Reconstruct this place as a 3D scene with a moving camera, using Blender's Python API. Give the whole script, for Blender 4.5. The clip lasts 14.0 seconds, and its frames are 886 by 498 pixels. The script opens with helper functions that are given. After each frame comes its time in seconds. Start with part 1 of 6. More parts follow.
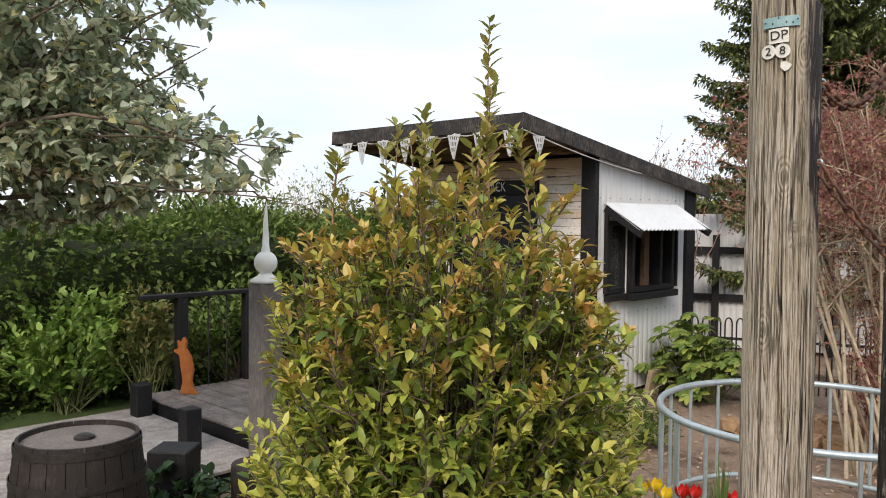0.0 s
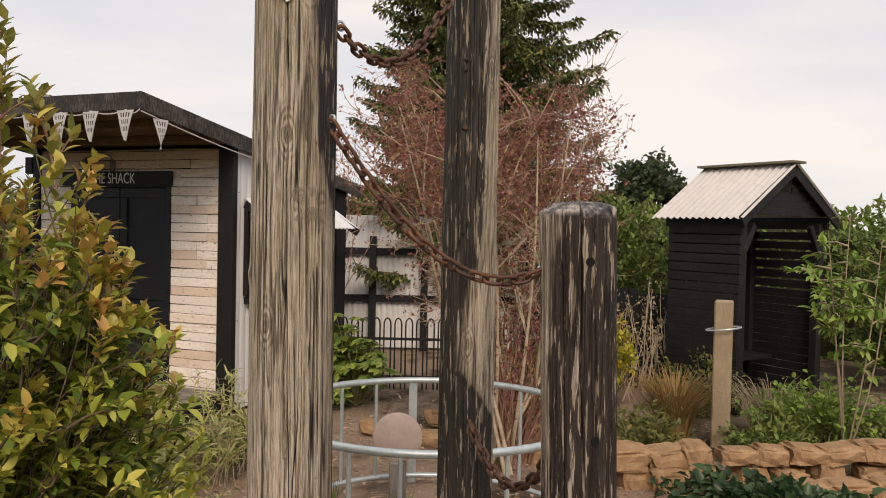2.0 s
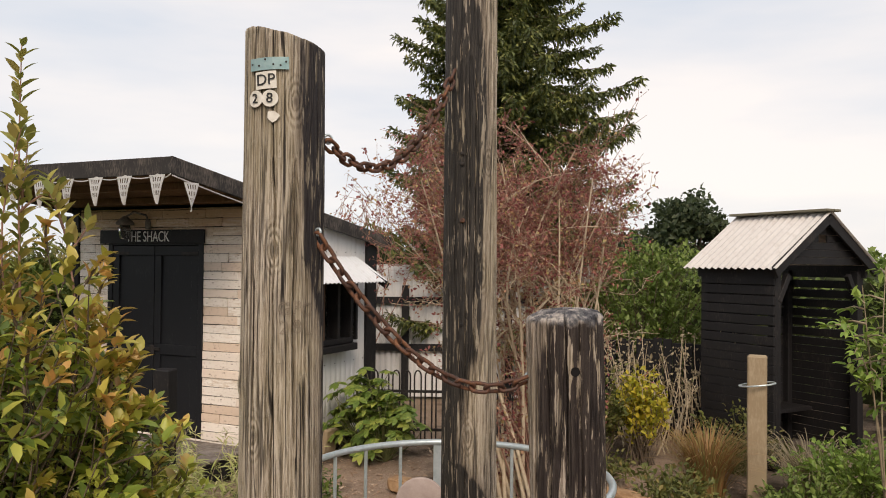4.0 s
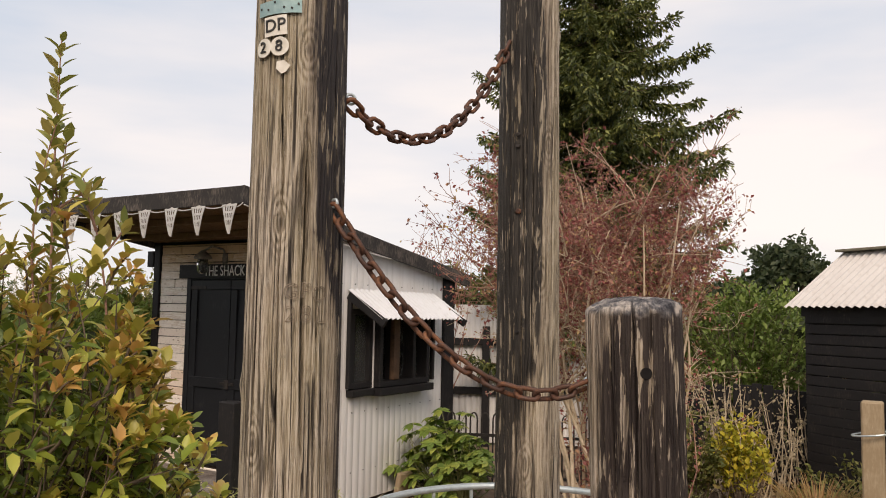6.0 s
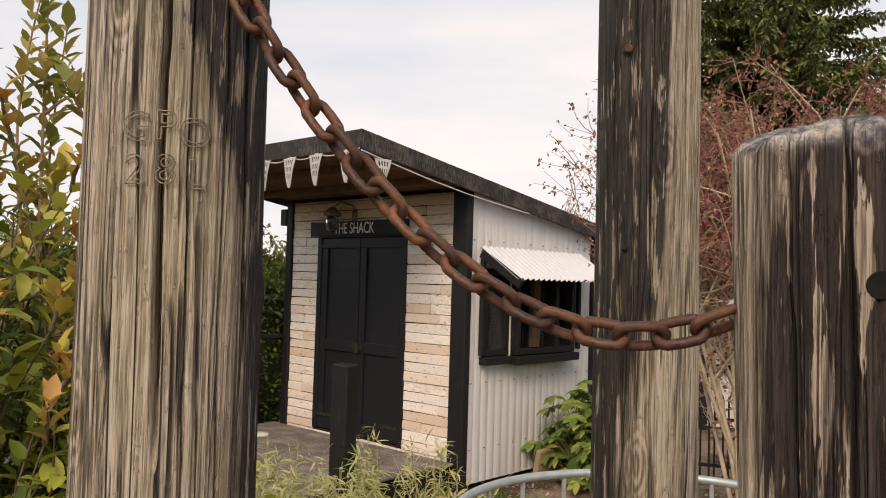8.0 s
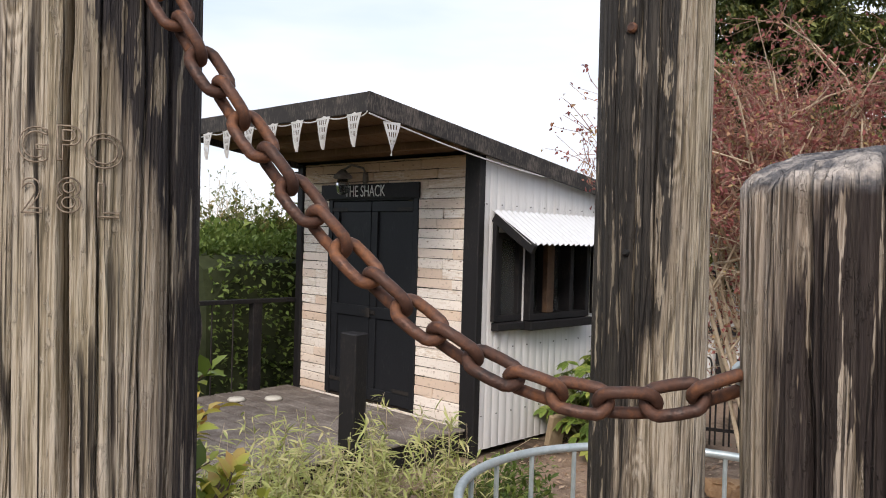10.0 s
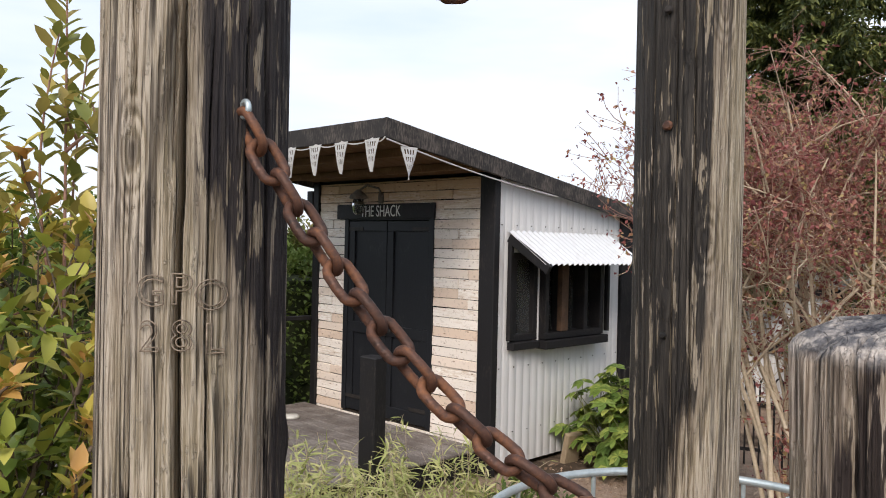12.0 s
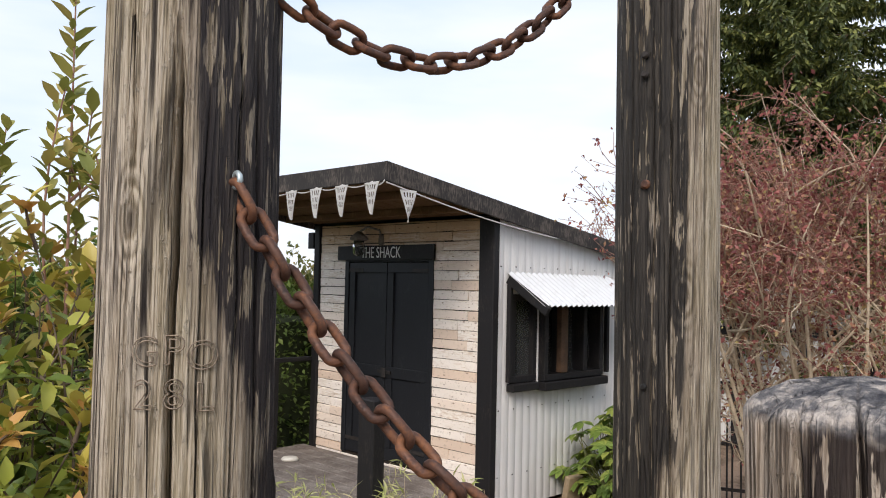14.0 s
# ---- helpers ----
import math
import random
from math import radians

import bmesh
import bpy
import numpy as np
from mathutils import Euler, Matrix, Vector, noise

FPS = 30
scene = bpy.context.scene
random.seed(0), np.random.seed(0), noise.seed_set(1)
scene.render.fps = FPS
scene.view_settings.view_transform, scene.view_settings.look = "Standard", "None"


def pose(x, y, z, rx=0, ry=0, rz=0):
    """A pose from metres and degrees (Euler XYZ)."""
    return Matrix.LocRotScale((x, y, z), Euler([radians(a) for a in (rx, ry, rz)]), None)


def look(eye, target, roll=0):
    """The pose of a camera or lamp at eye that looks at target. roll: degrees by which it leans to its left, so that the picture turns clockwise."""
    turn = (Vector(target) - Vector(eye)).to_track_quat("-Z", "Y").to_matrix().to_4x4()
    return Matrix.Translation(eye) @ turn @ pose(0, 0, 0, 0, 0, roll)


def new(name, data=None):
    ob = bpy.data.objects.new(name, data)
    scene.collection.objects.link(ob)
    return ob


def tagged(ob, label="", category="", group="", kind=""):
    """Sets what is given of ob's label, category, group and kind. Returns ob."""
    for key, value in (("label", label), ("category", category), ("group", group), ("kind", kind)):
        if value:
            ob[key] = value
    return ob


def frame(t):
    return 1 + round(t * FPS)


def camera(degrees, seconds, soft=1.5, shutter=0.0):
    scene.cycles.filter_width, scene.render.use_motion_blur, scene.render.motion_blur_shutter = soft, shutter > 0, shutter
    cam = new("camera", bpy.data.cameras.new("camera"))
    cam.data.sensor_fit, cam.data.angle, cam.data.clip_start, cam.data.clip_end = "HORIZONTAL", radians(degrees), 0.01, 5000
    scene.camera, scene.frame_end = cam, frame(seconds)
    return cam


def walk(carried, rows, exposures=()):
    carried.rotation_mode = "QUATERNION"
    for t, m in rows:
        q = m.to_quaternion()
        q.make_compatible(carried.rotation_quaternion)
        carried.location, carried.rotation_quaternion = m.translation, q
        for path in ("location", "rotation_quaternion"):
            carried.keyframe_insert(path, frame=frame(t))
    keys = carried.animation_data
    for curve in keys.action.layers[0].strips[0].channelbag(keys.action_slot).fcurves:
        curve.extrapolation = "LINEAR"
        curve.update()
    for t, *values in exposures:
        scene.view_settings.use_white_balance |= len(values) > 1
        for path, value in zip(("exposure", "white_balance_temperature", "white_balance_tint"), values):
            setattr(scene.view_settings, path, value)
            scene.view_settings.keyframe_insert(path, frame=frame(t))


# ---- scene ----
cam = camera(58.00, 14.0, soft=1.0)
# seconds, x, y, z, yaw, pitch, roll
PATH = [
    (0, -0.0002, 0.0002, 1.5439, 43.732, -2.311, -0.567),
    (0.5, 0.0428, 0.0920, 1.5611, 33.058, -1.888, -0.815),
    (1, 0.0259, 0.2624, 1.5168, 28.581, -1.773, -0.944),
    (1.5, 0.0065, 0.5144, 1.4784, 24.850, -1.682, -1.220),
    (2, 0.1361, 0.6819, 1.4642, 21.897, -1.531, -1.258),
    (4.5, 0.2550, 0.7358, 1.6462, 25.208, 2.802, -0.757),
    (5, 0.1881, 0.7792, 1.6140, 25.285, 4.521, -0.808),
    (5.5, 0.1478, 0.8518, 1.5142, 27.702, 4.577, -0.856),
    (6, 0.2046, 1.0416, 1.4942, 31.105, 4.584, -1.077),
    (6.5, 0.2159, 1.2264, 1.4965, 37.299, 3.513, -1.346),
    (7, 0.1080, 1.4129, 1.4165, 41.671, 2.934, -1.375),
    (7.5, -0.0234, 1.6769, 1.3861, 42.432, 2.824, -1.572),
    (10, -0.1010, 1.9122, 1.4630, 43.998, -0.807, -1.617),
    (10.5, -0.1194, 1.8709, 1.4986, 44.030, -0.828, -1.552),
    (11, -0.1095, 1.8434, 1.5470, 44.103, -0.864, -1.428),
    (11.5, -0.0941, 1.8279, 1.5729, 44.355, -0.800, -1.455),
    (12, -0.0931, 1.8173, 1.5762, 44.634, -0.330, -1.305),
    (12.5, -0.0806, 1.8104, 1.5843, 44.759, 0.071, -1.395),
    (13, -0.0636, 1.8118, 1.5902, 44.769, 0.696, -1.294),
    (13.5, -0.0534, 1.8114, 1.5925, 44.778, 1.476, -1.411),
    (14, -0.0456, 1.8008, 1.6001, 44.788, 2.440, -1.296),
]
EXPOSURES = [(0.0, 0.42, 6700, 11), (0.25, 0.12, 6700, 12), (0.5, -0.06, 6600, 13), (1.0, -0.05, 7000, 14), (1.5, 0.02, 7600, 17), (2.2, 0.1, 7700, 17), (4.3, 0.18, 7500, 15), (6.5, 0.17, 7800, 18), (7.7, 0.2, 7900, 18), (9.8, 0.46, 6700, 14), (14.0, 0.42, 6600, 13)]
walk(cam, [(t, pose(x, y, z, 90 + pitch, roll, yaw)) for t, x, y, z, yaw, pitch, roll in PATH], EXPOSURES)

# ---- light: an overcast sky with a soft, wide sun ----
SUN_AZ, SUN_EL = 152.0, 40.0
world = bpy.data.worlds.new("overcast")
scene.world = world
world.use_nodes = True
wt = world.node_tree
wbg = wt.nodes["Background"]
sky = wt.nodes.new("ShaderNodeTexSky")
sky.sky_type = 'NISHITA'
sky.sun_disc = False
sky.sun_elevation = radians(SUN_EL)
sky.sun_rotation = radians(SUN_AZ)
cloud = wt.nodes.new("ShaderNodeTexNoise")
cloud.inputs["Scale"].default_value = 1.6
cloud.inputs["Detail"].default_value = 5
cmap = wt.nodes.new("ShaderNodeMapping")
cmap.inputs["Scale"].default_value = (1, 1, 4.5)
ctex = wt.nodes.new("ShaderNodeTexCoord")
wt.links.new(ctex.outputs["Generated"], cmap.inputs["Vector"])
wt.links.new(cmap.outputs[0], cloud.inputs["Vector"])
cramp = wt.nodes.new("ShaderNodeValToRGB")
cramp.color_ramp.elements[0].position, cramp.color_ramp.elements[0].color = 0.34, (5.6, 6.9, 8.6, 1)
cramp.color_ramp.elements[1].position, cramp.color_ramp.elements[1].color = 0.66, (8.8, 9.1, 9.6, 1)
wt.links.new(cloud.outputs[0], cramp.inputs[0])
cmix = wt.nodes.new("ShaderNodeMix")
cmix.data_type = 'RGBA'
cmix.inputs["Factor"].default_value = 0.88
wt.links.new(sky.outputs[0], cmix.inputs["A"])
wt.links.new(cramp.outputs[0], cmix.inputs["B"])
wt.links.new(cmix.outputs["Result"], wbg.inputs["Color"])
wbg.inputs["Strength"].default_value = 0.100
sun = new("sun", bpy.data.lights.new("sun", 'SUN'))
sun.data.energy, sun.data.angle, sun.data.color = 2.0, radians(25), (1.0, 0.93, 0.84)
# the sky's rotation runs clockwise from +y
sun.matrix_world = look((0, 0, 20), (-20 * math.sin(radians(SUN_AZ)) * math.cos(radians(SUN_EL)), -20 * math.cos(radians(SUN_AZ)) * math.cos(radians(SUN_EL)), 20 - 20 * math.sin(radians(SUN_EL))))


# ---- materials ----
class Mat:
    """A node material: b is its Principled shader, the methods return sockets."""

    def __init__(self, name, rough=0.8, metal=0.0, spec=0.3):
        self.m = bpy.data.materials.new(name)
        self.m.use_nodes = True
        self.t = self.m.node_tree
        self.b = self.t.nodes["Principled BSDF"]
        self.b.inputs["Roughness"].default_value = rough
        self.b.inputs["Metallic"].default_value = metal
        self.b.inputs["Specular IOR Level"].default_value = spec
        self.tc = self.t.nodes.new("ShaderNodeTexCoord")

    def put(self, value, socket):
        if isinstance(value, bpy.types.NodeSocket):
            self.t.links.new(value, socket)
        elif isinstance(value, tuple) and len(value) == 3 and len(socket.default_value) == 4:
            socket.default_value = (*value, 1)
        else:
            socket.default_value = value

    def coords(self, scale=(1, 1, 1), kind="Object"):
        n = self.t.nodes.new("ShaderNodeMapping")
        n.inputs["Scale"].default_value = scale
        self.t.links.new(self.tc.outputs[kind], n.inputs["Vector"])
        return n.outputs[0]

    def noise(self, scale, detail=4, rough=0.55, vec=None, distort=0.0):
        n = self.t.nodes.new("ShaderNodeTexNoise")
        for key, v in (("Scale", scale), ("Detail", detail), ("Roughness", rough), ("Distortion", distort)):
            n.inputs[key].default_value = v
        self.t.links.new(vec if vec is not None else self.tc.outputs["Object"], n.inputs["Vector"])
        return n.outputs[0]

    def voronoi(self, scale, vec=None, feature='F1'):
        n = self.t.nodes.new("ShaderNodeTexVoronoi")
        n.feature = feature
        n.inputs["Scale"].default_value = scale
        self.t.links.new(vec if vec is not None else self.tc.outputs["Object"], n.inputs["Vector"])
        return n.outputs

    def ramp(self, fac, *stops):
        n = self.t.nodes.new("ShaderNodeValToRGB")
        e = n.color_ramp.elements
        while len(e) < len(stops):
            e.new(0.5)
        for el, (p, c) in zip(e, stops):
            el.position = p
            el.color = (c, c, c, 1) if isinstance(c, (int, float)) else (*c, 1)
        self.t.links.new(fac, n.inputs[0])
        return n.outputs[0]

    def mix(self, fac, a, b, blend='MIX'):
        n = self.t.nodes.new("ShaderNodeMix")
        n.data_type = 'RGBA'
        n.blend_type = blend
        self.put(fac, n.inputs[0])
        self.put(a, n.inputs["A"])
        self.put(b, n.inputs["B"])
        return n.outputs["Result"]

    def math(self, op, a, b=0.0):
        n = self.t.nodes.new("ShaderNodeMath")
        n.operation = op
        self.put(a, n.inputs[0])
        self.put(b, n.inputs[1])
        return n.outputs[0]

    def axis(self, which):
        n = self.t.nodes.new("ShaderNodeSeparateXYZ")
        self.t.links.new(self.tc.outputs["Object"], n.inputs[0])
        return n.outputs[which]

    def random(self):
        return self.t.nodes.new("ShaderNodeObjectInfo").outputs["Random"]

    def island(self):
        return self.t.nodes.new("ShaderNodeNewGeometry").outputs["Random Per Island"]

    def bump(self, height, strength=0.4, distance=0.01):
        n = self.t.nodes.new("ShaderNodeBump")
        n.inputs["Strength"].default_value = strength
        n.inputs["Distance"].default_value = distance
        self.t.links.new(height, n.inputs["Height"])
        self.t.links.new(n.outputs[0], self.b.inputs["Normal"])

    def colour(self, c):
        self.put(c, self.b.inputs["Base Color"])
        return self

    def leafy(self, c, through_light=0.3):
        """Thin leaves: part of the light passes through them."""
        self.put(c, self.b.inputs["Base Color"])
        tr = self.t.nodes.new("ShaderNodeBsdfTranslucent")
        self.put(c, tr.inputs["Color"])
        mx = self.t.nodes.new("ShaderNodeMixShader")
        mx.inputs[0].default_value = through_light
        out = self.t.nodes["Material Output"]
        self.t.links.new(self.b.outputs[0], mx.inputs[1])
        self.t.links.new(tr.outputs[0], mx.inputs[2])
        self.t.links.new(mx.outputs[0], out.inputs["Surface"])
        return self


def leaf_mat(name, *stops, rough=0.5, light=0.3, spec=0.35):
    m = Mat(name, rough, spec=spec)
    c = m.ramp(m.island(), *stops)
    c = m.mix(m.ramp(m.noise(2.2, 3), (0.3, 0.0), (0.7, 0.5)), c, m.mix(0.5, c, stops[0][1]))
    return m.leafy(c, light).m


def plain_mat(name, c1, c2, scale=9, rough=0.8, metal=0.0, bump=0.25, fine=70, spec=0.3, dist=0.004):
    m = Mat(name, rough, metal, spec)
    a = m.noise(scale, 6, 0.6)
    b = m.noise(fine, 4, 0.6)
    m.colour(m.mix(m.ramp(m.math('ADD', m.math('MULTIPLY', a, 0.7), m.math('MULTIPLY', b, 0.3)), (0.33, 0.0), (0.67, 1.0)), c1, c2))
    m.bump(b, bump, dist)
    return m.m


def painted_wood(name, base, worn, amount=0.5, rough=0.7):
    """Painted or stained timber with grain and rubbed-off patches."""
    m = Mat(name, rough)
    rnd = m.random()
    v = m.t.nodes.new("ShaderNodeVectorMath")
    v.operation = 'ADD'
    m.t.links.new(m.tc.outputs["Object"], v.inputs[0])
    sh = m.math('MULTIPLY', rnd, 37.0)
    m.t.links.new(sh, v.inputs[1])
    mp = m.t.nodes.new("ShaderNodeMapping")
    mp.inputs["Scale"].default_value = (14, 14, 3)
    m.t.links.new(v.outputs[0], mp.inputs["Vector"])
    grain = m.noise(6, 5, 0.6, mp.outputs[0], 0.4)
    blot = m.noise(5, 5, 0.65)
    f = m.ramp(m.math('ADD', m.math('MULTIPLY', grain, 0.5), m.math('MULTIPLY', blot, 0.5)), (0.62 - 0.2 * amount, 0.0), (0.75 - 0.1 * amount, 1.0))
    m.colour(m.mix(f, base, worn))
    m.bump(grain, 0.35, 0.004)
    return m.m


def pole_mat(name, radius, tar_deg, tar_half, z_low, z_high, pale, mid, tar, top=9.0, flaked=0.75, knots=(), fade=0.7, foot=0.0):
    """A weathered telegraph pole: silvered, finely grained timber, hairline cracks, knots with curling grain, and old tar on one
    side between two heights, worn through in flecks."""
    m = Mat(name, 0.8, spec=0.25)
    xs, ys, zs = m.axis(0), m.axis(1), m.axis(2)
    # the grain runs up the pole and is pushed aside by knots
    near = None
    for deg, z in knots:
        kx, ky = radius * math.cos(radians(deg)), radius * math.sin(radians(deg))
        d = m.t.nodes.new("ShaderNodeVectorMath")
        d.operation = 'DISTANCE'
        m.t.links.new(m.coords((1, 1, 0.42)), d.inputs[0])
        d.inputs[1].default_value = (kx, ky, z * 0.42)
        near = d.outputs["Value"] if near is None else m.math('MINIMUM', near, d.outputs["Value"])

    def grained(sx, sz, detail, rough, distort):
        return m.noise(1.0, detail, rough, m.coords((sx, sx, sz)), distort)
    streak = grained(190, 2.6, 4, 0.6, 0.15)
    fine = grained(560, 16.0, 3, 0.65, 0.2)
    broad = grained(30, 1.2, 3, 0.55, 0.3)
    g = m.math('ADD', m.math('ADD', m.math('MULTIPLY', streak, 0.46), m.math('MULTIPLY', fine, 0.42)), m.math('MULTIPLY', broad, 0.12))
    if near is not None:
        ring = m.math('SINE', m.math('ADD', m.math('MULTIPLY', near, 800.0), m.math('MULTIPLY', broad, 9.0)))
        around = m.ramp(near, (0.012, 1.0), (0.034, 0.0))
        g = m.math('ADD', g, m.math('MULTIPLY', m.math('MULTIPLY', ring, around), 0.07))
    c = m.ramp(g, (0.41, tuple(0.36 * v for v in mid)), (0.47, tuple(0.97 * v for v in mid)), (0.54, pale))
    c = m.mix(m.ramp(m.noise(3.2, 4, 0.6, m.coords((1.4, 1.4, 0.55))), (0.45, 0.0), (0.66, 0.42)), c, (0.34, 0.285, 0.15))
    c = m.mix(m.ramp(m.noise(6.0, 5, 0.65, m.coords((1, 1, 0.4))), (0.52, 0.0), (0.72, 0.4)), c, (0.20, 0.155, 0.115))

    def crack(scale, tall, width, wander):
        n = m.noise(1.0, 2, 0.45, m.coords((scale, scale, tall)), wander)
        return m.ramp(m.math('ABSOLUTE', m.math('SUBTRACT', n, 0.5)), (0.0, 1.0), (width * 0.55, 0.85), (width, 0.0))
    broken = m.ramp(m.noise(1.0, 3, 0.6, m.coords((11, 11, 2.6))), (0.46, 0.0), (0.52, 1.0))
    big_crack = m.math('MULTIPLY', crack(24, 0.8, 0.013, 0.3), broken)
    thin_crack = m.math('MULTIPLY', crack(55, 1.2, 0.032, 0.2), m.ramp(m.noise(1.0, 3, 0.6, m.coords((40, 40, 4))), (0.42, 0.0), (0.55, 1.0)))
    grooves = m.math('MAXIMUM', big_crack, m.math('MULTIPLY', thin_crack, 0.6))
    # lifted pale splinters
    torn = m.ramp(m.noise(1.0, 5, 0.75, m.coords((120, 120, 30))), (0.57, 0.0), (0.62, 1.0))
    c = m.mix(m.math('MULTIPLY', torn, 0.4), c, tuple(min(0.7, v * 1.15) for v in pale))
    c = m.mix(m.math('MULTIPLY', thin_crack, 0.8), c, (0.035, 0.027, 0.022))
    c = m.mix(m.math('MULTIPLY', big_crack, 0.95), c, (0.012, 0.009, 0.009))
    if near is not None:
        c = m.mix(m.ramp(near, (0.004, 0.75), (0.0075, 0.0)), c, (0.06, 0.045, 0.035))
    # tar, its brown halo, and flecks worn through it
    side = m.math('ADD', m.math('MULTIPLY', xs, math.cos(radians(tar_deg)) / radius), m.math('MULTIPLY', ys, math.sin(radians(tar_deg)) / radius))
    s = m.math('SUBTRACT', side, math.cos(radians(tar_half)))
    rag = m.math('MULTIPLY', m.math('SUBTRACT', m.noise(1.0, 6, 0.72, m.coords((48, 48, 2.8)), 0.3), 0.5), 1.0)
    s = m.math('ADD', s, rag)
    lo = m.ramp(m.math('MULTIPLY', m.math('SUBTRACT', zs, z_low), 5.0), (0.0, 1.0), (1.0, 0.0))
    hi = m.ramp(m.math('MULTIPLY', m.math('SUBTRACT', zs, z_high), 4.0), (0.0, 0.0), (1.0, 1.0))
    s = m.math('SUBTRACT', s, m.math('MULTIPLY', m.math('MAXIMUM', lo, hi), fade))
    if foot:
        s = m.math('ADD', s, m.ramp(m.math('SUBTRACT', zs, foot), (0.0, 1.6), (0.16, 0.0)))
    halo = m.ramp(m.math('ADD', s, 0.4), (0.0, 0.0), (0.4, 0.55))
    fleck_n = m.noise(1.0, 4, 0.62, m.coords((85, 85, 8)), 0.3)
    bare = m.ramp(fleck_n, (0.565, 1.0), (0.585, 1.0 - flaked))
    c = m.mix(m.math('MULTIPLY', halo, bare), c, m.mix(g, (0.05, 0.036, 0.03), (0.24, 0.185, 0.14)))
    f = m.math('MULTIPLY', m.ramp(s, (0.0, 0.0), (0.09, 0.97)), bare)
    f = m.math('MULTIPLY', f, m.ramp(g, (0.44, 1.0), (0.62, 0.86)))
    c = m.mix(f, c, tar)
    # bare grey end grain with lichen patches on the top
    cap = m.ramp(m.math('SUBTRACT', m.math('ADD', zs, m.math('MULTIPLY', m.noise(40, 3), 0.03)), top), (0.0, 0.0), (0.012, 1.0))
    lichen = m.ramp(m.noise(30, 5, 0.65), (0.40, (0.045, 0.045, 0.055)), (0.50, (0.16, 0.155, 0.16)), (0.62, (0.56, 0.50, 0.45)))
    c = m.mix(cap, c, lichen)
    m.colour(c)
    m.put(m.ramp(f, (0.0, 0.84), (1.0, 0.62)), m.b.inputs["Roughness"])
    m.bump(m.math('SUBTRACT', m.math('ADD', m.math('MULTIPLY', g, 1.1), m.math('MULTIPLY', torn, 0.2)), m.math('MULTIPLY', grooves, 0.9)), 1.0, 0.007)
    return m.m


GREY_PALE, GREY_MID = (0.60, 0.52, 0.425), (0.35, 0.285, 0.212)
M_POLE1 = pole_mat("pole_timber", 0.0915, 52, 82, 1.44, 2.6, GREY_PALE, GREY_MID, (0.020, 0.017, 0.020), flaked=0.7, knots=((-66, 1.655), (-95, 1.25), (-40, 1.98)))
M_POLE2 = pole_mat("pole_timber_tarred", 0.0815, -128, 90, 1.22, 2.25, GREY_PALE, GREY_MID, (0.026, 0.024, 0.023), knots=((-44, 1.59), (-32, 1.93), (-70, 1.12)), foot=0.88)
M_STUMP = pole_mat("stump_timber", 0.086, -42, 80, -0.6, 1.39, (0.60, 0.51, 0.43), (0.30, 0.235, 0.185), (0.030, 0.022, 0.021), 1.508, 0.9, fade=0.9)
M_BLACK = painted_wood("black_stained_timber", (0.013, 0.012, 0.013), (0.055, 0.045, 0.04), 0.4, 0.62)
M_DOOR = painted_wood("black_door_paint", (0.014, 0.015, 0.018), (0.04, 0.04, 0.042), 0.3, 0.5)
M_FASCIA = painted_wood("worn_black_fascia", (0.03, 0.027, 0.026), (0.17, 0.14, 0.12), 0.75, 0.75)
M_DECK = painted_wood("weathered_deck_timber", (0.14, 0.115, 0.10), (0.36, 0.32, 0.29), 0.9, 0.75)
M_STEP = painted_wood("pale_step_timber", (0.24, 0.205, 0.185), (0.50, 0.46, 0.43), 0.9, 0.75)
M_GREYPOST = painted_wood("grey_weathered_post", (0.15, 0.13, 0.12), (0.28, 0.25, 0.23), 0.8, 0.85)
M_PEG = painted_wood("pale_peg_timber", (0.33, 0.25, 0.16), (0.45, 0.36, 0.25), 0.7, 0.85)
M_SOFFIT = painted_wood("brown_soffit_boards", (0.14, 0.075, 0.035), (0.24, 0.14, 0.07), 0.6, 0.8)
# brown timber with the dimness of the shack's inside put into its colour
M_MULLION = plain_mat("brown_timber_in_shade", (0.06, 0.035, 0.022), (0.13, 0.075, 0.045), 12)
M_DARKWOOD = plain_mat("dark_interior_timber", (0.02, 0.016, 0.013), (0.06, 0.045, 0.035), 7)


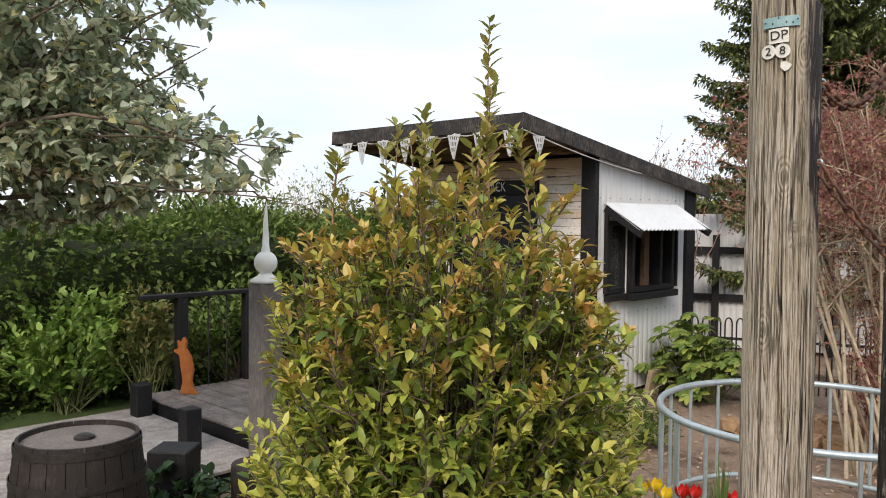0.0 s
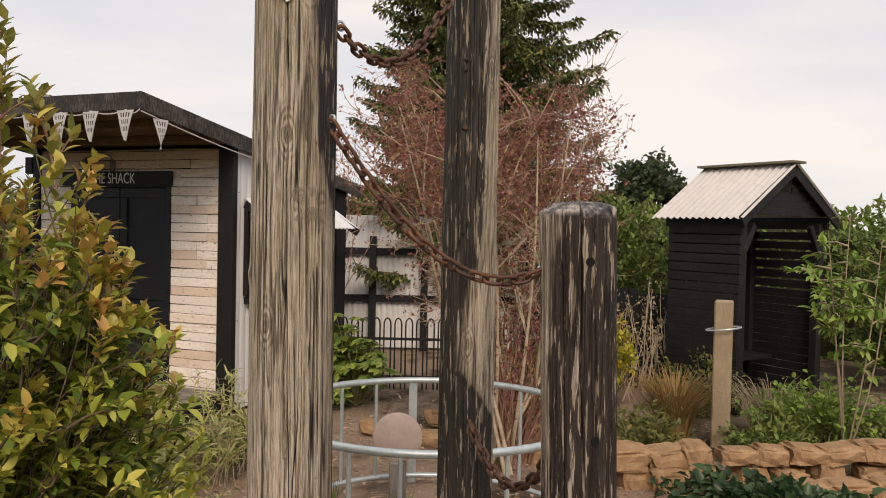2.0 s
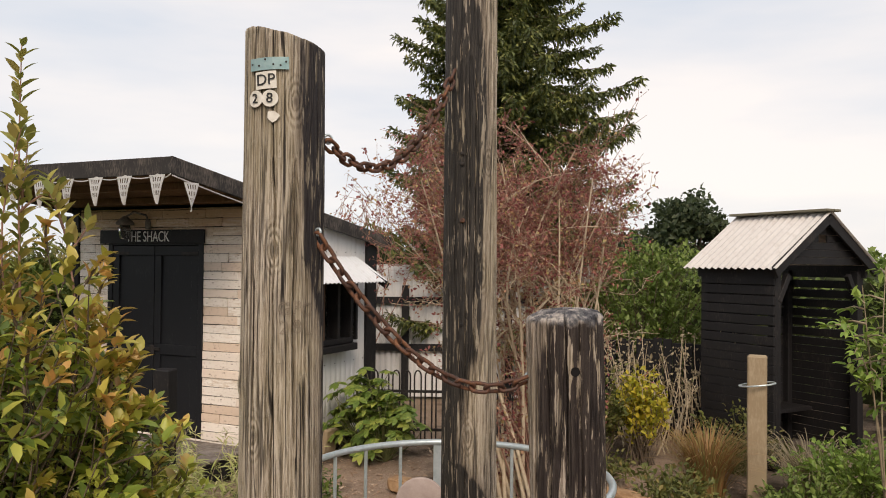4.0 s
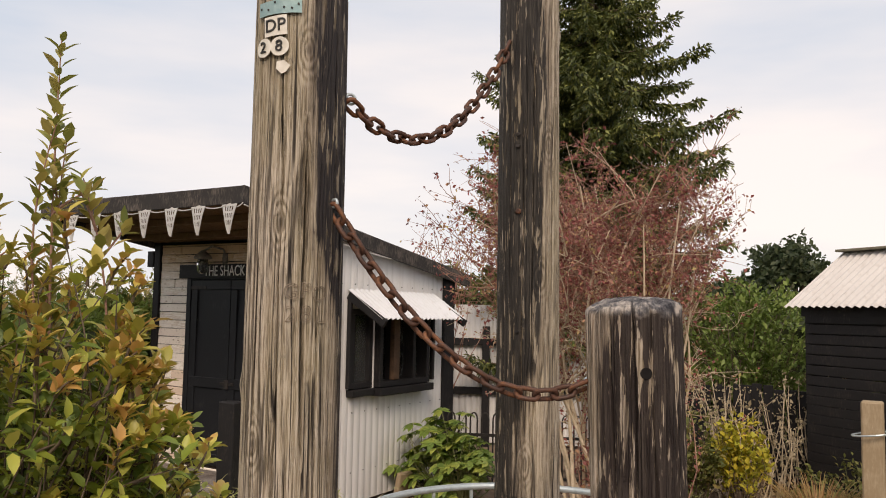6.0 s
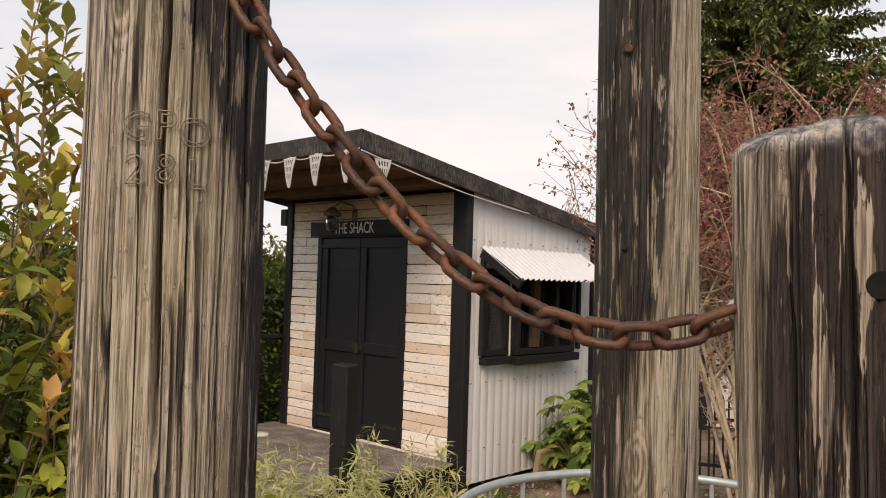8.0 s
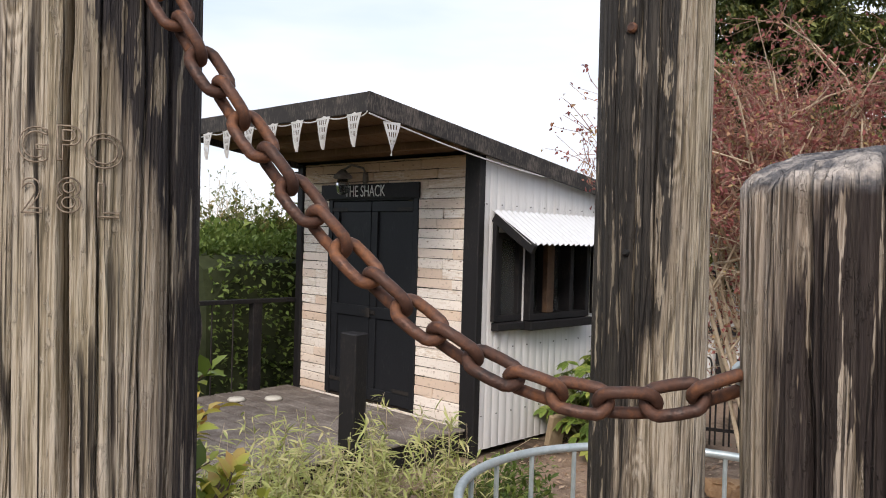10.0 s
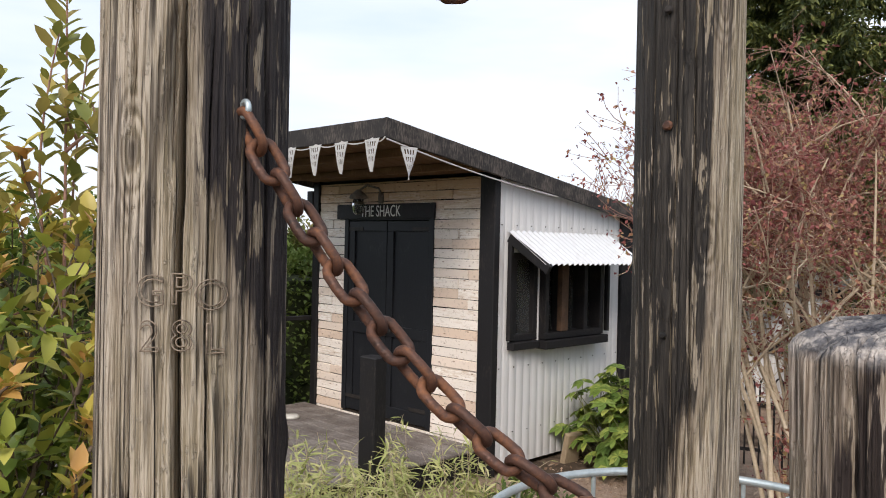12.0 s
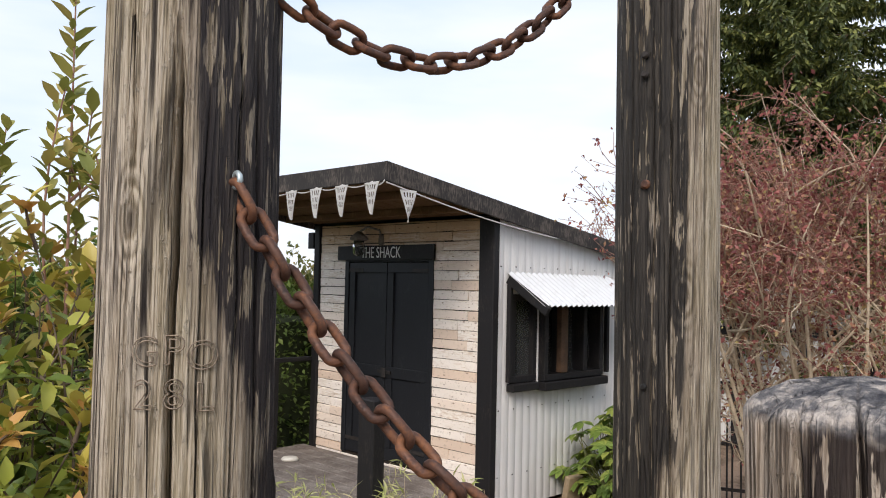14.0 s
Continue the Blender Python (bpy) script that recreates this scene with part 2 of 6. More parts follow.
def whitewash():
    m = Mat("whitewashed_boards", 0.85)
    rnd = m.random()
    v = m.t.nodes.new("ShaderNodeVectorMath")
    v.operation = 'ADD'
    m.t.links.new(m.tc.outputs["Object"], v.inputs[0])
    m.t.links.new(m.math('MULTIPLY', rnd, 53.0), v.inputs[1])
    mp = m.t.nodes.new("ShaderNodeMapping")
    mp.inputs["Scale"].default_value = (3.5, 30, 30)
    m.t.links.new(v.outputs[0], mp.inputs["Vector"])
    grain = m.noise(3, 6, 0.65, mp.outputs[0], 0.5)
    mp2 = m.t.nodes.new("ShaderNodeMapping")
    mp2.inputs["Scale"].default_value = (9, 9, 22)
    m.t.links.new(v.outputs[0], mp2.inputs["Vector"])
    knot = m.ramp(m.voronoi(1.0, mp2.outputs[0])[0], (0.07, 1.0), (0.17, 0.0))
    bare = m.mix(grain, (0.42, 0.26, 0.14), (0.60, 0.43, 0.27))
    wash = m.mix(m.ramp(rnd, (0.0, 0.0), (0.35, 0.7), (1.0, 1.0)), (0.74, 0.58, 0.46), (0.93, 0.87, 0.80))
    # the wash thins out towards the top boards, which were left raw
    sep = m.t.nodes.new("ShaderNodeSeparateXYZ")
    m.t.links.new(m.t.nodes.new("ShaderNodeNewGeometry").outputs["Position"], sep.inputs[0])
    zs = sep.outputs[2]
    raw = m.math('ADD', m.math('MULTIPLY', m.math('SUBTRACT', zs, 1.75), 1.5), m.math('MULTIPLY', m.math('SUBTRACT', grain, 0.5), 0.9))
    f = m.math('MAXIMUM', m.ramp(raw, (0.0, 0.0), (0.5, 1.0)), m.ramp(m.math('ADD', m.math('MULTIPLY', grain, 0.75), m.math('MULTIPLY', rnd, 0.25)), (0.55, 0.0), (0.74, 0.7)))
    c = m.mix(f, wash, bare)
    c = m.mix(m.ramp(m.noise(38, 5, 0.7, v.outputs[0]), (0.56, 0.0), (0.68, 0.55)), c, (0.30, 0.21, 0.15))
    c = m.mix(m.math('MULTIPLY', knot, 0.75), c, (0.20, 0.10, 0.05))
    m.colour(c)
    m.bump(grain, 0.4, 0.004)
    return m.m


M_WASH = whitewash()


def corrugated(name, c1, c2, dirt):
    m = Mat(name, 0.55, spec=0.35)
    a = m.noise(2.2, 5, 0.6)
    st = m.noise(1.0, 5, 0.6, m.coords((16, 16, 0.9)))
    c = m.mix(a, c1, c2)
    c = m.mix(m.ramp(st, (0.52, 0.0), (0.75, 0.4)), c, dirt)
    m.colour(c)
    m.bump(m.noise(60, 3), 0.1, 0.002)
    return m.m


M_WHITE = corrugated("white_corrugated_sheet", (0.62, 0.61, 0.60), (0.75, 0.74, 0.73), (0.45, 0.42, 0.38))
M_ROOFSHEET = corrugated("galvanised_roof_sheet", (0.55, 0.57, 0.60), (0.72, 0.73, 0.75), (0.42, 0.41, 0.39))
M_SHROOF = corrugated("shelter_roof_sheet", (0.50, 0.47, 0.45), (0.66, 0.63, 0.60), (0.33, 0.28, 0.24))
M_FELT = plain_mat("roofing_felt", (0.05, 0.05, 0.055), (0.09, 0.09, 0.09), 12, 0.95)
M_RIDGE = plain_mat("mossy_ridge_timber", (0.12, 0.11, 0.08), (0.22, 0.20, 0.14), 14, 0.9)
M_GALV = plain_mat("galvanised_steel", (0.42, 0.50, 0.52), (0.60, 0.66, 0.68), 20, 0.42, 0.55, 0.1, spec=0.5)
M_IRON = plain_mat("black_iron", (0.02, 0.02, 0.02), (0.06, 0.05, 0.045), 20, 0.6, 0.3)
M_LANTERN = plain_mat("weathered_grey_metal", (0.10, 0.085, 0.07), (0.26, 0.23, 0.20), 30, 0.7, 0.2)
M_WHITEPAINT = plain_mat("white_paint", (0.72, 0.71, 0.68), (0.84, 0.83, 0.80), 8, 0.5)
M_LETTER = plain_mat("white_lettering", (0.62, 0.62, 0.60), (0.78, 0.78, 0.76), 40, 0.6)
M_BLACKPAINT = plain_mat("black_lettering", (0.02, 0.02, 0.02), (0.05, 0.05, 0.05), 40, 0.6)
M_TEAL = plain_mat("pale_teal_plate", (0.20, 0.33, 0.34), (0.32, 0.44, 0.44), 60, 0.5, 0.2)
M_PLATE = plain_mat("cream_plate", (0.62, 0.58, 0.50), (0.76, 0.73, 0.66), 60, 0.5)
M_LACE = leaf_mat("lace_pennant", (0.0, (0.68, 0.66, 0.64)), (1.0, (0.78, 0.77, 0.76)), rough=0.9, light=0.4)
M_BARREL = painted_wood("dark_barrel_staves", (0.025, 0.02, 0.018), (0.065, 0.05, 0.045), 0.6, 0.7)
M_FOX = plain_mat("rusted_orange_metal", (0.42, 0.12, 0.03), (0.60, 0.22, 0.06), 15, 0.7, 0.2)
M_STONE = plain_mat("orange_sandstone", (0.22, 0.125, 0.065), (0.48, 0.31, 0.175), 7, 0.92, 0, 0.6, 45, dist=0.012)
M_DISC = plain_mat("pinkish_stone_disc", (0.36, 0.28, 0.25), (0.46, 0.37, 0.33), 14, 0.9)
M_EARTH = plain_mat("planter_soil", (0.03, 0.022, 0.016), (0.08, 0.06, 0.04), 20, 0.95)


def rust():
    m = Mat("rusted_chain_iron", 0.62, 0.45, 0.4)
    a = m.noise(55, 5, 0.65)
    b = m.noise(260, 3)
    off = m.random()
    c = m.ramp(m.math('ADD', m.math('MULTIPLY', a, 0.75), m.math('MULTIPLY', m.math('ADD', b, off), 0.16)), (0.36, (0.04, 0.027, 0.024)), (0.55, (0.12, 0.06, 0.042)), (0.74, (0.31, 0.135, 0.065)))
    m.colour(c)
    m.put(m.ramp(a, (0.4, 0.45), (0.65, 0.85)), m.b.inputs["Roughness"])
    m.bump(m.math('ADD', a, m.math('MULTIPLY', b, 0.4)), 0.5, 0.003)
    return m.m


M_RUST = rust()


def glass_mat():
    m = Mat("window_glass", 0.04, spec=0.3)
    m.b.inputs["Transmission Weight"].default_value = 0.9
    m.b.inputs["IOR"].default_value = 1.25
    m.colour((0.30, 0.31, 0.31))
    return m.m


M_GLASS = glass_mat()


def ground_mat():
    m = Mat("garden_ground", 0.95)
    v = m.voronoi(55)
    v2 = m.voronoi(130)
    chips = m.ramp(v[1], (0.0, (0.30, 0.20, 0.13)), (0.35, (0.45, 0.33, 0.24)), (0.7, (0.34, 0.22, 0.17)), (1.0, (0.55, 0.43, 0.33)))
    fine = m.ramp(v2[1], (0.0, (0.22, 0.15, 0.10)), (1.0, (0.48, 0.36, 0.27)))
    gravel = m.mix(m.noise(9, 4), chips, fine)
    soil = m.mix(m.noise(30, 5), (0.05, 0.035, 0.022), (0.13, 0.09, 0.06))
    grass = m.mix(m.noise(24, 5), (0.045, 0.075, 0.02), (0.10, 0.14, 0.04))
    patch = m.noise(0.9, 5, 0.6)
    c = m.mix(m.ramp(patch, (0.47, 0.0), (0.58, 1.0)), gravel, soil)
    far = m.math('ABSOLUTE', m.axis(0))
    far = m.math('ADD', far, m.math('MULTIPLY', m.noise(0.7, 4), 2.5))
    c = m.mix(m.ramp(m.math('MULTIPLY', far, 0.1), (0.58, 0.0), (0.7, 1.0)), c, grass)
    m.colour(c)
    m.bump(m.math('ADD', v[0], v2[0]), 0.8, 0.015)
    return m.m


M_GROUND = ground_mat()


# ---- building helpers ----
def here(ob):
    """The world place of a thing or part that is only shifted."""
    p = Vector((0, 0, 0))
    while ob:
        p += ob.location
        ob = ob.parent
    return p


def part(name, bm, material, parent=None, label="", smooth=False):
    """Links a bmesh that is built in world places as one mesh object under a thing or part."""
    me = bpy.data.meshes.new(name)
    if parent:
        bmesh.ops.translate(bm, verts=bm.verts, vec=-here(parent))
    bm.to_mesh(me)
    bm.free()
    me.materials.append(material)
    if smooth:
        me.shade_smooth()
    ob = new(name, me)
    if parent:
        ob.parent = parent
    return tagged(ob, label)


def thing(name, place, label, category, group=""):
    ob = new(name)
    ob.location = place
    ob.empty_display_size = 0.1
    return tagged(ob, label, category, group)


def box(bm, x0, x1, y0, y1, z0, z1, bevel=0.0, m=None):
    vs = [bm.verts.new((x, y, z)) for x in (x0, x1) for y in (y0, y1) for z in (z0, z1)]
    fs = [bm.faces.new([vs[i] for i in q]) for q in ((0, 1, 3, 2), (4, 6, 7, 5), (0, 4, 5, 1), (2, 3, 7, 6), (0, 2, 6, 4), (1, 5, 7, 3))]
    if m:
        bmesh.ops.transform(bm, matrix=m, verts=vs)
    if bevel:
        bmesh.ops.bevel(bm, geom=list({e for f in fs for e in f.edges}), offset=bevel, segments=1, affect='EDGES')
    return bm


def one_box(*a, **k):
    return box(bmesh.new(), *a, **k)


def beam(bm, p, q, w, h, bevel=0.004):
    """A squared timber from p to q, w wide, h high."""
    p, q = Vector(p), Vector(q)
    d = q - p
    side = d.cross(Vector((0, 0, 1)))
    side = side.normalized() if side.length > 1e-4 else Vector((1, 0, 0))
    up = side.cross(d).normalized()
    m = Matrix((side, d.normalized(), up)).transposed().to_4x4()
    m.translation = p
    return box(bm, -w / 2, w / 2, 0, d.length, -h / 2, h / 2, bevel, m)


def tube(bm, pts, radii, seg=8, cap=True):
    """A round bar along points."""
    rings = []
    n = len(pts)
    pts = [Vector(p) for p in pts]
    if isinstance(radii, (int, float)):
        radii = [radii] * n
    ref = None
    for i in range(n):
        t = (pts[min(i + 1, n - 1)] - pts[max(i - 1, 0)]).normalized()
        if ref is None:
            ref = t.orthogonal().normalized()
        ref = (ref - t * ref.dot(t)).normalized()
        b = t.cross(ref)
        rings.append([bm.verts.new(pts[i] + (ref * math.cos(a) + b * math.sin(a)) * radii[i]) for a in [2 * math.pi * k / seg for k in range(seg)]])
    for r0, r1 in zip(rings, rings[1:]):
        for k in range(seg):
            bm.faces.new((r0[k], r0[(k + 1) % seg], r1[(k + 1) % seg], r1[k]))
    if cap:
        bm.faces.new(rings[0][::-1])
        bm.faces.new(rings[-1])
    return bm


def lathe(bm, place, profile, seg=24):
    """A turned shape: (radius, height) pairs about a vertical axis."""
    x, y, z = place
    rings = [[bm.verts.new((x + r * math.cos(a), y + r * math.sin(a), z + h)) for a in [2 * math.pi * k / seg for k in range(seg)]] for r, h in profile]
    for r0, r1 in zip(rings, rings[1:]):
        for k in range(seg):
            bm.faces.new((r0[k], r0[(k + 1) % seg], r1[(k + 1) % seg], r1[k]))
    bm.faces.new(rings[0][::-1])
    bm.faces.new(rings[-1])
    return bm


def sheet(bm, corners, waves, amp, thick=0.004, per=6):
    """A corrugated sheet with real thickness. Corners: a, b along the waves' row at one end, d, c at the other."""
    a, b, c, d = [Vector(p) for p in corners]
    nrm = (b - a).cross(d - a).normalized()
    n = waves * per
    cols = []
    for i in range(n + 1):
        u = i / n
        off = nrm * (amp * math.sin(2 * math.pi * i / per))
        p, q = a.lerp(b, u) + off, d.lerp(c, u) + off
        cols.append([bm.verts.new(v) for v in (p, q, q - nrm * thick, p - nrm * thick)])
    for r0, r1 in zip(cols, cols[1:]):
        for k in range(4):
            bm.faces.new((r0[k], r1[k], r1[(k + 1) % 4], r0[(k + 1) % 4]))
    bm.faces.new(cols[0])
    bm.faces.new(cols[-1][::-1])
    bmesh.ops.recalc_face_normals(bm, faces=bm.faces[:])
    return bm


def letters(text, size, outline=0.0):
    """The built-in font as a flat bmesh, centred, in its own x and y; or its outline alone, as a thin cut line."""
    cu = bpy.data.curves.new("letters", 'FONT')
    cu.body, cu.size, cu.extrude = text, size, 0.0012
    if outline:
        cu.fill_mode, cu.extrude, cu.bevel_depth, cu.bevel_resolution, cu.resolution_u = 'NONE', 0.0, outline, 0, 4
    cu.align_x, cu.align_y = 'CENTER', 'CENTER'
    ob = bpy.data.objects.new("letters", cu)
    scene.collection.objects.link(ob)
    me = bpy.data.meshes.new_from_object(ob.evaluated_get(bpy.context.evaluated_depsgraph_get()))
    bm = bmesh.new()
    bm.from_mesh(me)
    bpy.data.objects.remove(ob)
    bpy.data.meshes.remove(me)
    bpy.data.curves.remove(cu)
    return bm


def smooth_step(v, a, b):
    t = min(1.0, max(0.0, (v - a) / (b - a)))
    return t * t * (3 - 2 * t)


# ---- ground: the path where one stands lies a little above the garden ----
def ground_z(x, y):
    s = max(smooth_step(y, 2.0, 3.7), smooth_step(-x, 0.9, 2.3))
    return -0.34 * s + 0.03 * noise.noise((x * 0.8, y * 0.8, 0)) * s


def build_ground():
    def steps():
        out, v = [], 0.0
        while v < 900:
            out.append(v)
            v += 0.22 if v < 12 else v * 0.25
        return [-q for q in out[:0:-1]] + out
    ax = steps()
    verts = [(x - 2, y + 4, ground_z(x - 2, y + 4)) for y in ax for x in ax]
    n = len(ax)
    faces = [(j * n + i, j * n + i + 1, (j + 1) * n + i + 1, (j + 1) * n + i) for j in range(n - 1) for i in range(n - 1)]
    me = bpy.data.meshes.new("ground")
    me.from_pydata(verts, [], faces)
    me.materials.append(M_GROUND)
    me.shade_smooth()
    tagged(new("ground", me), "garden ground of pinkish wood chip, bare soil and grass", "ground", kind="structure")


build_ground()

# ---- the shack: front faces -y, long side faces +x ----
XS, XW, YF, YB = -4.41, -6.87, 6.83, 8.78     # side wall, far side wall, front, back
DECK_Z, BASE_Z = -0.10, -0.34
ROOF_X0, ROOF_X1, ROOF_Y0, ROOF_Y1 = -6.93, -4.32, 5.51, 9.12
SLOPE = (2.453 - 1.94) / (9.066 - 5.508)


def roof_z(y):
    return 2.453 - (y - ROOF_Y0) * SLOPE


DX0, DX1, DZ0, DZ1 = -6.33, -5.19, -0.075, 1.79  # door leaves


def plank_mesh(length, height, thick, rnd):
    """One board, front face to -y, with slightly uneven worn edges."""
    bm = one_box(0, length, -thick, 0, 0.003, height - 0.004, 0.004)
    for v in bm.verts:
        v.co.z += rnd.uniform(-0.005, 0.005)
        v.co.y += rnd.uniform(-0.004, 0.004)
    return bm


def build_shack():
    shack = thing("shack", ((XS + XW) / 2, (YF + YB) / 2, BASE_Z), "small timber garden shack with whitewashed boards and white corrugated side", "shed")
    t = 0.06
    # front wall core, split round the door
    front = bmesh.new()
    ztop = roof_z(YF) - 0.10
    box(front, XW + 0.05, DX0 - 0.06, YF, YF + t, BASE_Z, ztop)
    box(front, DX1 + 0.06, XS - 0.03, YF, YF + t, BASE_Z, ztop)
    box(front, DX0 - 0.06, DX1 + 0.06, YF, YF + t, DZ1 + 0.03, ztop)
    box(front, DX0 - 0.06, DX1 + 0.06, YF, YF + t, BASE_Z, DZ0)
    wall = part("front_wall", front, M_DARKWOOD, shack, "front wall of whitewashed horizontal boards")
    # side wall core with the window opening, and the corrugated sheet on it
    WY0, WY1, WZ0, WZ1 = 7.02, 8.42, 0.76, 1.52
    side = bmesh.new()
    for y0, y1, z0, z1 in ((YF + t, WY0, BASE_Z + 0.05, roof_z(YF) - 0.13), (WY1, YB, BASE_Z + 0.05, roof_z(YB) - 0.10), (WY0, WY1, BASE_Z + 0.05, WZ0), (WY0, WY1, WZ1, roof_z(WY1) - 0.10)):
        box(side, XS - t - 0.03, XS - 0.03, y0, y1, z0, z1)
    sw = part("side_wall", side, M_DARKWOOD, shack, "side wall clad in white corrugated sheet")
    bm = bmesh.new()
    cols = []
    ny = 20 * 6
    for i in range(ny + 1):
        y = YF + 0.02 + (YB - YF - 0.03) * i / ny
        ph = (y - YF) / 0.098
        x = XS + 0.011 * (abs(math.sin(ph * math.pi)) ** 0.6) - 0.011
        cols.append((x, y))
    for i in range(ny):
        (xa, ya), (xb, yb) = cols[i], cols[i + 1]
        spans = [(BASE_Z + 0.06, WZ0), (WZ1, roof_z(ya) - 0.09)] if WY0 <= (ya + yb) / 2 <= WY1 else [(BASE_Z + 0.06, roof_z(ya) - 0.09)]
        for z0, z1 in spans:
            bm.faces.new([bm.verts.new(p) for p in ((xa, ya, z0), (xb, yb, z0), (xb, yb, z1), (xa, ya, z1))])
    bmesh.ops.remove_doubles(bm, verts=bm.verts, dist=0.0005)
    bmesh.ops.solidify(bm, geom=bm.faces[:], thickness=0.003)
    part("corrugated_sheet", bm, M_WHITE, sw)
    # fixing screws in rows along the sheet
    sc = bmesh.new()
    lathe(sc, (0, 0, 0), ((0.001, -0.006), (0.007, -0.003), (0.007, 0.003), (0.001, 0.006)), 6)
    screw = bpy.data.meshes.new("screw")
    sc.to_mesh(screw)
    sc.free()
    screw.materials.append(M_IRON)
    for z in (0.0, 0.55, 1.75):
        for k in range(0, 19, 2):
            y = YF + 0.05 + 0.098 * k
            if y < YB - 0.05:
                ob = new("screw", screw)
                ob.parent = sw
                ob.location = Vector((XS + 0.001, y, z)) - here(sw)
    # other walls
    bm = one_box(XW, XW + t, YF + 0.06, YB, BASE_Z, roof_z(YB) - 0.1)
    part("far_side_wall", bm, M_BLACK, shack)
    bm = one_box(XW + t, XS - 0.10, YB - t, YB, BASE_Z, roof_z(YB) - 0.12)
    part("back_wall", bm, M_BLACK, shack)
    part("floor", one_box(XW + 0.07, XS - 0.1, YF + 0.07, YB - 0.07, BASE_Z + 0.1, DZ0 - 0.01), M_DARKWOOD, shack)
    # posts
    for x0, x1, y0, y1 in ((XS - 0.155, XS + 0.012, YF - 0.055, YF + 0.02), (XW - 0.03, XW + 0.06, YF - 0.05, YF + 0.05), (XS - 0.02, XS + 0.03, YB - 0.10, YB + 0.12)):
        part("corner_post", one_box(x0, x1, y0, y1, BASE_Z, roof_z(y0) - 0.10, 0.006), M_BLACK, shack, "black stained corner post")
    # bracket under the eaves at the far corner
    bm = bmesh.new()
    box(bm, XW - 0.13, XW - 0.031, YF - 0.06, YF + 0.04, 1.93, 2.10, 0.006)
    part("eaves_bracket", bm, M_BLACK, shack)
    # roof
    bm = bmesh.new()
    vs = [(x, y, roof_z(y) + dz) for x in (ROOF_X0 + 0.02, ROOF_X1 - 0.02) for y in (ROOF_Y0 + 0.02, ROOF_Y1) for dz in (-0.055, 0.008)]
    vs = [bm.verts.new(v) for v in vs]
    for q in ((0, 1, 3, 2), (4, 6, 7, 5), (0, 4, 5, 1), (2, 3, 7, 6), (0, 2, 6, 4), (1, 5, 7, 3)):
        bm.faces.new([vs[i] for i in q])
    roof = part("roof", bm, M_FELT, shack, "dark felted lean-to roof")
    # soffit boards below the overhang
    nb = 16
    for i in range(nb):
        x0 = ROOF_X0 + 0.06 + (ROOF_X1 - ROOF_X0 - 0.12) * i / nb
        x1 = ROOF_X0 + 0.06 + (ROOF_X1 - ROOF_X0 - 0.12) * (i + 1) / nb - 0.006
        bm = bmesh.new()
        beam(bm, ((x0 + x1) / 2, ROOF_Y0 + 0.04, roof_z(ROOF_Y0 + 0.04) - 0.075), ((x0 + x1) / 2, YF - 0.06, roof_z(YF - 0.06) - 0.075), x1 - x0, 0.02, 0.002)
        part("soffit_board", bm, M_SOFFIT, roof)
    for y in (ROOF_Y0 + 0.42, ROOF_Y0 + 0.9):
        bm = one_box(ROOF_X0 + 0.04, ROOF_X1 - 0.04, y, y + 0.05, roof_z(y) - 0.15, roof_z(y) - 0.088, 0.004)
        part("purlin", bm, M_SOFFIT, roof)
    # fascias: level in front, sloping on the sides
    bm = bmesh.new()
    beam(bm, (ROOF_X0 - 0.02, ROOF_Y0, 2.453 - 0.068), (ROOF_X1, ROOF_Y0, 2.453 - 0.068), 0.03, 0.14)
    part("front_fascia", bm, M_FASCIA, roof, "worn black fascia board")
    for x in (ROOF_X1 - 0.004, ROOF_X0 + 0.002):
        bm = bmesh.new()
        beam(bm, (x, ROOF_Y0 - 0.016, roof_z(ROOF_Y0 - 0.016) - 0.066), (x, ROOF_Y1, roof_z(ROOF_Y1) - 0.066), 0.03, 0.142)
        part("side_fascia", bm, M_FASCIA, roof, "worn black fascia board")
    # door: frame, two leaves with rails, bolt
    bm = bmesh.new()
    box(bm, DX0 - 0.06, DX0, YF - 0.035, YF + 0.05, DZ0, DZ1 + 0.05, 0.004)
    box(bm, DX1, DX1 + 0.06, YF - 0.035, YF + 0.05, DZ0, DZ1 + 0.05, 0.004)
    box(bm, DX0, DX1, YF - 0.034, YF + 0.05, DZ1, DZ1 + 0.05, 0.004)
    part("door_frame", bm, M_DOOR, shack)
    mid = (DX0 + DX1) / 2
    for x0, x1 in ((DX0 + 0.004, mid - 0.003), (mid + 0.003, DX1 - 0.004)):
        bm = one_box(x0, x1, YF - 0.004, YF + 0.03, DZ0 + 0.01, DZ1 - 0.004, 0.003)
        leaf = part("door", bm, M_DOOR, shack, "closed black boarded door leaf")
        rails = []
        for a, b, z0, z1 in ((x0, x1, DZ1 - 0.10, DZ1 - 0.006), (x0, x1, 0.70, 0.80), (x0, x1, DZ0 + 0.012, DZ0 + 0.12)):
            rails.append((a + 0.002, b - 0.002, YF - 0.026, YF - 0.004, z0, z1))
        for a, b in ((x0 + 0.002, x0 + 0.085), (x1 - 0.085, x1 - 0.002)):
            for z0, z1 in ((DZ0 + 0.122, 0.698), (0.802, DZ1 - 0.102)):
                rails.append((a, b, YF - 0.025, YF - 0.004, z0, z1))
        for q in rails:
            part("door_rail", one_box(*q, 0.003), M_DOOR, leaf)
        ox = x0 if x0 < mid - 0.1 else x1 - 0.22
        for z in (0.05, 1.69):
            part("hinge", one_box(ox, ox + 0.22, YF - 0.031, YF - 0.0262, z, z + 0.035, 0.001), M_IRON, leaf)
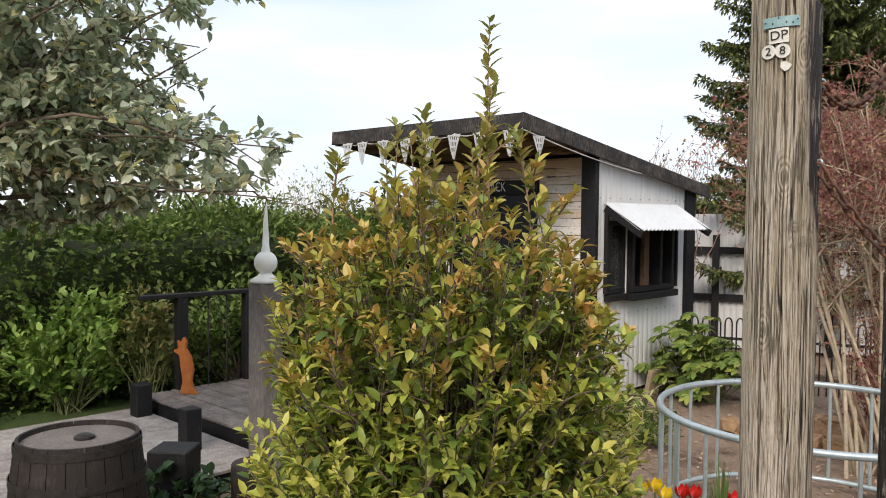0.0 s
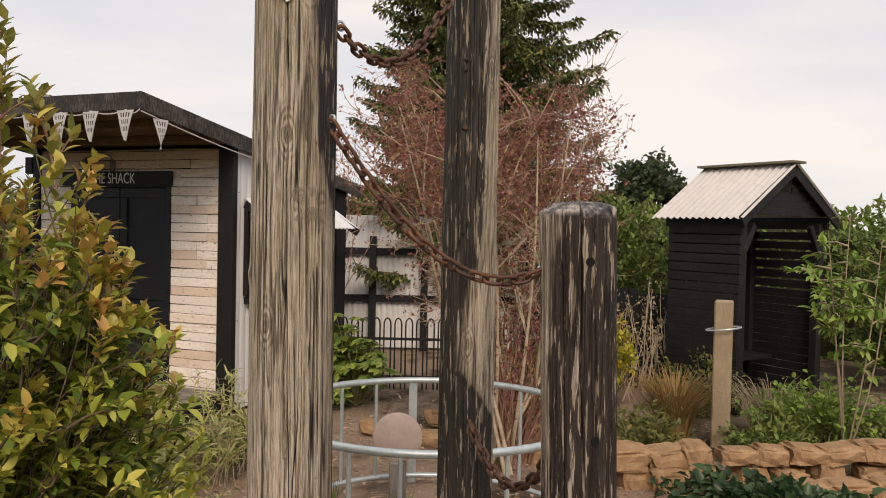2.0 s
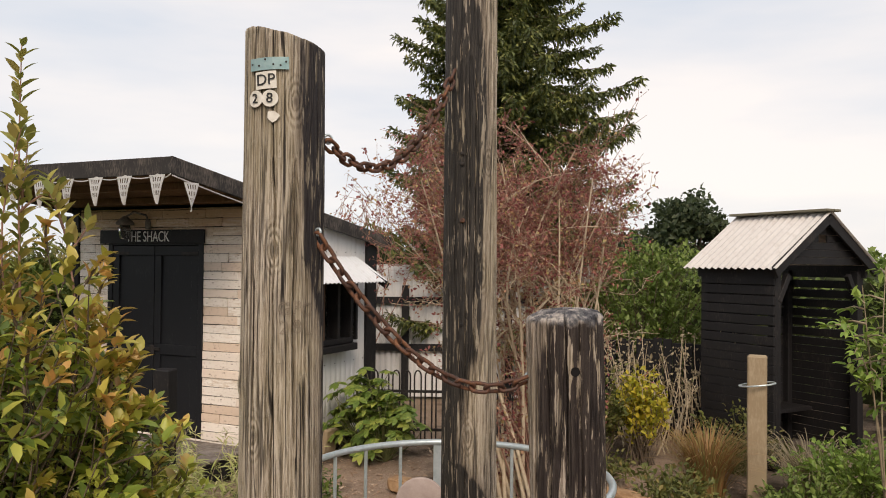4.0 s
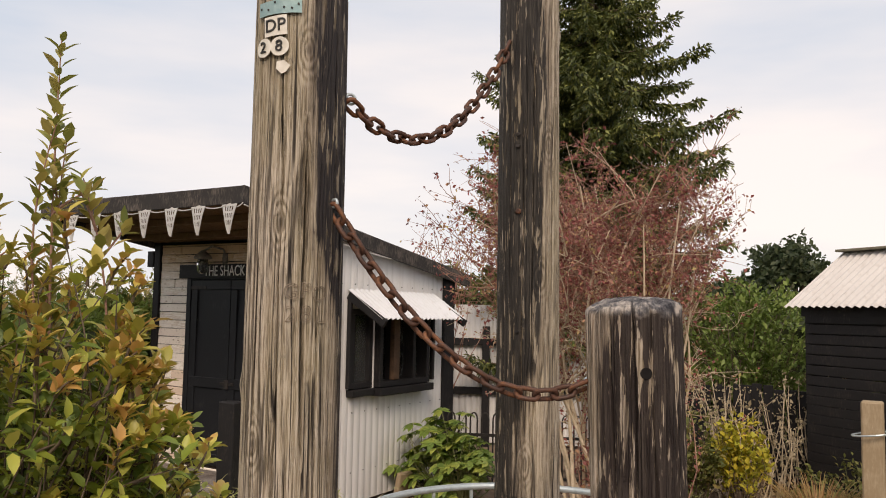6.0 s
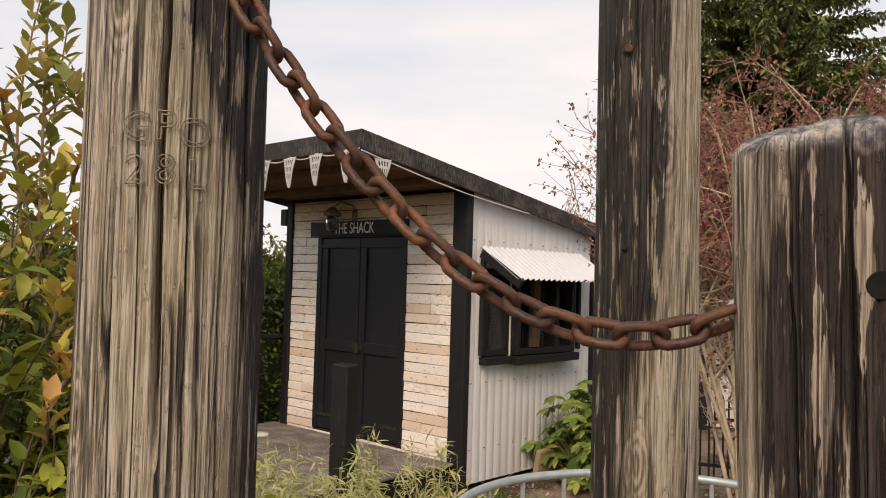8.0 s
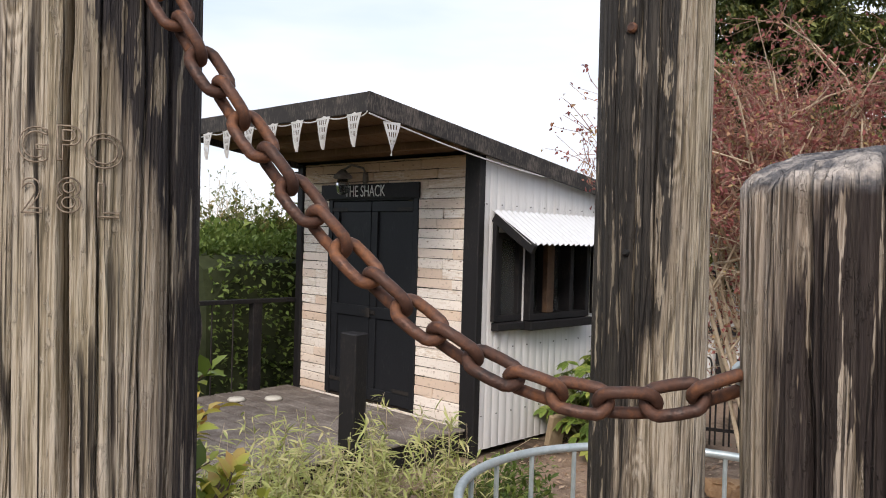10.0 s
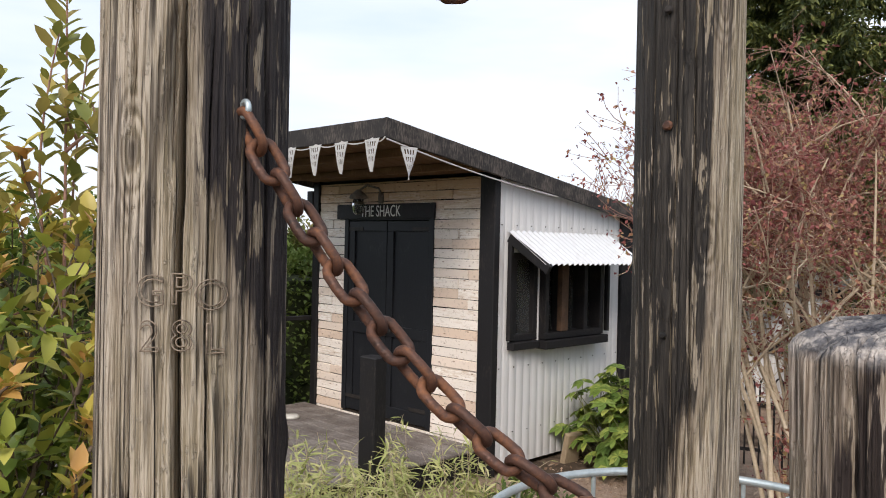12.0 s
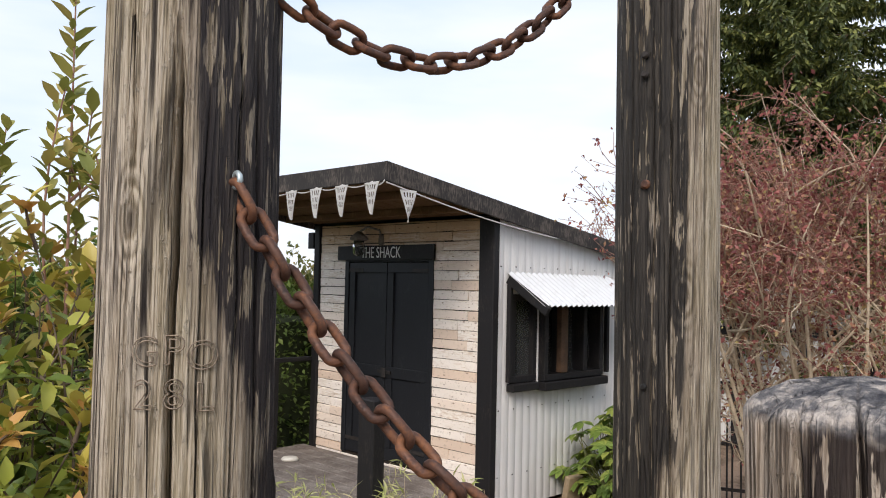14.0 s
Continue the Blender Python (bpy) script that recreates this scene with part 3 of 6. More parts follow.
    bm = one_box(mid - 0.09, mid + 0.09, YF - 0.040, YF - 0.0262, 0.735, 0.765, 0.002)
    box(bm, mid - 0.03, mid + 0.03, YF - 0.05, YF - 0.041, 0.70, 0.79, 0.004)
    part("bolt", bm, M_IRON, shack, "iron door bolt")
    # sign over the door
    bm = one_box(-6.48, -5.10, YF - 0.065, YF - 0.036, 1.805, 1.945, 0.005)
    sign = part("sign", bm, M_BLACK, shack, "black board with white letters reading THE SHACK")
    bm = letters("THE SHACK", 0.150)
    for v in bm.verts:
        v.co.x *= 0.72
    bmesh.ops.transform(bm, matrix=pose(-5.82, YF - 0.067, 1.872, 90, 0, 0), verts=bm.verts)
    part("lettering", bm, M_LETTER, sign, "white painted letters")
    # wall lantern above the sign
    lx, ly, lz = -6.03, YF - 0.02, 2.00
    bm = bmesh.new()
    tube(bm, [(lx + 0.18, ly, lz + 0.02), (lx + 0.20, ly - 0.06, lz + 0.09), (lx + 0.1, ly - 0.12, lz + 0.12), (lx, ly - 0.14, lz + 0.07)], 0.011, 8)
    lathe(bm, (lx + 0.18, ly - 0.005, lz), ((0.03, -0.05), (0.035, 0.0), (0.03, 0.05)), 12)
    lathe(bm, (lx, ly - 0.14, lz), ((0.02, 0.08), (0.085, 0.02), (0.09, 0.0), (0.075, -0.01)), 16)
    lamp = part("wall_lantern", bm, M_LANTERN, shack, "grey metal wall lantern on a curved bracket", True)
    bm = bmesh.new()
    lathe(bm, (lx, ly - 0.14, lz), ((0.05, -0.012), (0.06, -0.06), (0.05, -0.14), (0.02, -0.16)), 16)
    part("lantern_glass", bm, M_GLASS, lamp, "", True)
    # window: two casements in black frames, sill, awning with side brackets
    fx = XS + 0.02

    def casement(y0, y1, z0, z1, mull, name, fx=fx):
        w = 0.055
        win = part(name, one_box(XS - 0.07, fx, y0, y1, z0, z0 + w, 0.004), M_BLACK, shack, "black framed casement window")
        part("frame_bar", one_box(XS - 0.07, fx, y0, y1, z1 - w, z1, 0.004), M_BLACK, win)
        for y in [y0, y1 - w] + [m_ - w / 2 for m_ in mull]:
            part("frame_bar", one_box(XS - 0.068, fx - 0.002, y, y + w, z0 + w, z1 - w, 0.004), M_BLACK, win)
        edges = sorted([y0 + w / 2] + mull + [y1 - w / 2])
        for a, b in zip(edges, edges[1:]):
            pane = part("pane", one_box(XS - 0.03, XS - 0.026, a + w / 2 - 0.004, b - w / 2 + 0.004, z0 + w - 0.004, z1 - w + 0.004), M_GLASS, win)
            pane.visible_shadow = False
    casement(7.02, 7.36, 0.77, 1.52, [], "window")
    # stands outside the pane; its colour is darkened to look shaded indoors
    part("window_mullion", one_box(XS + 0.05, XS + 0.104, 7.60, 7.70, 0.83, 1.46, 0.004), M_MULLION, shack, "bare brown timber upright")
    casement(7.37, 8.27, 0.77, 1.52, [7.66, 7.98], "window", XS + 0.10)
    part("window_pier", one_box(XS - 0.05, XS + 0.030, 7.3605, 7.3695, 0.76, 1.52, 0.001), M_WHITE, shack)
    part("window_sill", one_box(XS - 0.02, XS + 0.075, 6.98, 7.33, 0.70, 0.765, 0.005), M_BLACK, shack)
    part("window_sill", one_box(XS - 0.02, XS + 0.14, 7.34, 8.30, 0.69, 0.762, 0.005), M_BLACK, shack)
    # dark shelves and a pale upright inside
    part("inner_board", one_box(-4.62, -4.59, 7.66, 7.78, 0.1, 1.6), M_SOFFIT, shack)
    AY0, AY1, AZ0, AZ1, AX = 6.95, 8.46, 1.43, 1.70, -3.995
    bm = sheet(bmesh.new(), ((XS + 0.012, AY0, AZ1), (XS + 0.012, AY1, AZ1), (AX, AY1, AZ0), (AX, AY0, AZ0)), 20, 0.011)
    awn = part("awning", bm, M_ROOFSHEET, shack, "white corrugated awning on black brackets")
    for y in (AY0 + 0.02, AY1 - 0.03):
        bm = bmesh.new()
        beam(bm, (XS + 0.013, y, AZ1 - 0.055), (AX + 0.02, y, AZ0 - 0.045), 0.035, 0.075)
        part("awning_bracket", bm, M_BLACK, awn)
        bm = bmesh.new()
        beam(bm, (XS + 0.03, y, AZ1 - 0.10), (XS + 0.03, y, 0.78), 0.04, 0.04)
        part("awning_strut", bm, M_BLACK, awn)
    # boards of the front
    rnd = random.Random(5)
    row_h = 0.086
    z = BASE_Z + 0.16
    cache = {}
    while z < ztop - 0.02:
        h = min(row_h, ztop - z)
        if z > DZ1 + 0.03 or z + h < DZ0 + 0.005:
            spans = [(XW + 0.062, XS - 0.157)]
        else:
            spans = [(XW + 0.062, DX0 - 0.062), (DX1 + 0.062, XS - 0.157)]
        for a, b in spans:
            x = a
            while x < b - 0.01:
                ln = round(rnd.choice((0.22, 0.3, 0.42, 0.55, 0.7)), 2)
                if b - x - ln < 0.12:
                    ln = b - x
                key = (round(ln, 2), round(h, 3), rnd.randrange(2))
                if key not in cache:
                    pm = bpy.data.meshes.new("plank")
                    bmp = plank_mesh(ln - 0.003, h, 0.018, rnd)
                    bmp.to_mesh(pm)
                    bmp.free()
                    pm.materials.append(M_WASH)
                    cache[key] = pm
                ob = new("plank", cache[key])
                ob.parent = wall
                ob.location = Vector((x, YF - 0.002 - rnd.uniform(0, 0.009), z)) - here(wall)
                x += ln
        z += row_h
    return shack


SHACK = build_shack()


# ---- the poles and the stump, with their chains ----
def pole_mesh(radius, taper, z0, z1, seed, cracks, rows=260, seg=300, dome=0.0, slant=0.0, tilt=(0, 0), flute=0.0016, knots=5, marked=(), chip=0.003):
    """A round timber about its own axis, with grain ridges, long drying cracks, knots and an uneven sawn top."""
    rnd = random.Random(seed)
    ang = np.arange(seg) * 2 * math.pi / seg
    zs = np.linspace(z0, z1, rows + 1)
    A, Z = np.meshgrid(ang, zs)
    bumps = [(rnd.uniform(0, 6.28), rnd.uniform(z0 + 0.3, z1), rnd.uniform(0.05, 0.11)) for _ in range(knots)]

    def swirl(a, z):
        """How far the grain bends aside round the knots."""
        out = np.zeros_like(a)
        for ka, kz, kr in bumps:
            d = ((a - ka + math.pi) % (2 * math.pi) - math.pi) * radius
            out += np.sign(d) * kr * 2.0 * np.exp(-(d / 0.03) ** 2 - ((z - kz) / kr) ** 2) * 0.25
        return out
    G = A + swirl(A, Z)
    f = np.array([[noise.noise((math.cos(g) * 9 + seed, math.sin(g) * 9, z * 1.2)) * 0.0022
                   + noise.noise((math.cos(g) * 27 + seed, math.sin(g) * 27, z * 2.2)) * flute
                   + noise.noise((math.cos(g) * 62 + seed, math.sin(g) * 62, z * 4)) * flute * 0.7 for g in row] for row, z in zip(G, zs)])
    R = radius + taper * (1.5 - Z) + f
    lines = [(rnd.uniform(0, 6.28), rnd.uniform(z0, z1), rnd.uniform(0.25, 1.1), rnd.uniform(0.001, 0.004), rnd.uniform(0.010, 0.018)) for _ in range(cracks)]
    lines += list(marked)
    for k, (a0, zc, ln, depth, wid) in enumerate(lines):
        za, zb = zc - ln / 2, zc + ln / 2
        shift = np.array([0.07 * noise.noise((z * 3.0, k * 7.7, seed)) + 0.02 * noise.noise((z * 17.0, k * 3.1, seed)) for z in zs])[:, None]
        d = (G - a0 - shift + math.pi) % (2 * math.pi) - math.pi
        R -= depth * np.exp(-(d / wid) ** 2 * 2) * np.clip(np.minimum((Z - za) * 8, (zb - Z) * 8), 0, 1)
    for ka, kz, kr in bumps:
        d = ((A - ka + math.pi) % (2 * math.pi) - math.pi) * radius
        R += 0.004 * np.exp(-((d / 0.012) ** 2 + ((Z - kz) / 0.02) ** 2))
    if dome:
        q = np.clip((Z - z1 + dome) / dome, 0, 1)
        R *= (1 - 0.10 * np.clip(q * 3, 0, 1) ** 2 - 0.82 * q ** 3)
    X, Y = np.cos(A) * R + tilt[0] * (Z - 1.5), np.sin(A) * R + tilt[1] * (Z - 1.5)
    up = np.clip((Z - z1 + 0.25) / 0.25, 0, 1)
    ZZ = Z + slant * (X * 0.8 + Y * 0.6) / radius * up
    chips = np.array([[noise.noise((x * 28, y * 28, seed)) for x, y in zip(rx, ry)] for rx, ry in zip(X[-20:], Y[-20:])])
    ZZ[-20:] += chip * chips * up[-20:] ** 3
    verts = np.stack((X, Y, ZZ), -1).reshape(-1, 3).tolist()
    faces = [(j * seg + i, j * seg + (i + 1) % seg, (j + 1) * seg + (i + 1) % seg, (j + 1) * seg + i) for j in range(rows) for i in range(seg)]
    faces.append(tuple(rows * seg + i for i in range(seg)))
    me = bpy.data.meshes.new("pole")
    me.from_pydata(verts, [], faces)
    me.shade_smooth()
    return me


def put_pole(name, x, y, me, material, label):
    me.materials.append(material)
    ob = new(name, me)
    ob.location = (x, y, 0)
    return tagged(ob, label, "post")


P1, R1 = (-0.843, 2.219), 0.0915
P2, R2 = (-0.694, 2.964), 0.0815
P3, R3 = (-0.262, 2.496), 0.086
POLE_A = put_pole("telegraph_pole", *P1, pole_mesh(R1, 0.004, -0.25, 2.13, 3, 30, 320, 560, 0.0, -0.022, (0.003, -0.008), 0.0009, 6, ((-0.64, 1.53, 0.66, 0.034, 0.046), (-0.74, 1.74, 0.26, 0.016, 0.04), (-1.19, 1.5, 1.1, 0.018, 0.022), (-0.36, 1.45, 0.7, 0.010, 0.013), (0.02, 1.5, 1.1, 0.014, 0.018), (0.30, 1.45, 0.8, 0.018, 0.03), (-1.65, 1.5, 1.2, 0.010, 0.014))), M_POLE1, "weathered grey-brown telegraph pole with number plates and carved letters")
POLE_B = put_pole("telegraph_pole", *P2, pole_mesh(R2, 0.004, -0.45, 3.7, 8, 26, 340, 420, 0.0, 0.0, (0.006, -0.024), 0.0008, 9, ((-1.32, 1.35, 1.3, 0.014, 0.02), (-0.98, 1.65, 1.1, 0.014, 0.02), (-1.75, 1.85, 0.6, 0.012, 0.018))), M_POLE2, "tall weathered pole with a black tarred face")
STUMP = put_pole("timber_stump", *P3, pole_mesh(R3, -0.002, -0.25, 1.532, 14, 46, 300, 420, 0.022, 0.008, (-0.03, 0.0), 0.0022, 2, ((-1.75, 1.25, 1.4, 0.018, 0.03), (-1.25, 1.3, 0.9, 0.014, 0.028), (-2.2, 1.25, 1.2, 0.018, 0.035), (-2.55, 1.3, 0.9, 0.014, 0.03), (-0.9, 1.3, 0.8, 0.012, 0.03)), 0.012), M_STUMP, "dark streaked round timber post with a domed grey top")


def on_pole(bm, centre, radius, angle, z, lift, spin=0.0):
    """Bends a flat shape (x right, y up, z out) round a pole."""
    ca, sa = math.cos(spin), math.sin(spin)
    for v in bm.verts:
        u, w = v.co.x * ca - v.co.y * sa, v.co.x * sa + v.co.y * ca
        a = radians(angle) + u / radius
        r = radius + lift + v.co.z
        v.co = Vector((centre[0] + math.cos(a) * r, centre[1] + math.sin(a) * r, z + w))
    return bm


def plate(w, h, t=0.0016, round_=False, seg=5):
    bm = bmesh.new()
    if round_:
        lathe(bm, (0, 0, 0), ((w, 0), (w, t * 0.7), (w * 0.95, t)), 20)
    else:
        for i in range(seg):
            box(bm, -w / 2 + w * i / seg, -w / 2 + w * (i + 1) / seg, -h / 2, h / 2, 0, t)
        bmesh.ops.remove_doubles(bm, verts=bm.verts, dist=0.0001)
    return bm


def pole_plates():
    c = (P1[0] + 0.0015, P1[1] - 0.004)
    teal = part("teal_plate", on_pole(plate(0.088, 0.027, 0.0018), c, R1, -77, 2.060, 0.003, 0.03), M_TEAL, POLE_A, "pale teal metal strip with nails")
    nl = bmesh.new()
    for u, w in ((-0.038, 0.0), (-0.02, -0.004), (-0.006, 0.009), (0.012, -0.002), (0.027, -0.004), (0.038, 0.004)):
        b2 = bmesh.new()
        lathe(b2, (u, w, 0), ((0.0022, 0), (0.0022, 0.001), (0.001, 0.0014)), 8)
        on_pole(b2, c, R1, -77, 2.060, 0.005)
        me = bpy.data.meshes.new("tmp")
        b2.to_mesh(me)
        b2.free()
        nl.from_mesh(me)
        bpy.data.meshes.remove(me)
    part("nail", nl, M_IRON, teal)
    dp = part("letter_plate", on_pole(plate(0.047, 0.038), c, R1, -80, 2.024, 0.003, 0.06), M_PLATE, POLE_A, "cream plate lettered DP")
    part("lettering", on_pole(letters("DP", 0.034), c, R1, -80, 2.024, 0.0055, 0.06), M_BLACKPAINT, dp)
    for ch, ang in (("2", -95.5), ("8", -74)):
        d = part("number_plate", on_pole(plate(0.0185, 0, 0.0016, True), c, R1, ang, 1.984, 0.003), M_PLATE, POLE_A, "round cream number plate reading " + ch)
        part("lettering", on_pole(letters(ch, 0.03), c, R1, ang, 1.984, 0.0055), M_BLACKPAINT, d)
    bm = bmesh.new()
    vs = [bm.verts.new(p) for p in ((-0.014, -0.004, 0), (-0.013, 0.010, 0), (0.0, 0.012, 0), (0.013, 0.002, 0), (0.005, -0.010, 0), (-0.003, -0.014, 0))]
    f = bm.faces.new(vs)
    r = bmesh.ops.extrude_face_region(bm, geom=[f])
    bmesh.ops.translate(bm, verts=[v for v in r["geom"] if isinstance(v, bmesh.types.BMVert)], vec=(0, 0, 0.0016))
    part("arrow_plate", on_pole(bm, c, R1, -68, 1.945, 0.003), M_PLATE, POLE_A, "small cream pointer plate")
    # letters cut into the timber, read as dark grooves
    for ch, ang, z in (("G", -51, 1.527), ("P", -34, 1.529), ("O", -17, 1.524), ("2", -51, 1.486), ("8", -33, 1.487), ("L", -15, 1.484)):
        b = letters(ch, 0.040, 0.0007)
        part("carved_letter", on_pole(b, c, R1, ang, z, 0.0002), M_CARVE, POLE_A, "letter cut into the timber")
    # bolts in the tarred pole and the bored holes of the stump
    b = (P2[0], P2[1])
    for z, ang, mat_, r_ in ((1.757, -83, M_RUST, 0.0075), (1.925, -84, M_IRON, 0.006), (1.955, -84, M_IRON, 0.006), (1.45, -84, M_IRON, 0.005)):
        bm = bmesh.new()
        lathe(bm, (0, 0, 0), ((r_, 0), (r_, 0.003), (r_ * 0.6, 0.006)), 10)
        e = z - 1.5
        part("bolt_head", on_pole(bm, (b[0] + 0.006 * e, b[1] - 0.024 * e), R2, ang, z, 0.001), mat_, POLE_B, "rusted bolt head" if mat_ is M_RUST else "")
    for z, ang in ((1.396, -59), (1.002, -52)):
        bm = bmesh.new()
        lathe(bm, (0, 0, 0), ((0.0105, -0.004), (0.0105, 0.0005), (0.0098, 0.0012)), 16)
        e = z - 1.5
        part("bored_hole", on_pole(bm, (P3[0] - 0.03 * e, P3[1]), R3, ang, z, 0.001), M_HOLE, STUMP, "dark bored hole")


M_CARVE = plain_mat("cut_groove", (0.09, 0.07, 0.055), (0.40, 0.32, 0.24), 190, 0.9)
M_HOLE = plain_mat("hole_dark", (0.006, 0.005, 0.005), (0.012, 0.01, 0.009), 60, 0.95)
pole_plates()


def link_mesh(length, width, wire):
    """One oval chain link lying in its xy plane."""
    bm = bmesh.new()
    half, r = (length - width) / 2, (width - wire) / 2
    pts = []
    for k in range(20):
        a = 2 * math.pi * k / 20
        pts.append(Vector((math.copysign(half, math.cos(a)) * (1 if abs(math.cos(a)) > 0.02 else 0) + r * math.cos(a), r * math.sin(a), 0)))
    rings = []
    for k, p in enumerate(pts):
        t = (pts[(k + 1) % 20] - pts[k - 1]).normalized()
        b = Vector((0, 0, 1))
        n = t.cross(b)
        rings.append([bm.verts.new(p + (n * math.cos(q) + b * math.sin(q)) * wire / 2) for q in [2 * math.pi * j / 10 for j in range(10)]])
    for k in range(20):
        for j in range(10):
            a, b = rings[k], rings[(k + 1) % 20]
            bm.faces.new((a[j], a[(j + 1) % 10], b[(j + 1) % 10], b[j]))
    me = bpy.data.meshes.new("link")
    bm.to_mesh(me)
    bm.free()
    me.materials.append(M_RUST)
    me.shade_smooth()
    return me


LINK = link_mesh(0.0515, 0.0325, 0.0094)
PITCH = 0.0335


def hang_chain(p, q, sag, label, skew=0.0, seed=1, size=1.0):
    """Links along a hanging curve from p to q."""
    rnd = random.Random(seed)
    p, q = Vector(p), Vector(q)
    pts = []
    for i in range(401):
        u = i / 400
        w = 4 * u * (1 - u)
        pts.append(p.lerp(q, u) - Vector((0, 0, sag * w * (1 + skew * (u - 0.5)))))
    lens = [0.0]
    for a, b in zip(pts, pts[1:]):
        lens.append(lens[-1] + (b - a).length)
    n = max(2, round(lens[-1] / (PITCH * size)))
    chain = thing("chain", p, label, "chain", "rusted chains")
    k = 0
    for i in range(n):
        s = (i + 0.5) / n * lens[-1]
        while lens[k + 1] < s:
            k += 1
        pos, t = pts[k], (pts[min(k + 3, 400)] - pts[max(k - 3, 0)]).normalized()
        side = t.cross(Vector((0, 0, 1))).normalized()
        m = Matrix((t, side, t.cross(side))).transposed().to_4x4()
        ob = new("link", LINK)
        ob.parent = chain
        ob.matrix_basis = Matrix.Translation(pos - p) @ m @ pose(0, 0, 0, (45 if i % 2 else -45) + rnd.uniform(-9, 9), 0, 0) @ Matrix.Scale(size, 4)
    return chain


def eye_hook(place, normal, ring=0.010):
    """A bright staple ring driven into a post."""
    hk = bmesh.new()
    p, n = Vector(place), Vector(normal).normalized()
    s = n.cross(Vector((0, 0, 1))).normalized()
    pts = [p + n * (0.004 + ring * (1 - math.cos(a))) + (Vector((0, 0, 1)) * math.sin(a)) * ring for a in [2 * math.pi * k / 14 for k in range(14)]]
    tube(hk, pts + [pts[0]], 0.0032, 7, False)
    tube(hk, [p - n * 0.02, p + n * 0.006], 0.004, 7)
    return tagged(part("hook", hk, M_GALV, None, "galvanised eye hook screwed into a post", True), "", "hook", "eye hooks")


H1 = (-0.752, 2.215, 1.690)
E1 = (-0.334, 2.462, 1.370)
hang_chain(H1, E1, 0.126, "rusty iron chain swagged from tall pole to stump", 0.25, 1)
eye_hook((H1[0] - 0.005, H1[1], 1.697), (1, -0.1, 0), 0.007)
eye_hook((E1[0] + 0.008, E1[1] + 0.009, 1.373), (-0.9, -0.3, 0), 0.007)
H2 = (-0.768, 2.276, 1.908)
E2 = (-0.712, 2.872, 2.20)
hang_chain(H2, E2, 0.152, "rusty iron chain swagged between the two tall poles", 0.0, 2, 1.03)
eye_hook((H2[0] - 0.006, H2[1] - 0.008, 1.915), (0.5, 0.8, 0))
hang_chain((-0.655, 2.90, 0.89), (-0.322, 2.552, 0.93), 0.13, "rusty iron chain slung low between pole and stump", 0.2, 3, 1.05)


# ---- galvanised ring ----
def ring_guard():
    c, r, zt, zb = (-1.62, 4.92), 0.905, 0.41, -0.30
    g = thing("ring_guard", (c[0], c[1], zb), "round galvanised steel ring guard with upright bars", "guard")
    for z, rad in ((zt, 0.021), (zb + 0.05, 0.018)):
        bm = bmesh.new()
        pts = [(c[0] + r * math.cos(a), c[1] + r * math.sin(a), z) for a in [2 * math.pi * k / 72 for k in range(73)]]
        tube(bm, pts, rad, 10, False)
        part("ring_rail", bm, M_GALV, g, "", True)
    n = 22
    for k in range(n):
        a = 2 * math.pi * (k + 0.35) / n
        x, y = c[0] + r * math.cos(a), c[1] + r * math.sin(a)
        bm = bmesh.new()
        if k % 7 == 0:
            box(bm, -0.028, 0.028, -0.006, 0.006, zb, zt, 0.002, pose(x, y, 0, 0, 0, math.degrees(a) + 90))
        else:
            tube(bm, [(x, y, zb + 0.05), (x, y, zt)], 0.012, 8)
        part("upright_bar", bm, M_GALV, g)
    # stone disc standing inside
    bm = bmesh.new()
    lathe(bm, (0, 0, 0), ((0.15, -0.015), (0.158, -0.008), (0.158, 0.008), (0.15, 0.015)), 32)
    bmesh.ops.transform(bm, matrix=pose(-1.98, 5.25, 0.13, 90, 0, 24), verts=bm.verts)
    d = tagged(part("stone_disc", bm, M_DISC, None, "round pinkish stone disc standing on a block", True), "", "ornament")
    bm = one_box(-2.02, -1.93, 5.21, 5.30, -0.36, -0.02, 0.012)
    tagged(part("disc_stand", bm, M_GREYPOST, None, "short grey timber stub under the stone disc"), "", "post")


ring_guard()


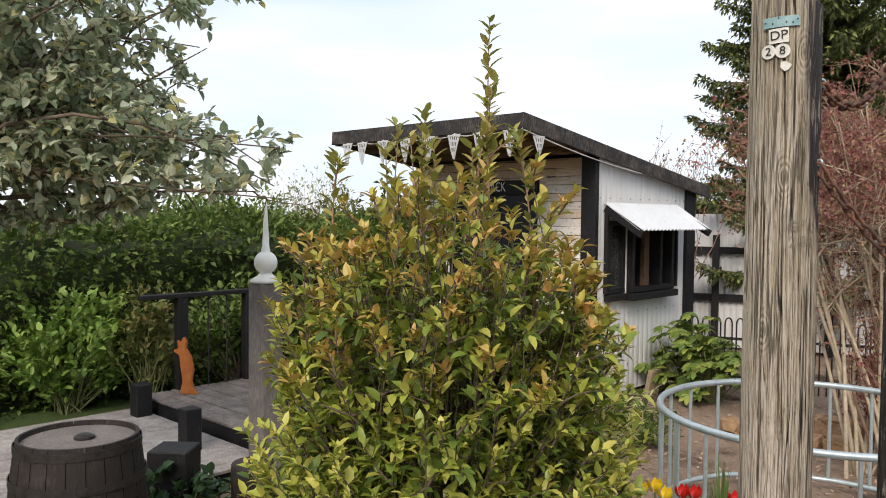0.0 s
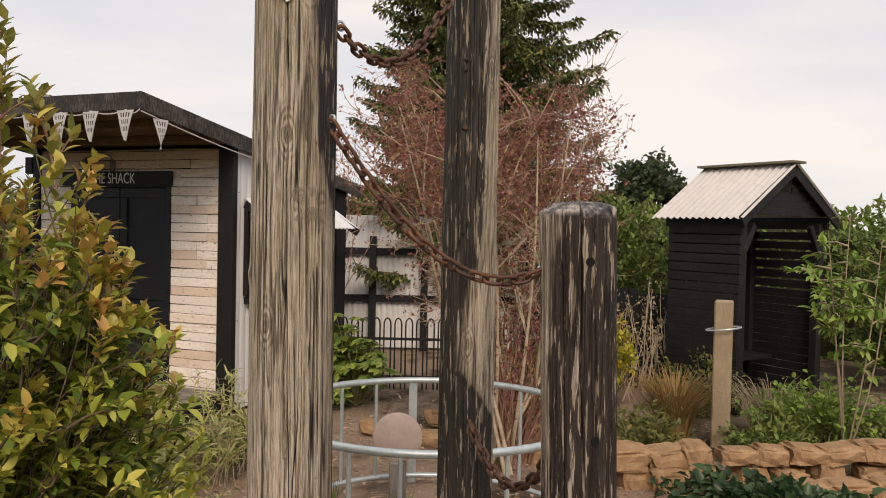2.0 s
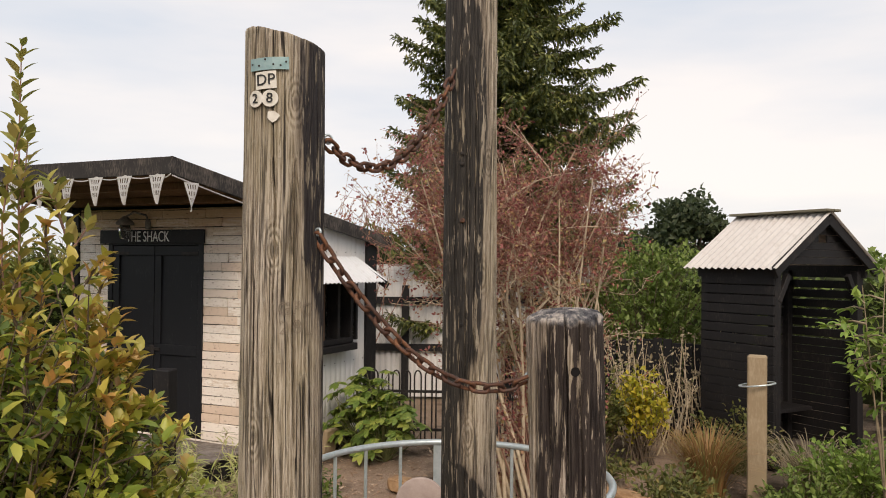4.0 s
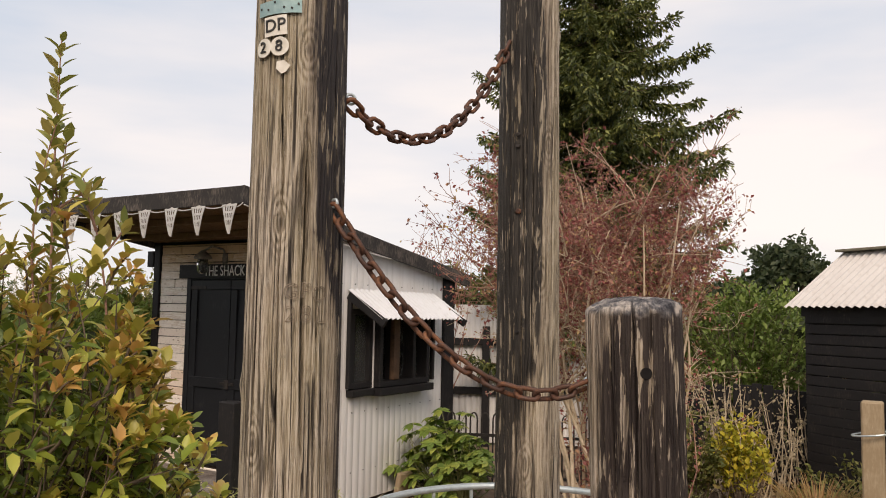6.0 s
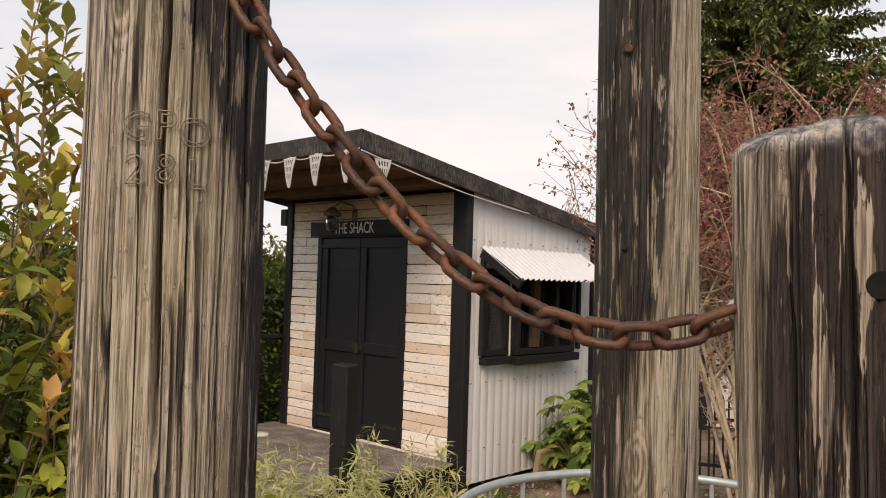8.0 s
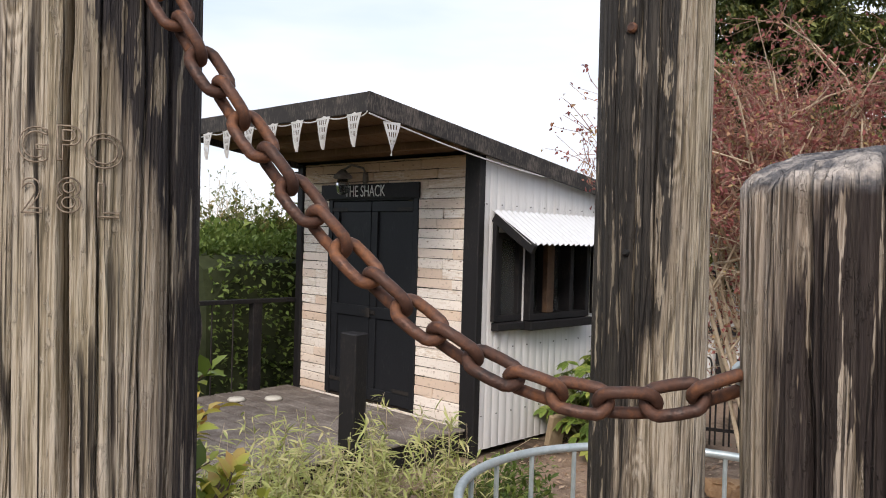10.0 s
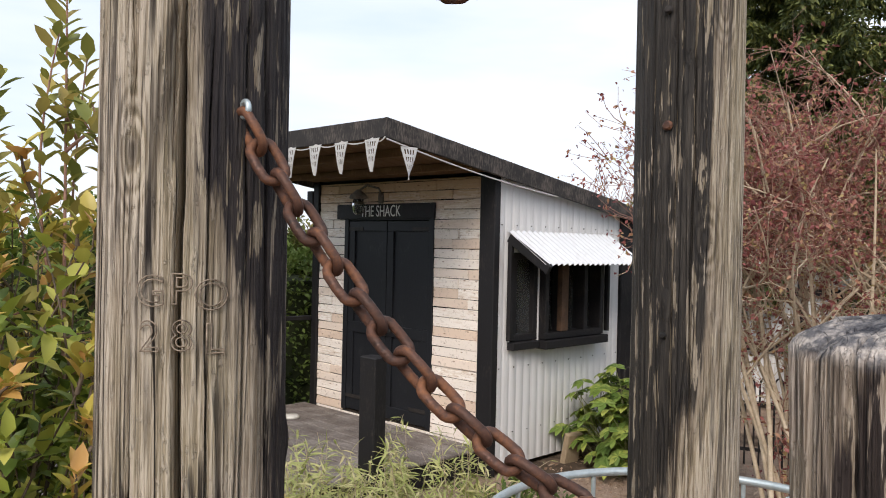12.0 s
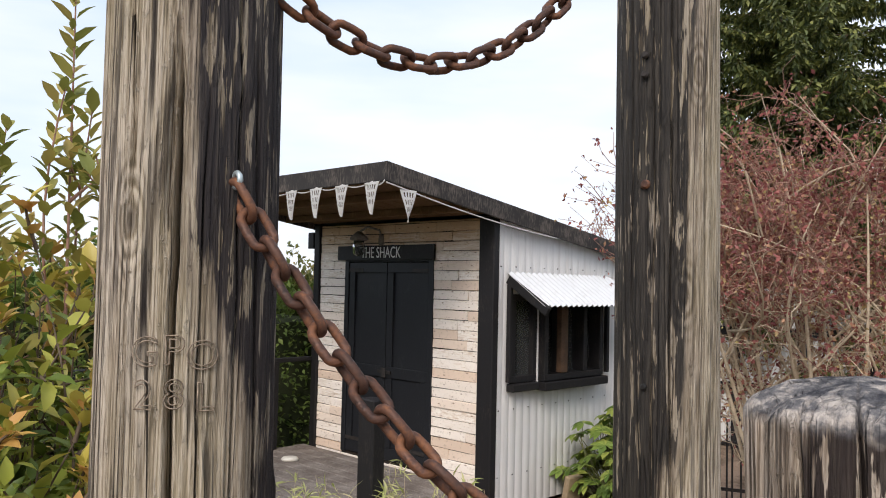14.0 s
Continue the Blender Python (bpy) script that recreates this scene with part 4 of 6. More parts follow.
# ---- deck ----
def build_deck():
    d = thing("deck", (-5.8, 5.0, -0.34), "weathered grey timber deck in front of the shack", "deck")
    bm = bmesh.new()
    box(bm, -6.95, -4.50, 3.34, 3.40, -0.30, -0.125, 0.004)
    box(bm, -4.56, -4.50, 3.40, 6.82, -0.30, -0.125, 0.004)
    box(bm, -6.95, -6.89, 3.40, 6.82, -0.30, -0.125, 0.004)
    box(bm, -6.0, -5.9, 3.4, 6.8, -0.34, -0.125)
    part("deck_frame", bm, M_BLACK, d)
    rnd = random.Random(2)
    y = 3.32
    while y < 6.70:
        b = one_box(-6.96, -4.47, y, y + 0.130, -0.124 + rnd.uniform(-0.002, 0.002), -0.10 + rnd.uniform(-0.003, 0.003), 0.006)
        part("deck_board", b, M_DECK, d)
        y += 0.144
    # lower step deck in front
    s = thing("step_deck", (-5.6, 2.4, -0.34), "lower weathered timber platform stepping down from the deck", "deck")
    x = -7.0
    while x < -4.9:
        b = one_box(x, x + 0.138, 1.35, 3.30, -0.245, -0.22 + rnd.uniform(-0.002, 0.002), 0.003)
        part("deck_board", b, M_STEP, s)
        x += 0.144
    bm = bmesh.new()
    box(bm, -7.0, -4.9, 1.36, 1.42, -0.36, -0.25)
    box(bm, -4.94, -4.88, 1.42, 3.29, -0.36, -0.25)
    box(bm, -7.0, -4.94, 3.2, 3.28, -0.36, -0.25)
    part("deck_frame", bm, M_BLACK, s)
    # railing along the far edge
    r = thing("deck_railing", (-6.92, 5.0, -0.10), "black timber railing with wire along the deck edge", "railing")
    bm = bmesh.new()
    beam(bm, (-6.92, 3.30, 0.785), (-6.92, 6.78, 0.785), 0.09, 0.04)
    part("top_rail", bm, M_BLACK, r)
    for y in (3.70, 4.42, 5.3, 6.33):
        part("rail_post", one_box(-6.965, -6.875, y - 0.05, y + 0.05, -0.10, 0.765, 0.005), M_BLACK, r)
    for y in (3.98, 4.18, 4.7, 4.95, 5.6, 5.85, 6.08):
        bm = bmesh.new()
        tube(bm, [(-6.92, y, -0.10), (-6.92, y, 0.765)], 0.008, 6)
        part("baluster", bm, M_IRON, r)


build_deck()


def square_post(name, x, y, z0, z1, w, material, label, category="post", group="", turn=0.0):
    bm = one_box(-w / 2, w / 2, -w / 2, w / 2, z0, z1, 0.008)
    for v in bm.verts:
        if v.co.z > z1 - 0.02:
            v.co.z += 0.008 * noise.noise((v.co.x * 9 + x, v.co.y * 9, y))
    bmesh.ops.transform(bm, matrix=pose(x, y, 0, 0, 0, turn), verts=bm.verts)
    return tagged(part(name, bm, material, None, label), "", category, group)


# stub posts round the decks
square_post("stub_post", -4.10, 5.25, -0.34, 0.83, 0.13, M_BLACK, "short black stained square post by the deck", turn=12)
square_post("stub_post", -6.70, 3.20, -0.34, 0.06, 0.14, M_BLACK, "short dark stub post at the deck edge", group="stub posts")
square_post("stub_post", -5.45, 2.98, -0.34, 0.10, 0.13, M_BLACK, "short dark stub post at the deck edge", group="stub posts")
square_post("stub_post", -4.62, 2.42, -0.36, 0.09, 0.25, M_BLACK, "thick dark stub post beside the barrel", group="stub posts", turn=40)
square_post("stub_post", -3.92, 2.90, -0.36, 0.03, 0.22, M_BLACK, "thick dark stub post under the shrub", group="stub posts", turn=30)


def round_stub(x, y, z1, r):
    bm = bmesh.new()
    lathe(bm, (x, y, 0), ((r, -0.36), (r * 1.02, z1 - 0.05), (r, z1 - 0.01), (r * 0.9, z1), (r * 0.3, z1 + 0.002)), 20)
    return tagged(part("log_stub", bm, M_BARREL, None, "round dark log stub standing in the bed", True), "", "post")


round_stub(-4.27, 2.76, 0.0, 0.13)


def finial_post():
    x, y = -4.56, 3.05
    g = thing("finial_post", (x, y, -0.34), "grey square timber post with white ball and spike finial", "post")
    part("post", one_box(x - 0.085, x + 0.085, y - 0.085, y + 0.085, -0.34, 1.09, 0.012), M_GREYPOST, g)
    bm = bmesh.new()
    prof = [(0.10, 1.09), (0.105, 1.105), (0.075, 1.125), (0.05, 1.14), (0.04, 1.155)]
    prof += [(0.078 * math.sin(a), 1.225 - 0.078 * math.cos(a)) for a in [0.55 + 2.2 * k / 12 for k in range(13)]]
    prof += [(0.03, 1.312), (0.024, 1.33), (0.018, 1.45), (0.008, 1.62), (0.003, 1.66)]
    lathe(bm, (x, y, 0), prof, 24)
    part("finial", bm, M_WHITEPAINT, g, "white painted ball and spike", True)


finial_post()


def barrel():
    x, y, z = -4.05, 1.61, -0.36
    g = thing("barrel", (x, y, z), "dark wooden barrel with iron hoops and closed lid", "barrel")
    prof = [(0.285, 0.0), (0.305, 0.12), (0.32, 0.30), (0.325, 0.42), (0.318, 0.55), (0.30, 0.70), (0.285, 0.80), (0.27, 0.80), (0.268, 0.775)]
    n = 22
    for k in range(n):
        bm = bmesh.new()
        a0, a1 = 2 * math.pi * k / n + 0.006, 2 * math.pi * (k + 1) / n - 0.006
        cols = []
        for r, h in prof:
            cols.append([bm.verts.new((x + r * math.cos(a), y + r * math.sin(a), z + h)) for a in (a0, (a0 + a1) / 2, a1)])
        for p, q in zip(cols, cols[1:]):
            for i in range(2):
                bm.faces.new((p[i], p[i + 1], q[i + 1], q[i]))
        part("stave", bm, M_BARREL, g)
    for h, r in ((0.05, 0.297), (0.22, 0.317), (0.60, 0.316), (0.76, 0.294)):
        bm = bmesh.new()
        ring = [[bm.verts.new((x + (r + e) * math.cos(a), y + (r + e) * math.sin(a), z + h + dz)) for a in [2 * math.pi * k / 44 for k in range(44)]] for e, dz in ((0, -0.02), (0.004, -0.02), (0.004, 0.02), (0, 0.02))]
        for p, q in zip(ring, ring[1:] + ring[:1]):
            for k in range(44):
                bm.faces.new((p[k], p[(k + 1) % 44], q[(k + 1) % 44], q[k]))
        part("hoop", bm, M_IRON, g)
    bm = bmesh.new()
    lathe(bm, (x, y, z), ((0.268, 0.755), (0.268, 0.775), (0.2, 0.777)), 36)
    part("lid", bm, M_GREYPOST, g, "grey weathered lid")
    bm = bmesh.new()
    lathe(bm, (x + 0.02, y + 0.02, z), ((0.05, 0.777), (0.05, 0.79), (0.03, 0.80)), 16)
    part("bung", bm, M_IRON, g)


barrel()


def animal_figure():
    """A cut-out rusted metal animal standing upright on the deck."""
    out = [(0, 0), (0.16, 0), (0.12, 0.04), (0.10, 0.12), (0.12, 0.22), (0.10, 0.34), (0.05, 0.42), (0.06, 0.48), (0.03, 0.53), (0.0, 0.47), (-0.03, 0.50), (-0.02, 0.42), (-0.07, 0.40), (-0.01, 0.36), (0.0, 0.25), (0.02, 0.12), (0.0, 0.04)]
    bm = bmesh.new()
    f = bm.faces.new([bm.verts.new((x, 0, z)) for x, z in out])
    r = bmesh.ops.extrude_face_region(bm, geom=[f])
    bmesh.ops.translate(bm, verts=[v for v in r["geom"] if isinstance(v, bmesh.types.BMVert)], vec=(0, 0.05, 0))
    bmesh.ops.bevel(bm, geom=bm.edges[:], offset=0.008, segments=2, affect='EDGES')
    bmesh.ops.transform(bm, matrix=pose(-6.72, 3.58, -0.10, 0, 0, 45), verts=bm.verts)
    tagged(part("garden_figure", bm, M_FOX, None, "rusty orange metal animal figure standing on the deck"), "", "ornament")


animal_figure()
for x, y in ((-6.57, 5.92), (-6.40, 6.21), (-6.62, 4.55)):
    bm = bmesh.new()
    lathe(bm, (x, y, -0.10), ((0.075, 0.0), (0.085, 0.012), (0.07, 0.03), (0.02, 0.034)), 14)
    for v in bm.verts:
        v.co += Vector((0.01 * noise.noise(v.co * 20), 0.01 * noise.noise(v.co * 24), 0))
    tagged(part("flat_stone", bm, M_PLATE, None, "pale flat stone lying on the deck", True), "", "stone", "stones on the deck")


# ---- bunting along the eaves ----
def bunting():
    b = thing("bunting", (ROOF_X1, ROOF_Y0, 2.3), "white lace pennant bunting strung along the eaves", "bunting")
    xs = [-4.44, -4.79, -5.11, -5.44, -5.77, -6.1, -6.42, -6.66]
    y = ROOF_Y0 - 0.024
    pts = []
    knots = [ROOF_X1 + 0.014] + xs + [ROOF_X0]
    for a, c in zip(knots, knots[1:]):
        for k in range(6):
            u = k / 6
            pts.append((a + (c - a) * u, y, 2.318 - 0.03 * 4 * u * (1 - u)))
    bm = bmesh.new()
    tube(bm, pts, 0.005, 5)
    part("cord", bm, M_LACE, b)
    pts = [(ROOF_X1 + 0.016, ROOF_Y0 - 0.01 + 2.0 * k / 24, roof_z(ROOF_Y0 + 2.0 * k / 24) - 0.148 - 0.03 * math.sin(math.pi * k / 24)) for k in range(25)]
    bm = bmesh.new()
    tube(bm, pts, 0.006, 5)
    part("cord", bm, M_LACE, b)

    def pennant(cx, cy, cz, along, w=0.185, h=0.235, sway=0.0):
        """A lace triangle: a woven border with open slots inside."""
        bm = bmesh.new()
        u = Vector(along).normalized()
        o = Vector((cx, cy, cz))
        nrm = u.cross(Vector((0, 0, 1)))

        def at(s, q):
            return o + u * (s * w / 2 * (1 - q)) - Vector((0, 0, h * q)) + nrm * (0.012 * math.sin(q * 3 + s) + sway * q) + u * (sway * q)
        cols, rws = 11, 13
        grid = [[bm.verts.new(at(-1 + 2 * i / cols, 0.985 * j / rws)) for i in range(cols + 1)] for j in range(rws + 1)]
        for j in range(rws):
            for i in range(cols):
                if not (1 < i < cols - 1 and 0 < j < rws - 3 and i % 2 == 0 and j % 3):
                    bm.faces.new((grid[j][i], grid[j][i + 1], grid[j + 1][i + 1], grid[j + 1][i]))
        bmesh.ops.delete(bm, geom=[v for v in bm.verts if not v.link_faces], context='VERTS')
        bmesh.ops.solidify(bm, geom=bm.faces[:], thickness=0.003)
        part("pennant", bm, M_LACE, b)
    rnd = random.Random(4)
    for x in xs:
        pennant(x, y - 0.004, 2.312, (1, 0, 0), sway=rnd.uniform(-0.02, 0.02))
    pennant(ROOF_X1 + 0.018, 5.71, roof_z(5.71) - 0.156, (0, 1, 0), 0.15, 0.24)


bunting()


# ---- the open black shelter ----
def shelter():
    o = Vector((-0.06, 8.99, -0.33))
    fw = Vector((0.579, 0.815, 0)).normalized()     # along the open gable front
    bk = Vector((-0.815, 0.579, 0)).normalized()    # back along the side
    w, dpt, eave, ridge = 1.42, 0.95, 1.63, 2.15
    m = Matrix((fw, bk, Vector((0, 0, 1)))).transposed().to_4x4()
    m.translation = (o.x, o.y, 0)
    s = thing("shelter", o + fw * w / 2 + bk * dpt / 2, "small black slatted garden shelter with corrugated pitched roof", "shelter")

    def sp(name, bm, material, parent=None, label="", smooth=False):
        bmesh.ops.transform(bm, matrix=m, verts=bm.verts)
        return part(name, bm, material, parent or s, label, smooth)
    z0 = -0.33
    for x, y in ((0.03, 0.03), (w - 0.09, 0.03), (0.03, dpt - 0.09), (w - 0.09, dpt - 0.09)):
        sp("corner_post", one_box(x, x + 0.09, y, y + 0.09, z0, eave - 0.03, 0.005), M_BLACK)
    for wall, n in (("near", 0), ("far", 1), ("back", 2)):
        z = z0 + 0.04
        while z < eave - 0.11:
            if wall == "near":
                b = one_box(0.005, 0.025, 0.03, dpt - 0.03, z, z + 0.085, 0.003)
            elif wall == "far":
                b = one_box(w - 0.025, w - 0.005, 0.03, dpt - 0.03, z, z + 0.085, 0.003)
            else:
                b = one_box(0.03, w - 0.03, dpt - 0.025, dpt - 0.005, z, z + 0.085, 0.003)
            sp("slat", b, M_BLACK)
            z += (0.098 if wall == "near" else 0.106) if z > 0.75 else 0.089
    for x in (0.004, w - 0.034):
        sp("eave_plate", one_box(x, x + 0.03, -0.02, dpt + 0.02, eave - 0.10, eave + 0.03, 0.003), M_BLACK)
    # knee braces and the boarded gable with its small opening
    for x0, x1 in ((0.09, 0.24), (w - 0.09, w - 0.24)):
        bm = bmesh.new()
        beam(bm, (x0, 0.05, 1.30), (x1, 0.05, 1.56), 0.05, 0.06)
        sp("knee_brace", bm, M_BLACK)
    mid = w / 2
    bm = bmesh.new()
    for k in range(8):
        z = eave - 0.04 + k * 0.075
        half = (ridge - z - 0.02) / (ridge - eave) * (w / 2) + 0.02
        if half > 0.05 and k not in (0,):
            if k == 4:
                box(bm, mid - half, mid - 0.07, 0.0, 0.02, z, z + 0.07)
                box(bm, mid + 0.07, mid + half, 0.0, 0.02, z, z + 0.07)
            elif half > 0.1:
                box(bm, mid - half, mid + half, 0.0, 0.02, z, z + 0.072)
    sp("gable_board", bm, M_BLACK)
    for sgn in (-1, 1):
        bm = bmesh.new()
        e = mid + sgn * (mid + 0.10)
        beam(bm, (e, -0.06, eave - 0.02 - 0.02), (mid, -0.06, ridge - 0.02), 0.03, 0.11)
        sp("barge_board", bm, M_BLACK)
        bm = sheet(bmesh.new(), ((mid, -0.10, ridge + 0.05), (mid, dpt + 0.10, ridge + 0.05), (e + sgn * 0.03, dpt + 0.10, eave - 0.01), (e + sgn * 0.03, -0.10, eave - 0.01)), 14, 0.012)
        sp("roof_sheet", bm, M_SHROOF, None, "brownish white corrugated roof sheet")
    bm = bmesh.new()
    for sgn in (-1, 1):
        beam(bm, (mid + sgn * 0.05, -0.12, ridge + 0.055), (mid + sgn * 0.05, dpt + 0.12, ridge + 0.055), 0.13, 0.025)
    sp("ridge_cap", bm, M_RIDGE)
    sp("bench_seat", one_box(0.1, w - 0.1, dpt - 0.4, dpt - 0.05, 0.08, 0.12, 0.004), M_BLACK)


shelter()


# ---- peg with a wire loop ----
def peg():
    x, y = -0.16, 7.85
    p = thing("garden_peg", (x, y, -0.34), "pale sawn timber peg with a wire loop", "post")
    part("post", one_box(x - 0.075, x + 0.075, y - 0.07, y + 0.07, -0.36, 0.90, 0.012), M_PEG, p)
    bm = bmesh.new()
    tube(bm, [(x + 0.14 * math.cos(a), y + 0.12 * math.sin(a), 0.66 + 0.02 * math.cos(a)) for a in [2 * math.pi * k / 18 for k in range(19)]], 0.008, 6, False)
    part("wire_loop", bm, M_GALV, p)


peg()


# ---- white corrugated fence with black rails, and the hooped iron fence ----
def back_fence():
    f = thing("fence", (-4.6, 11.1, -0.34), "white corrugated fence with black posts and rails", "fence")
    a, b = Vector((-7.2, 10.2, 0)), Vector((-2.6, 12.2, 0))
    d = (b - a).normalized()
    nrm = Vector((d.y, -d.x, 0))
    bm = sheet(bmesh.new(), ((a.x, a.y, 1.62), (b.x, b.y, 1.62), (b.x, b.y, -0.30), (a.x, a.y, -0.30)), 60, 0.012)
    part("corrugated_sheet", bm, M_WHITE, f)
    for z in (1.10, 0.42):
        bm = bmesh.new()
        p, q = a + nrm * 0.05, b + nrm * 0.05
        beam(bm, (p.x, p.y, z), (q.x, q.y, z), 0.05, 0.10)
        part("rail", bm, M_BLACK, f)
    k = 0.02
    while k < 4.9:
        p = a + d * k + nrm * 0.10
        bm = bmesh.new()
        box(bm, -0.05, 0.05, -0.05, 0.05, -0.34, 1.32, 0.004, pose(p.x, p.y, 0, 0, 0, math.degrees(math.atan2(d.y, d.x))))
        part("fence_post", bm, M_BLACK, f)
        k += 0.745
    h = thing("iron_fence", (-3.4, 8.7, -0.34), "low black iron fence with hooped tops", "fence")
    a, b = Vector((-4.3, 8.42, 0)), Vector((-2.4, 9.18, 0))
    n = 17
    for i in range(n):
        p, q = a.lerp(b, i / n), a.lerp(b, (i + 0.62) / n)
        c, r = (p + q) / 2, (q - p).length / 2
        u = (q - p).normalized()
        pts = [(p.x, p.y, -0.34), (p.x, p.y, 0.35)] + [tuple(c + u * (-r * math.cos(t)) + Vector((0, 0, 0.38 + 0.07 * math.sin(t)))) for t in [math.pi * k / 8 for k in range(9)]] + [(q.x, q.y, 0.35), (q.x, q.y, -0.34)]
        bm = bmesh.new()
        tube(bm, pts, 0.009, 6)
        part("hoop_bar", bm, M_IRON, h)
    for z in (0.22, -0.20):
        bm = bmesh.new()
        beam(bm, (a.x, a.y, z), (b.x, b.y, z), 0.012, 0.03, 0)
        part("rail", bm, M_IRON, h)


back_fence()


# ---- rough sandstone walling ----
def stone_mesh(seed, sx, sy, sz):
    """A rough rounded block."""
    bm = bmesh.new()
    bmesh.ops.create_icosphere(bm, subdivisions=3, radius=1.0)
    for v in bm.verts:
        q = v.co.copy()
        p = Vector([math.copysign(abs(c) ** 0.42, c) for c in q])
        k = 1 + 0.30 * noise.noise(q * 1.3 + Vector((seed * 7, 0, 0))) + 0.10 * noise.noise(q * 7 + Vector((seed, 0, 3))) + 0.17 * noise.noise(q * 3.5 + Vector((0, seed * 5, 0)))
        v.co = Vector((p.x * sx / 2, p.y * sy / 2, p.z * sz / 2)) * k
    me = bpy.data.meshes.new("stone")
    bm.to_mesh(me)
    bm.free()
    me.materials.append(M_STONE)
    return me


STONES = [stone_mesh(k, sx, sy, sz) for k, (sx, sy, sz) in enumerate(((0.30, 0.24, 0.17), (0.20, 0.20, 0.13), (0.34, 0.26, 0.16), (0.24, 0.20, 0.20), (0.17, 0.18, 0.12), (0.28, 0.22, 0.12), (0.22, 0.24, 0.16)))]


def stone_wall(a, b, courses, label, seed, z0=-0.36):
    rnd = random.Random(seed)
    a, b = Vector((*a, 0)), Vector((*b, 0))
    w = thing("stone_wall", (*((a + b) / 2).xy, z0), label, "wall")
    d = (b - a).normalized()
    for c in range(courses):
        k = rnd.uniform(0, 0.15)
        while k < (b - a).length:
            ob = new("stone", rnd.choice(STONES))
            p = a + d * k + Vector((rnd.uniform(-0.03, 0.03), rnd.uniform(-0.03, 0.03), z0 + 0.07 + c * 0.15))
            ob.parent = w
            ob.location = p - w.location
            ob.rotation_euler = (rnd.uniform(-0.12, 0.12), rnd.uniform(-0.12, 0.12), math.atan2(d.y, d.x) + rnd.uniform(-0.2, 0.2))
            ob.scale = [rnd.uniform(0.85, 1.2) for _ in range(3)]
            k += rnd.uniform(0.26, 0.34)


stone_wall((-1.0, 6.25), (1.5, 7.75), 2, "low rough wall of orange sandstone blocks", 1)
stone_wall((-0.2, 6.35), (1.3, 7.15), 1, "loose row of orange sandstone edging blocks", 2, -0.38)
stone_wall((-3.0, 6.9), (-1.1, 6.6), 1, "row of orange sandstone rocks behind the ring", 3)
stone_wall((-2.5, 7.3), (-1.0, 7.0), 1, "row of orange sandstone rocks behind the ring", 4, -0.3)
bm = bmesh.new()
box(bm, -0.09, 0.09, -0.03, 0.03, 0, 0.30, 0.01, pose(-4.24, 7.66, -0.35, 12, 0, 80))
tagged(part("timber_slab", bm, M_PEG, None, "pale timber offcut leaning on the side wall"), "", "offcut")


# ---- plants ----
def unit(rng, n):
    v = rng.normal(size=(n, 3))
    return v / np.linalg.norm(v, axis=1)[:, None]


def leaf_cloud(name, pos, along, up, length, width, material, parent, fold=0.25, droop=0.18, simple=False, label=""):
    """Many leaves as one mesh. Each: a folded, slightly drooping blade from pos along a direction."""
    along = along / (np.linalg.norm(along, axis=1)[:, None] + 1e-9)
    side = np.cross(along, up)
    side /= np.linalg.norm(side, axis=1)[:, None] + 1e-9
    nrm = np.cross(side, along)
    L, Wd = length[:, None], width[:, None]

    def at(s, a, d):
        return pos + along * (L * s) + side * (Wd * a) + nrm * (Wd * abs(a) * fold * 2 - L * d)
    if simple:
        cols = [at(0, 0, 0), at(0.5, 0.5, droop * 0.3), at(1, 0, droop), at(0.5, -0.5, droop * 0.3)]
        tri = [(0, 1, 2), (0, 2, 3)]
    else:
        cols = [at(0, 0, 0), at(0.33, 0, 0.02), at(0.7, 0, droop * 0.45), at(1, 0, droop), at(0.33, 0.5, 0.02), at(0.7, 0.40, droop * 0.45), at(0.33, -0.5, 0.02), at(0.7, -0.40, droop * 0.45)]
        tri = [(0, 4, 1), (0, 1, 6), (1, 4, 5), (1, 5, 2), (1, 2, 7), (1, 7, 6), (2, 5, 3), (2, 3, 7)]
    k = len(cols)
    v = np.stack(cols, 1).reshape(-1, 3)
    if parent:
        v = v - np.array(here(parent))
    n = len(pos)
    f = (np.array(tri)[None] + (np.arange(n) * k)[:, None, None]).reshape(-1, 3)
    me = bpy.data.meshes.new(name)
    me.vertices.add(len(v))
    me.vertices.foreach_set("co", v.ravel())
    me.loops.add(f.size)
    me.loops.foreach_set("vertex_index", f.ravel().astype(np.int32))
    me.polygons.add(len(f))
    me.polygons.foreach_set("loop_start", np.arange(0, f.size, 3, dtype=np.int32))
    me.update(calc_edges=True)
    me.materials.append(material)
    ob = new(name, me)
    if parent:
        ob.parent = parent
    return tagged(ob, label, kind="stuff")


def twigs_mesh(name, paths, r0, r1, material, parent, seg=5, label=""):
    bm = bmesh.new()
    for pts in paths:
        n = len(pts)
        tube(bm, pts, [r0 + (r1 - r0) * i / (n - 1) for i in range(n)], seg, False)
    ob = part(name, bm, material, parent, label, True)
    return tagged(ob, kind="stuff")


def bend(p, q, rng, wob=0.1, n=6, lift=0.0):
    """A slightly wandering twig from p to q."""
    p, q = np.array(p, float), np.array(q, float)
    d = np.linalg.norm(q - p)
    out = []
    off = rng.normal(size=3) * wob * d
    for i in range(n):
        u = i / (n - 1)
        out.append(p + (q - p) * u + off * math.sin(u * math.pi) + np.array((0, 0, lift * d * math.sin(u * math.pi))))
    return out


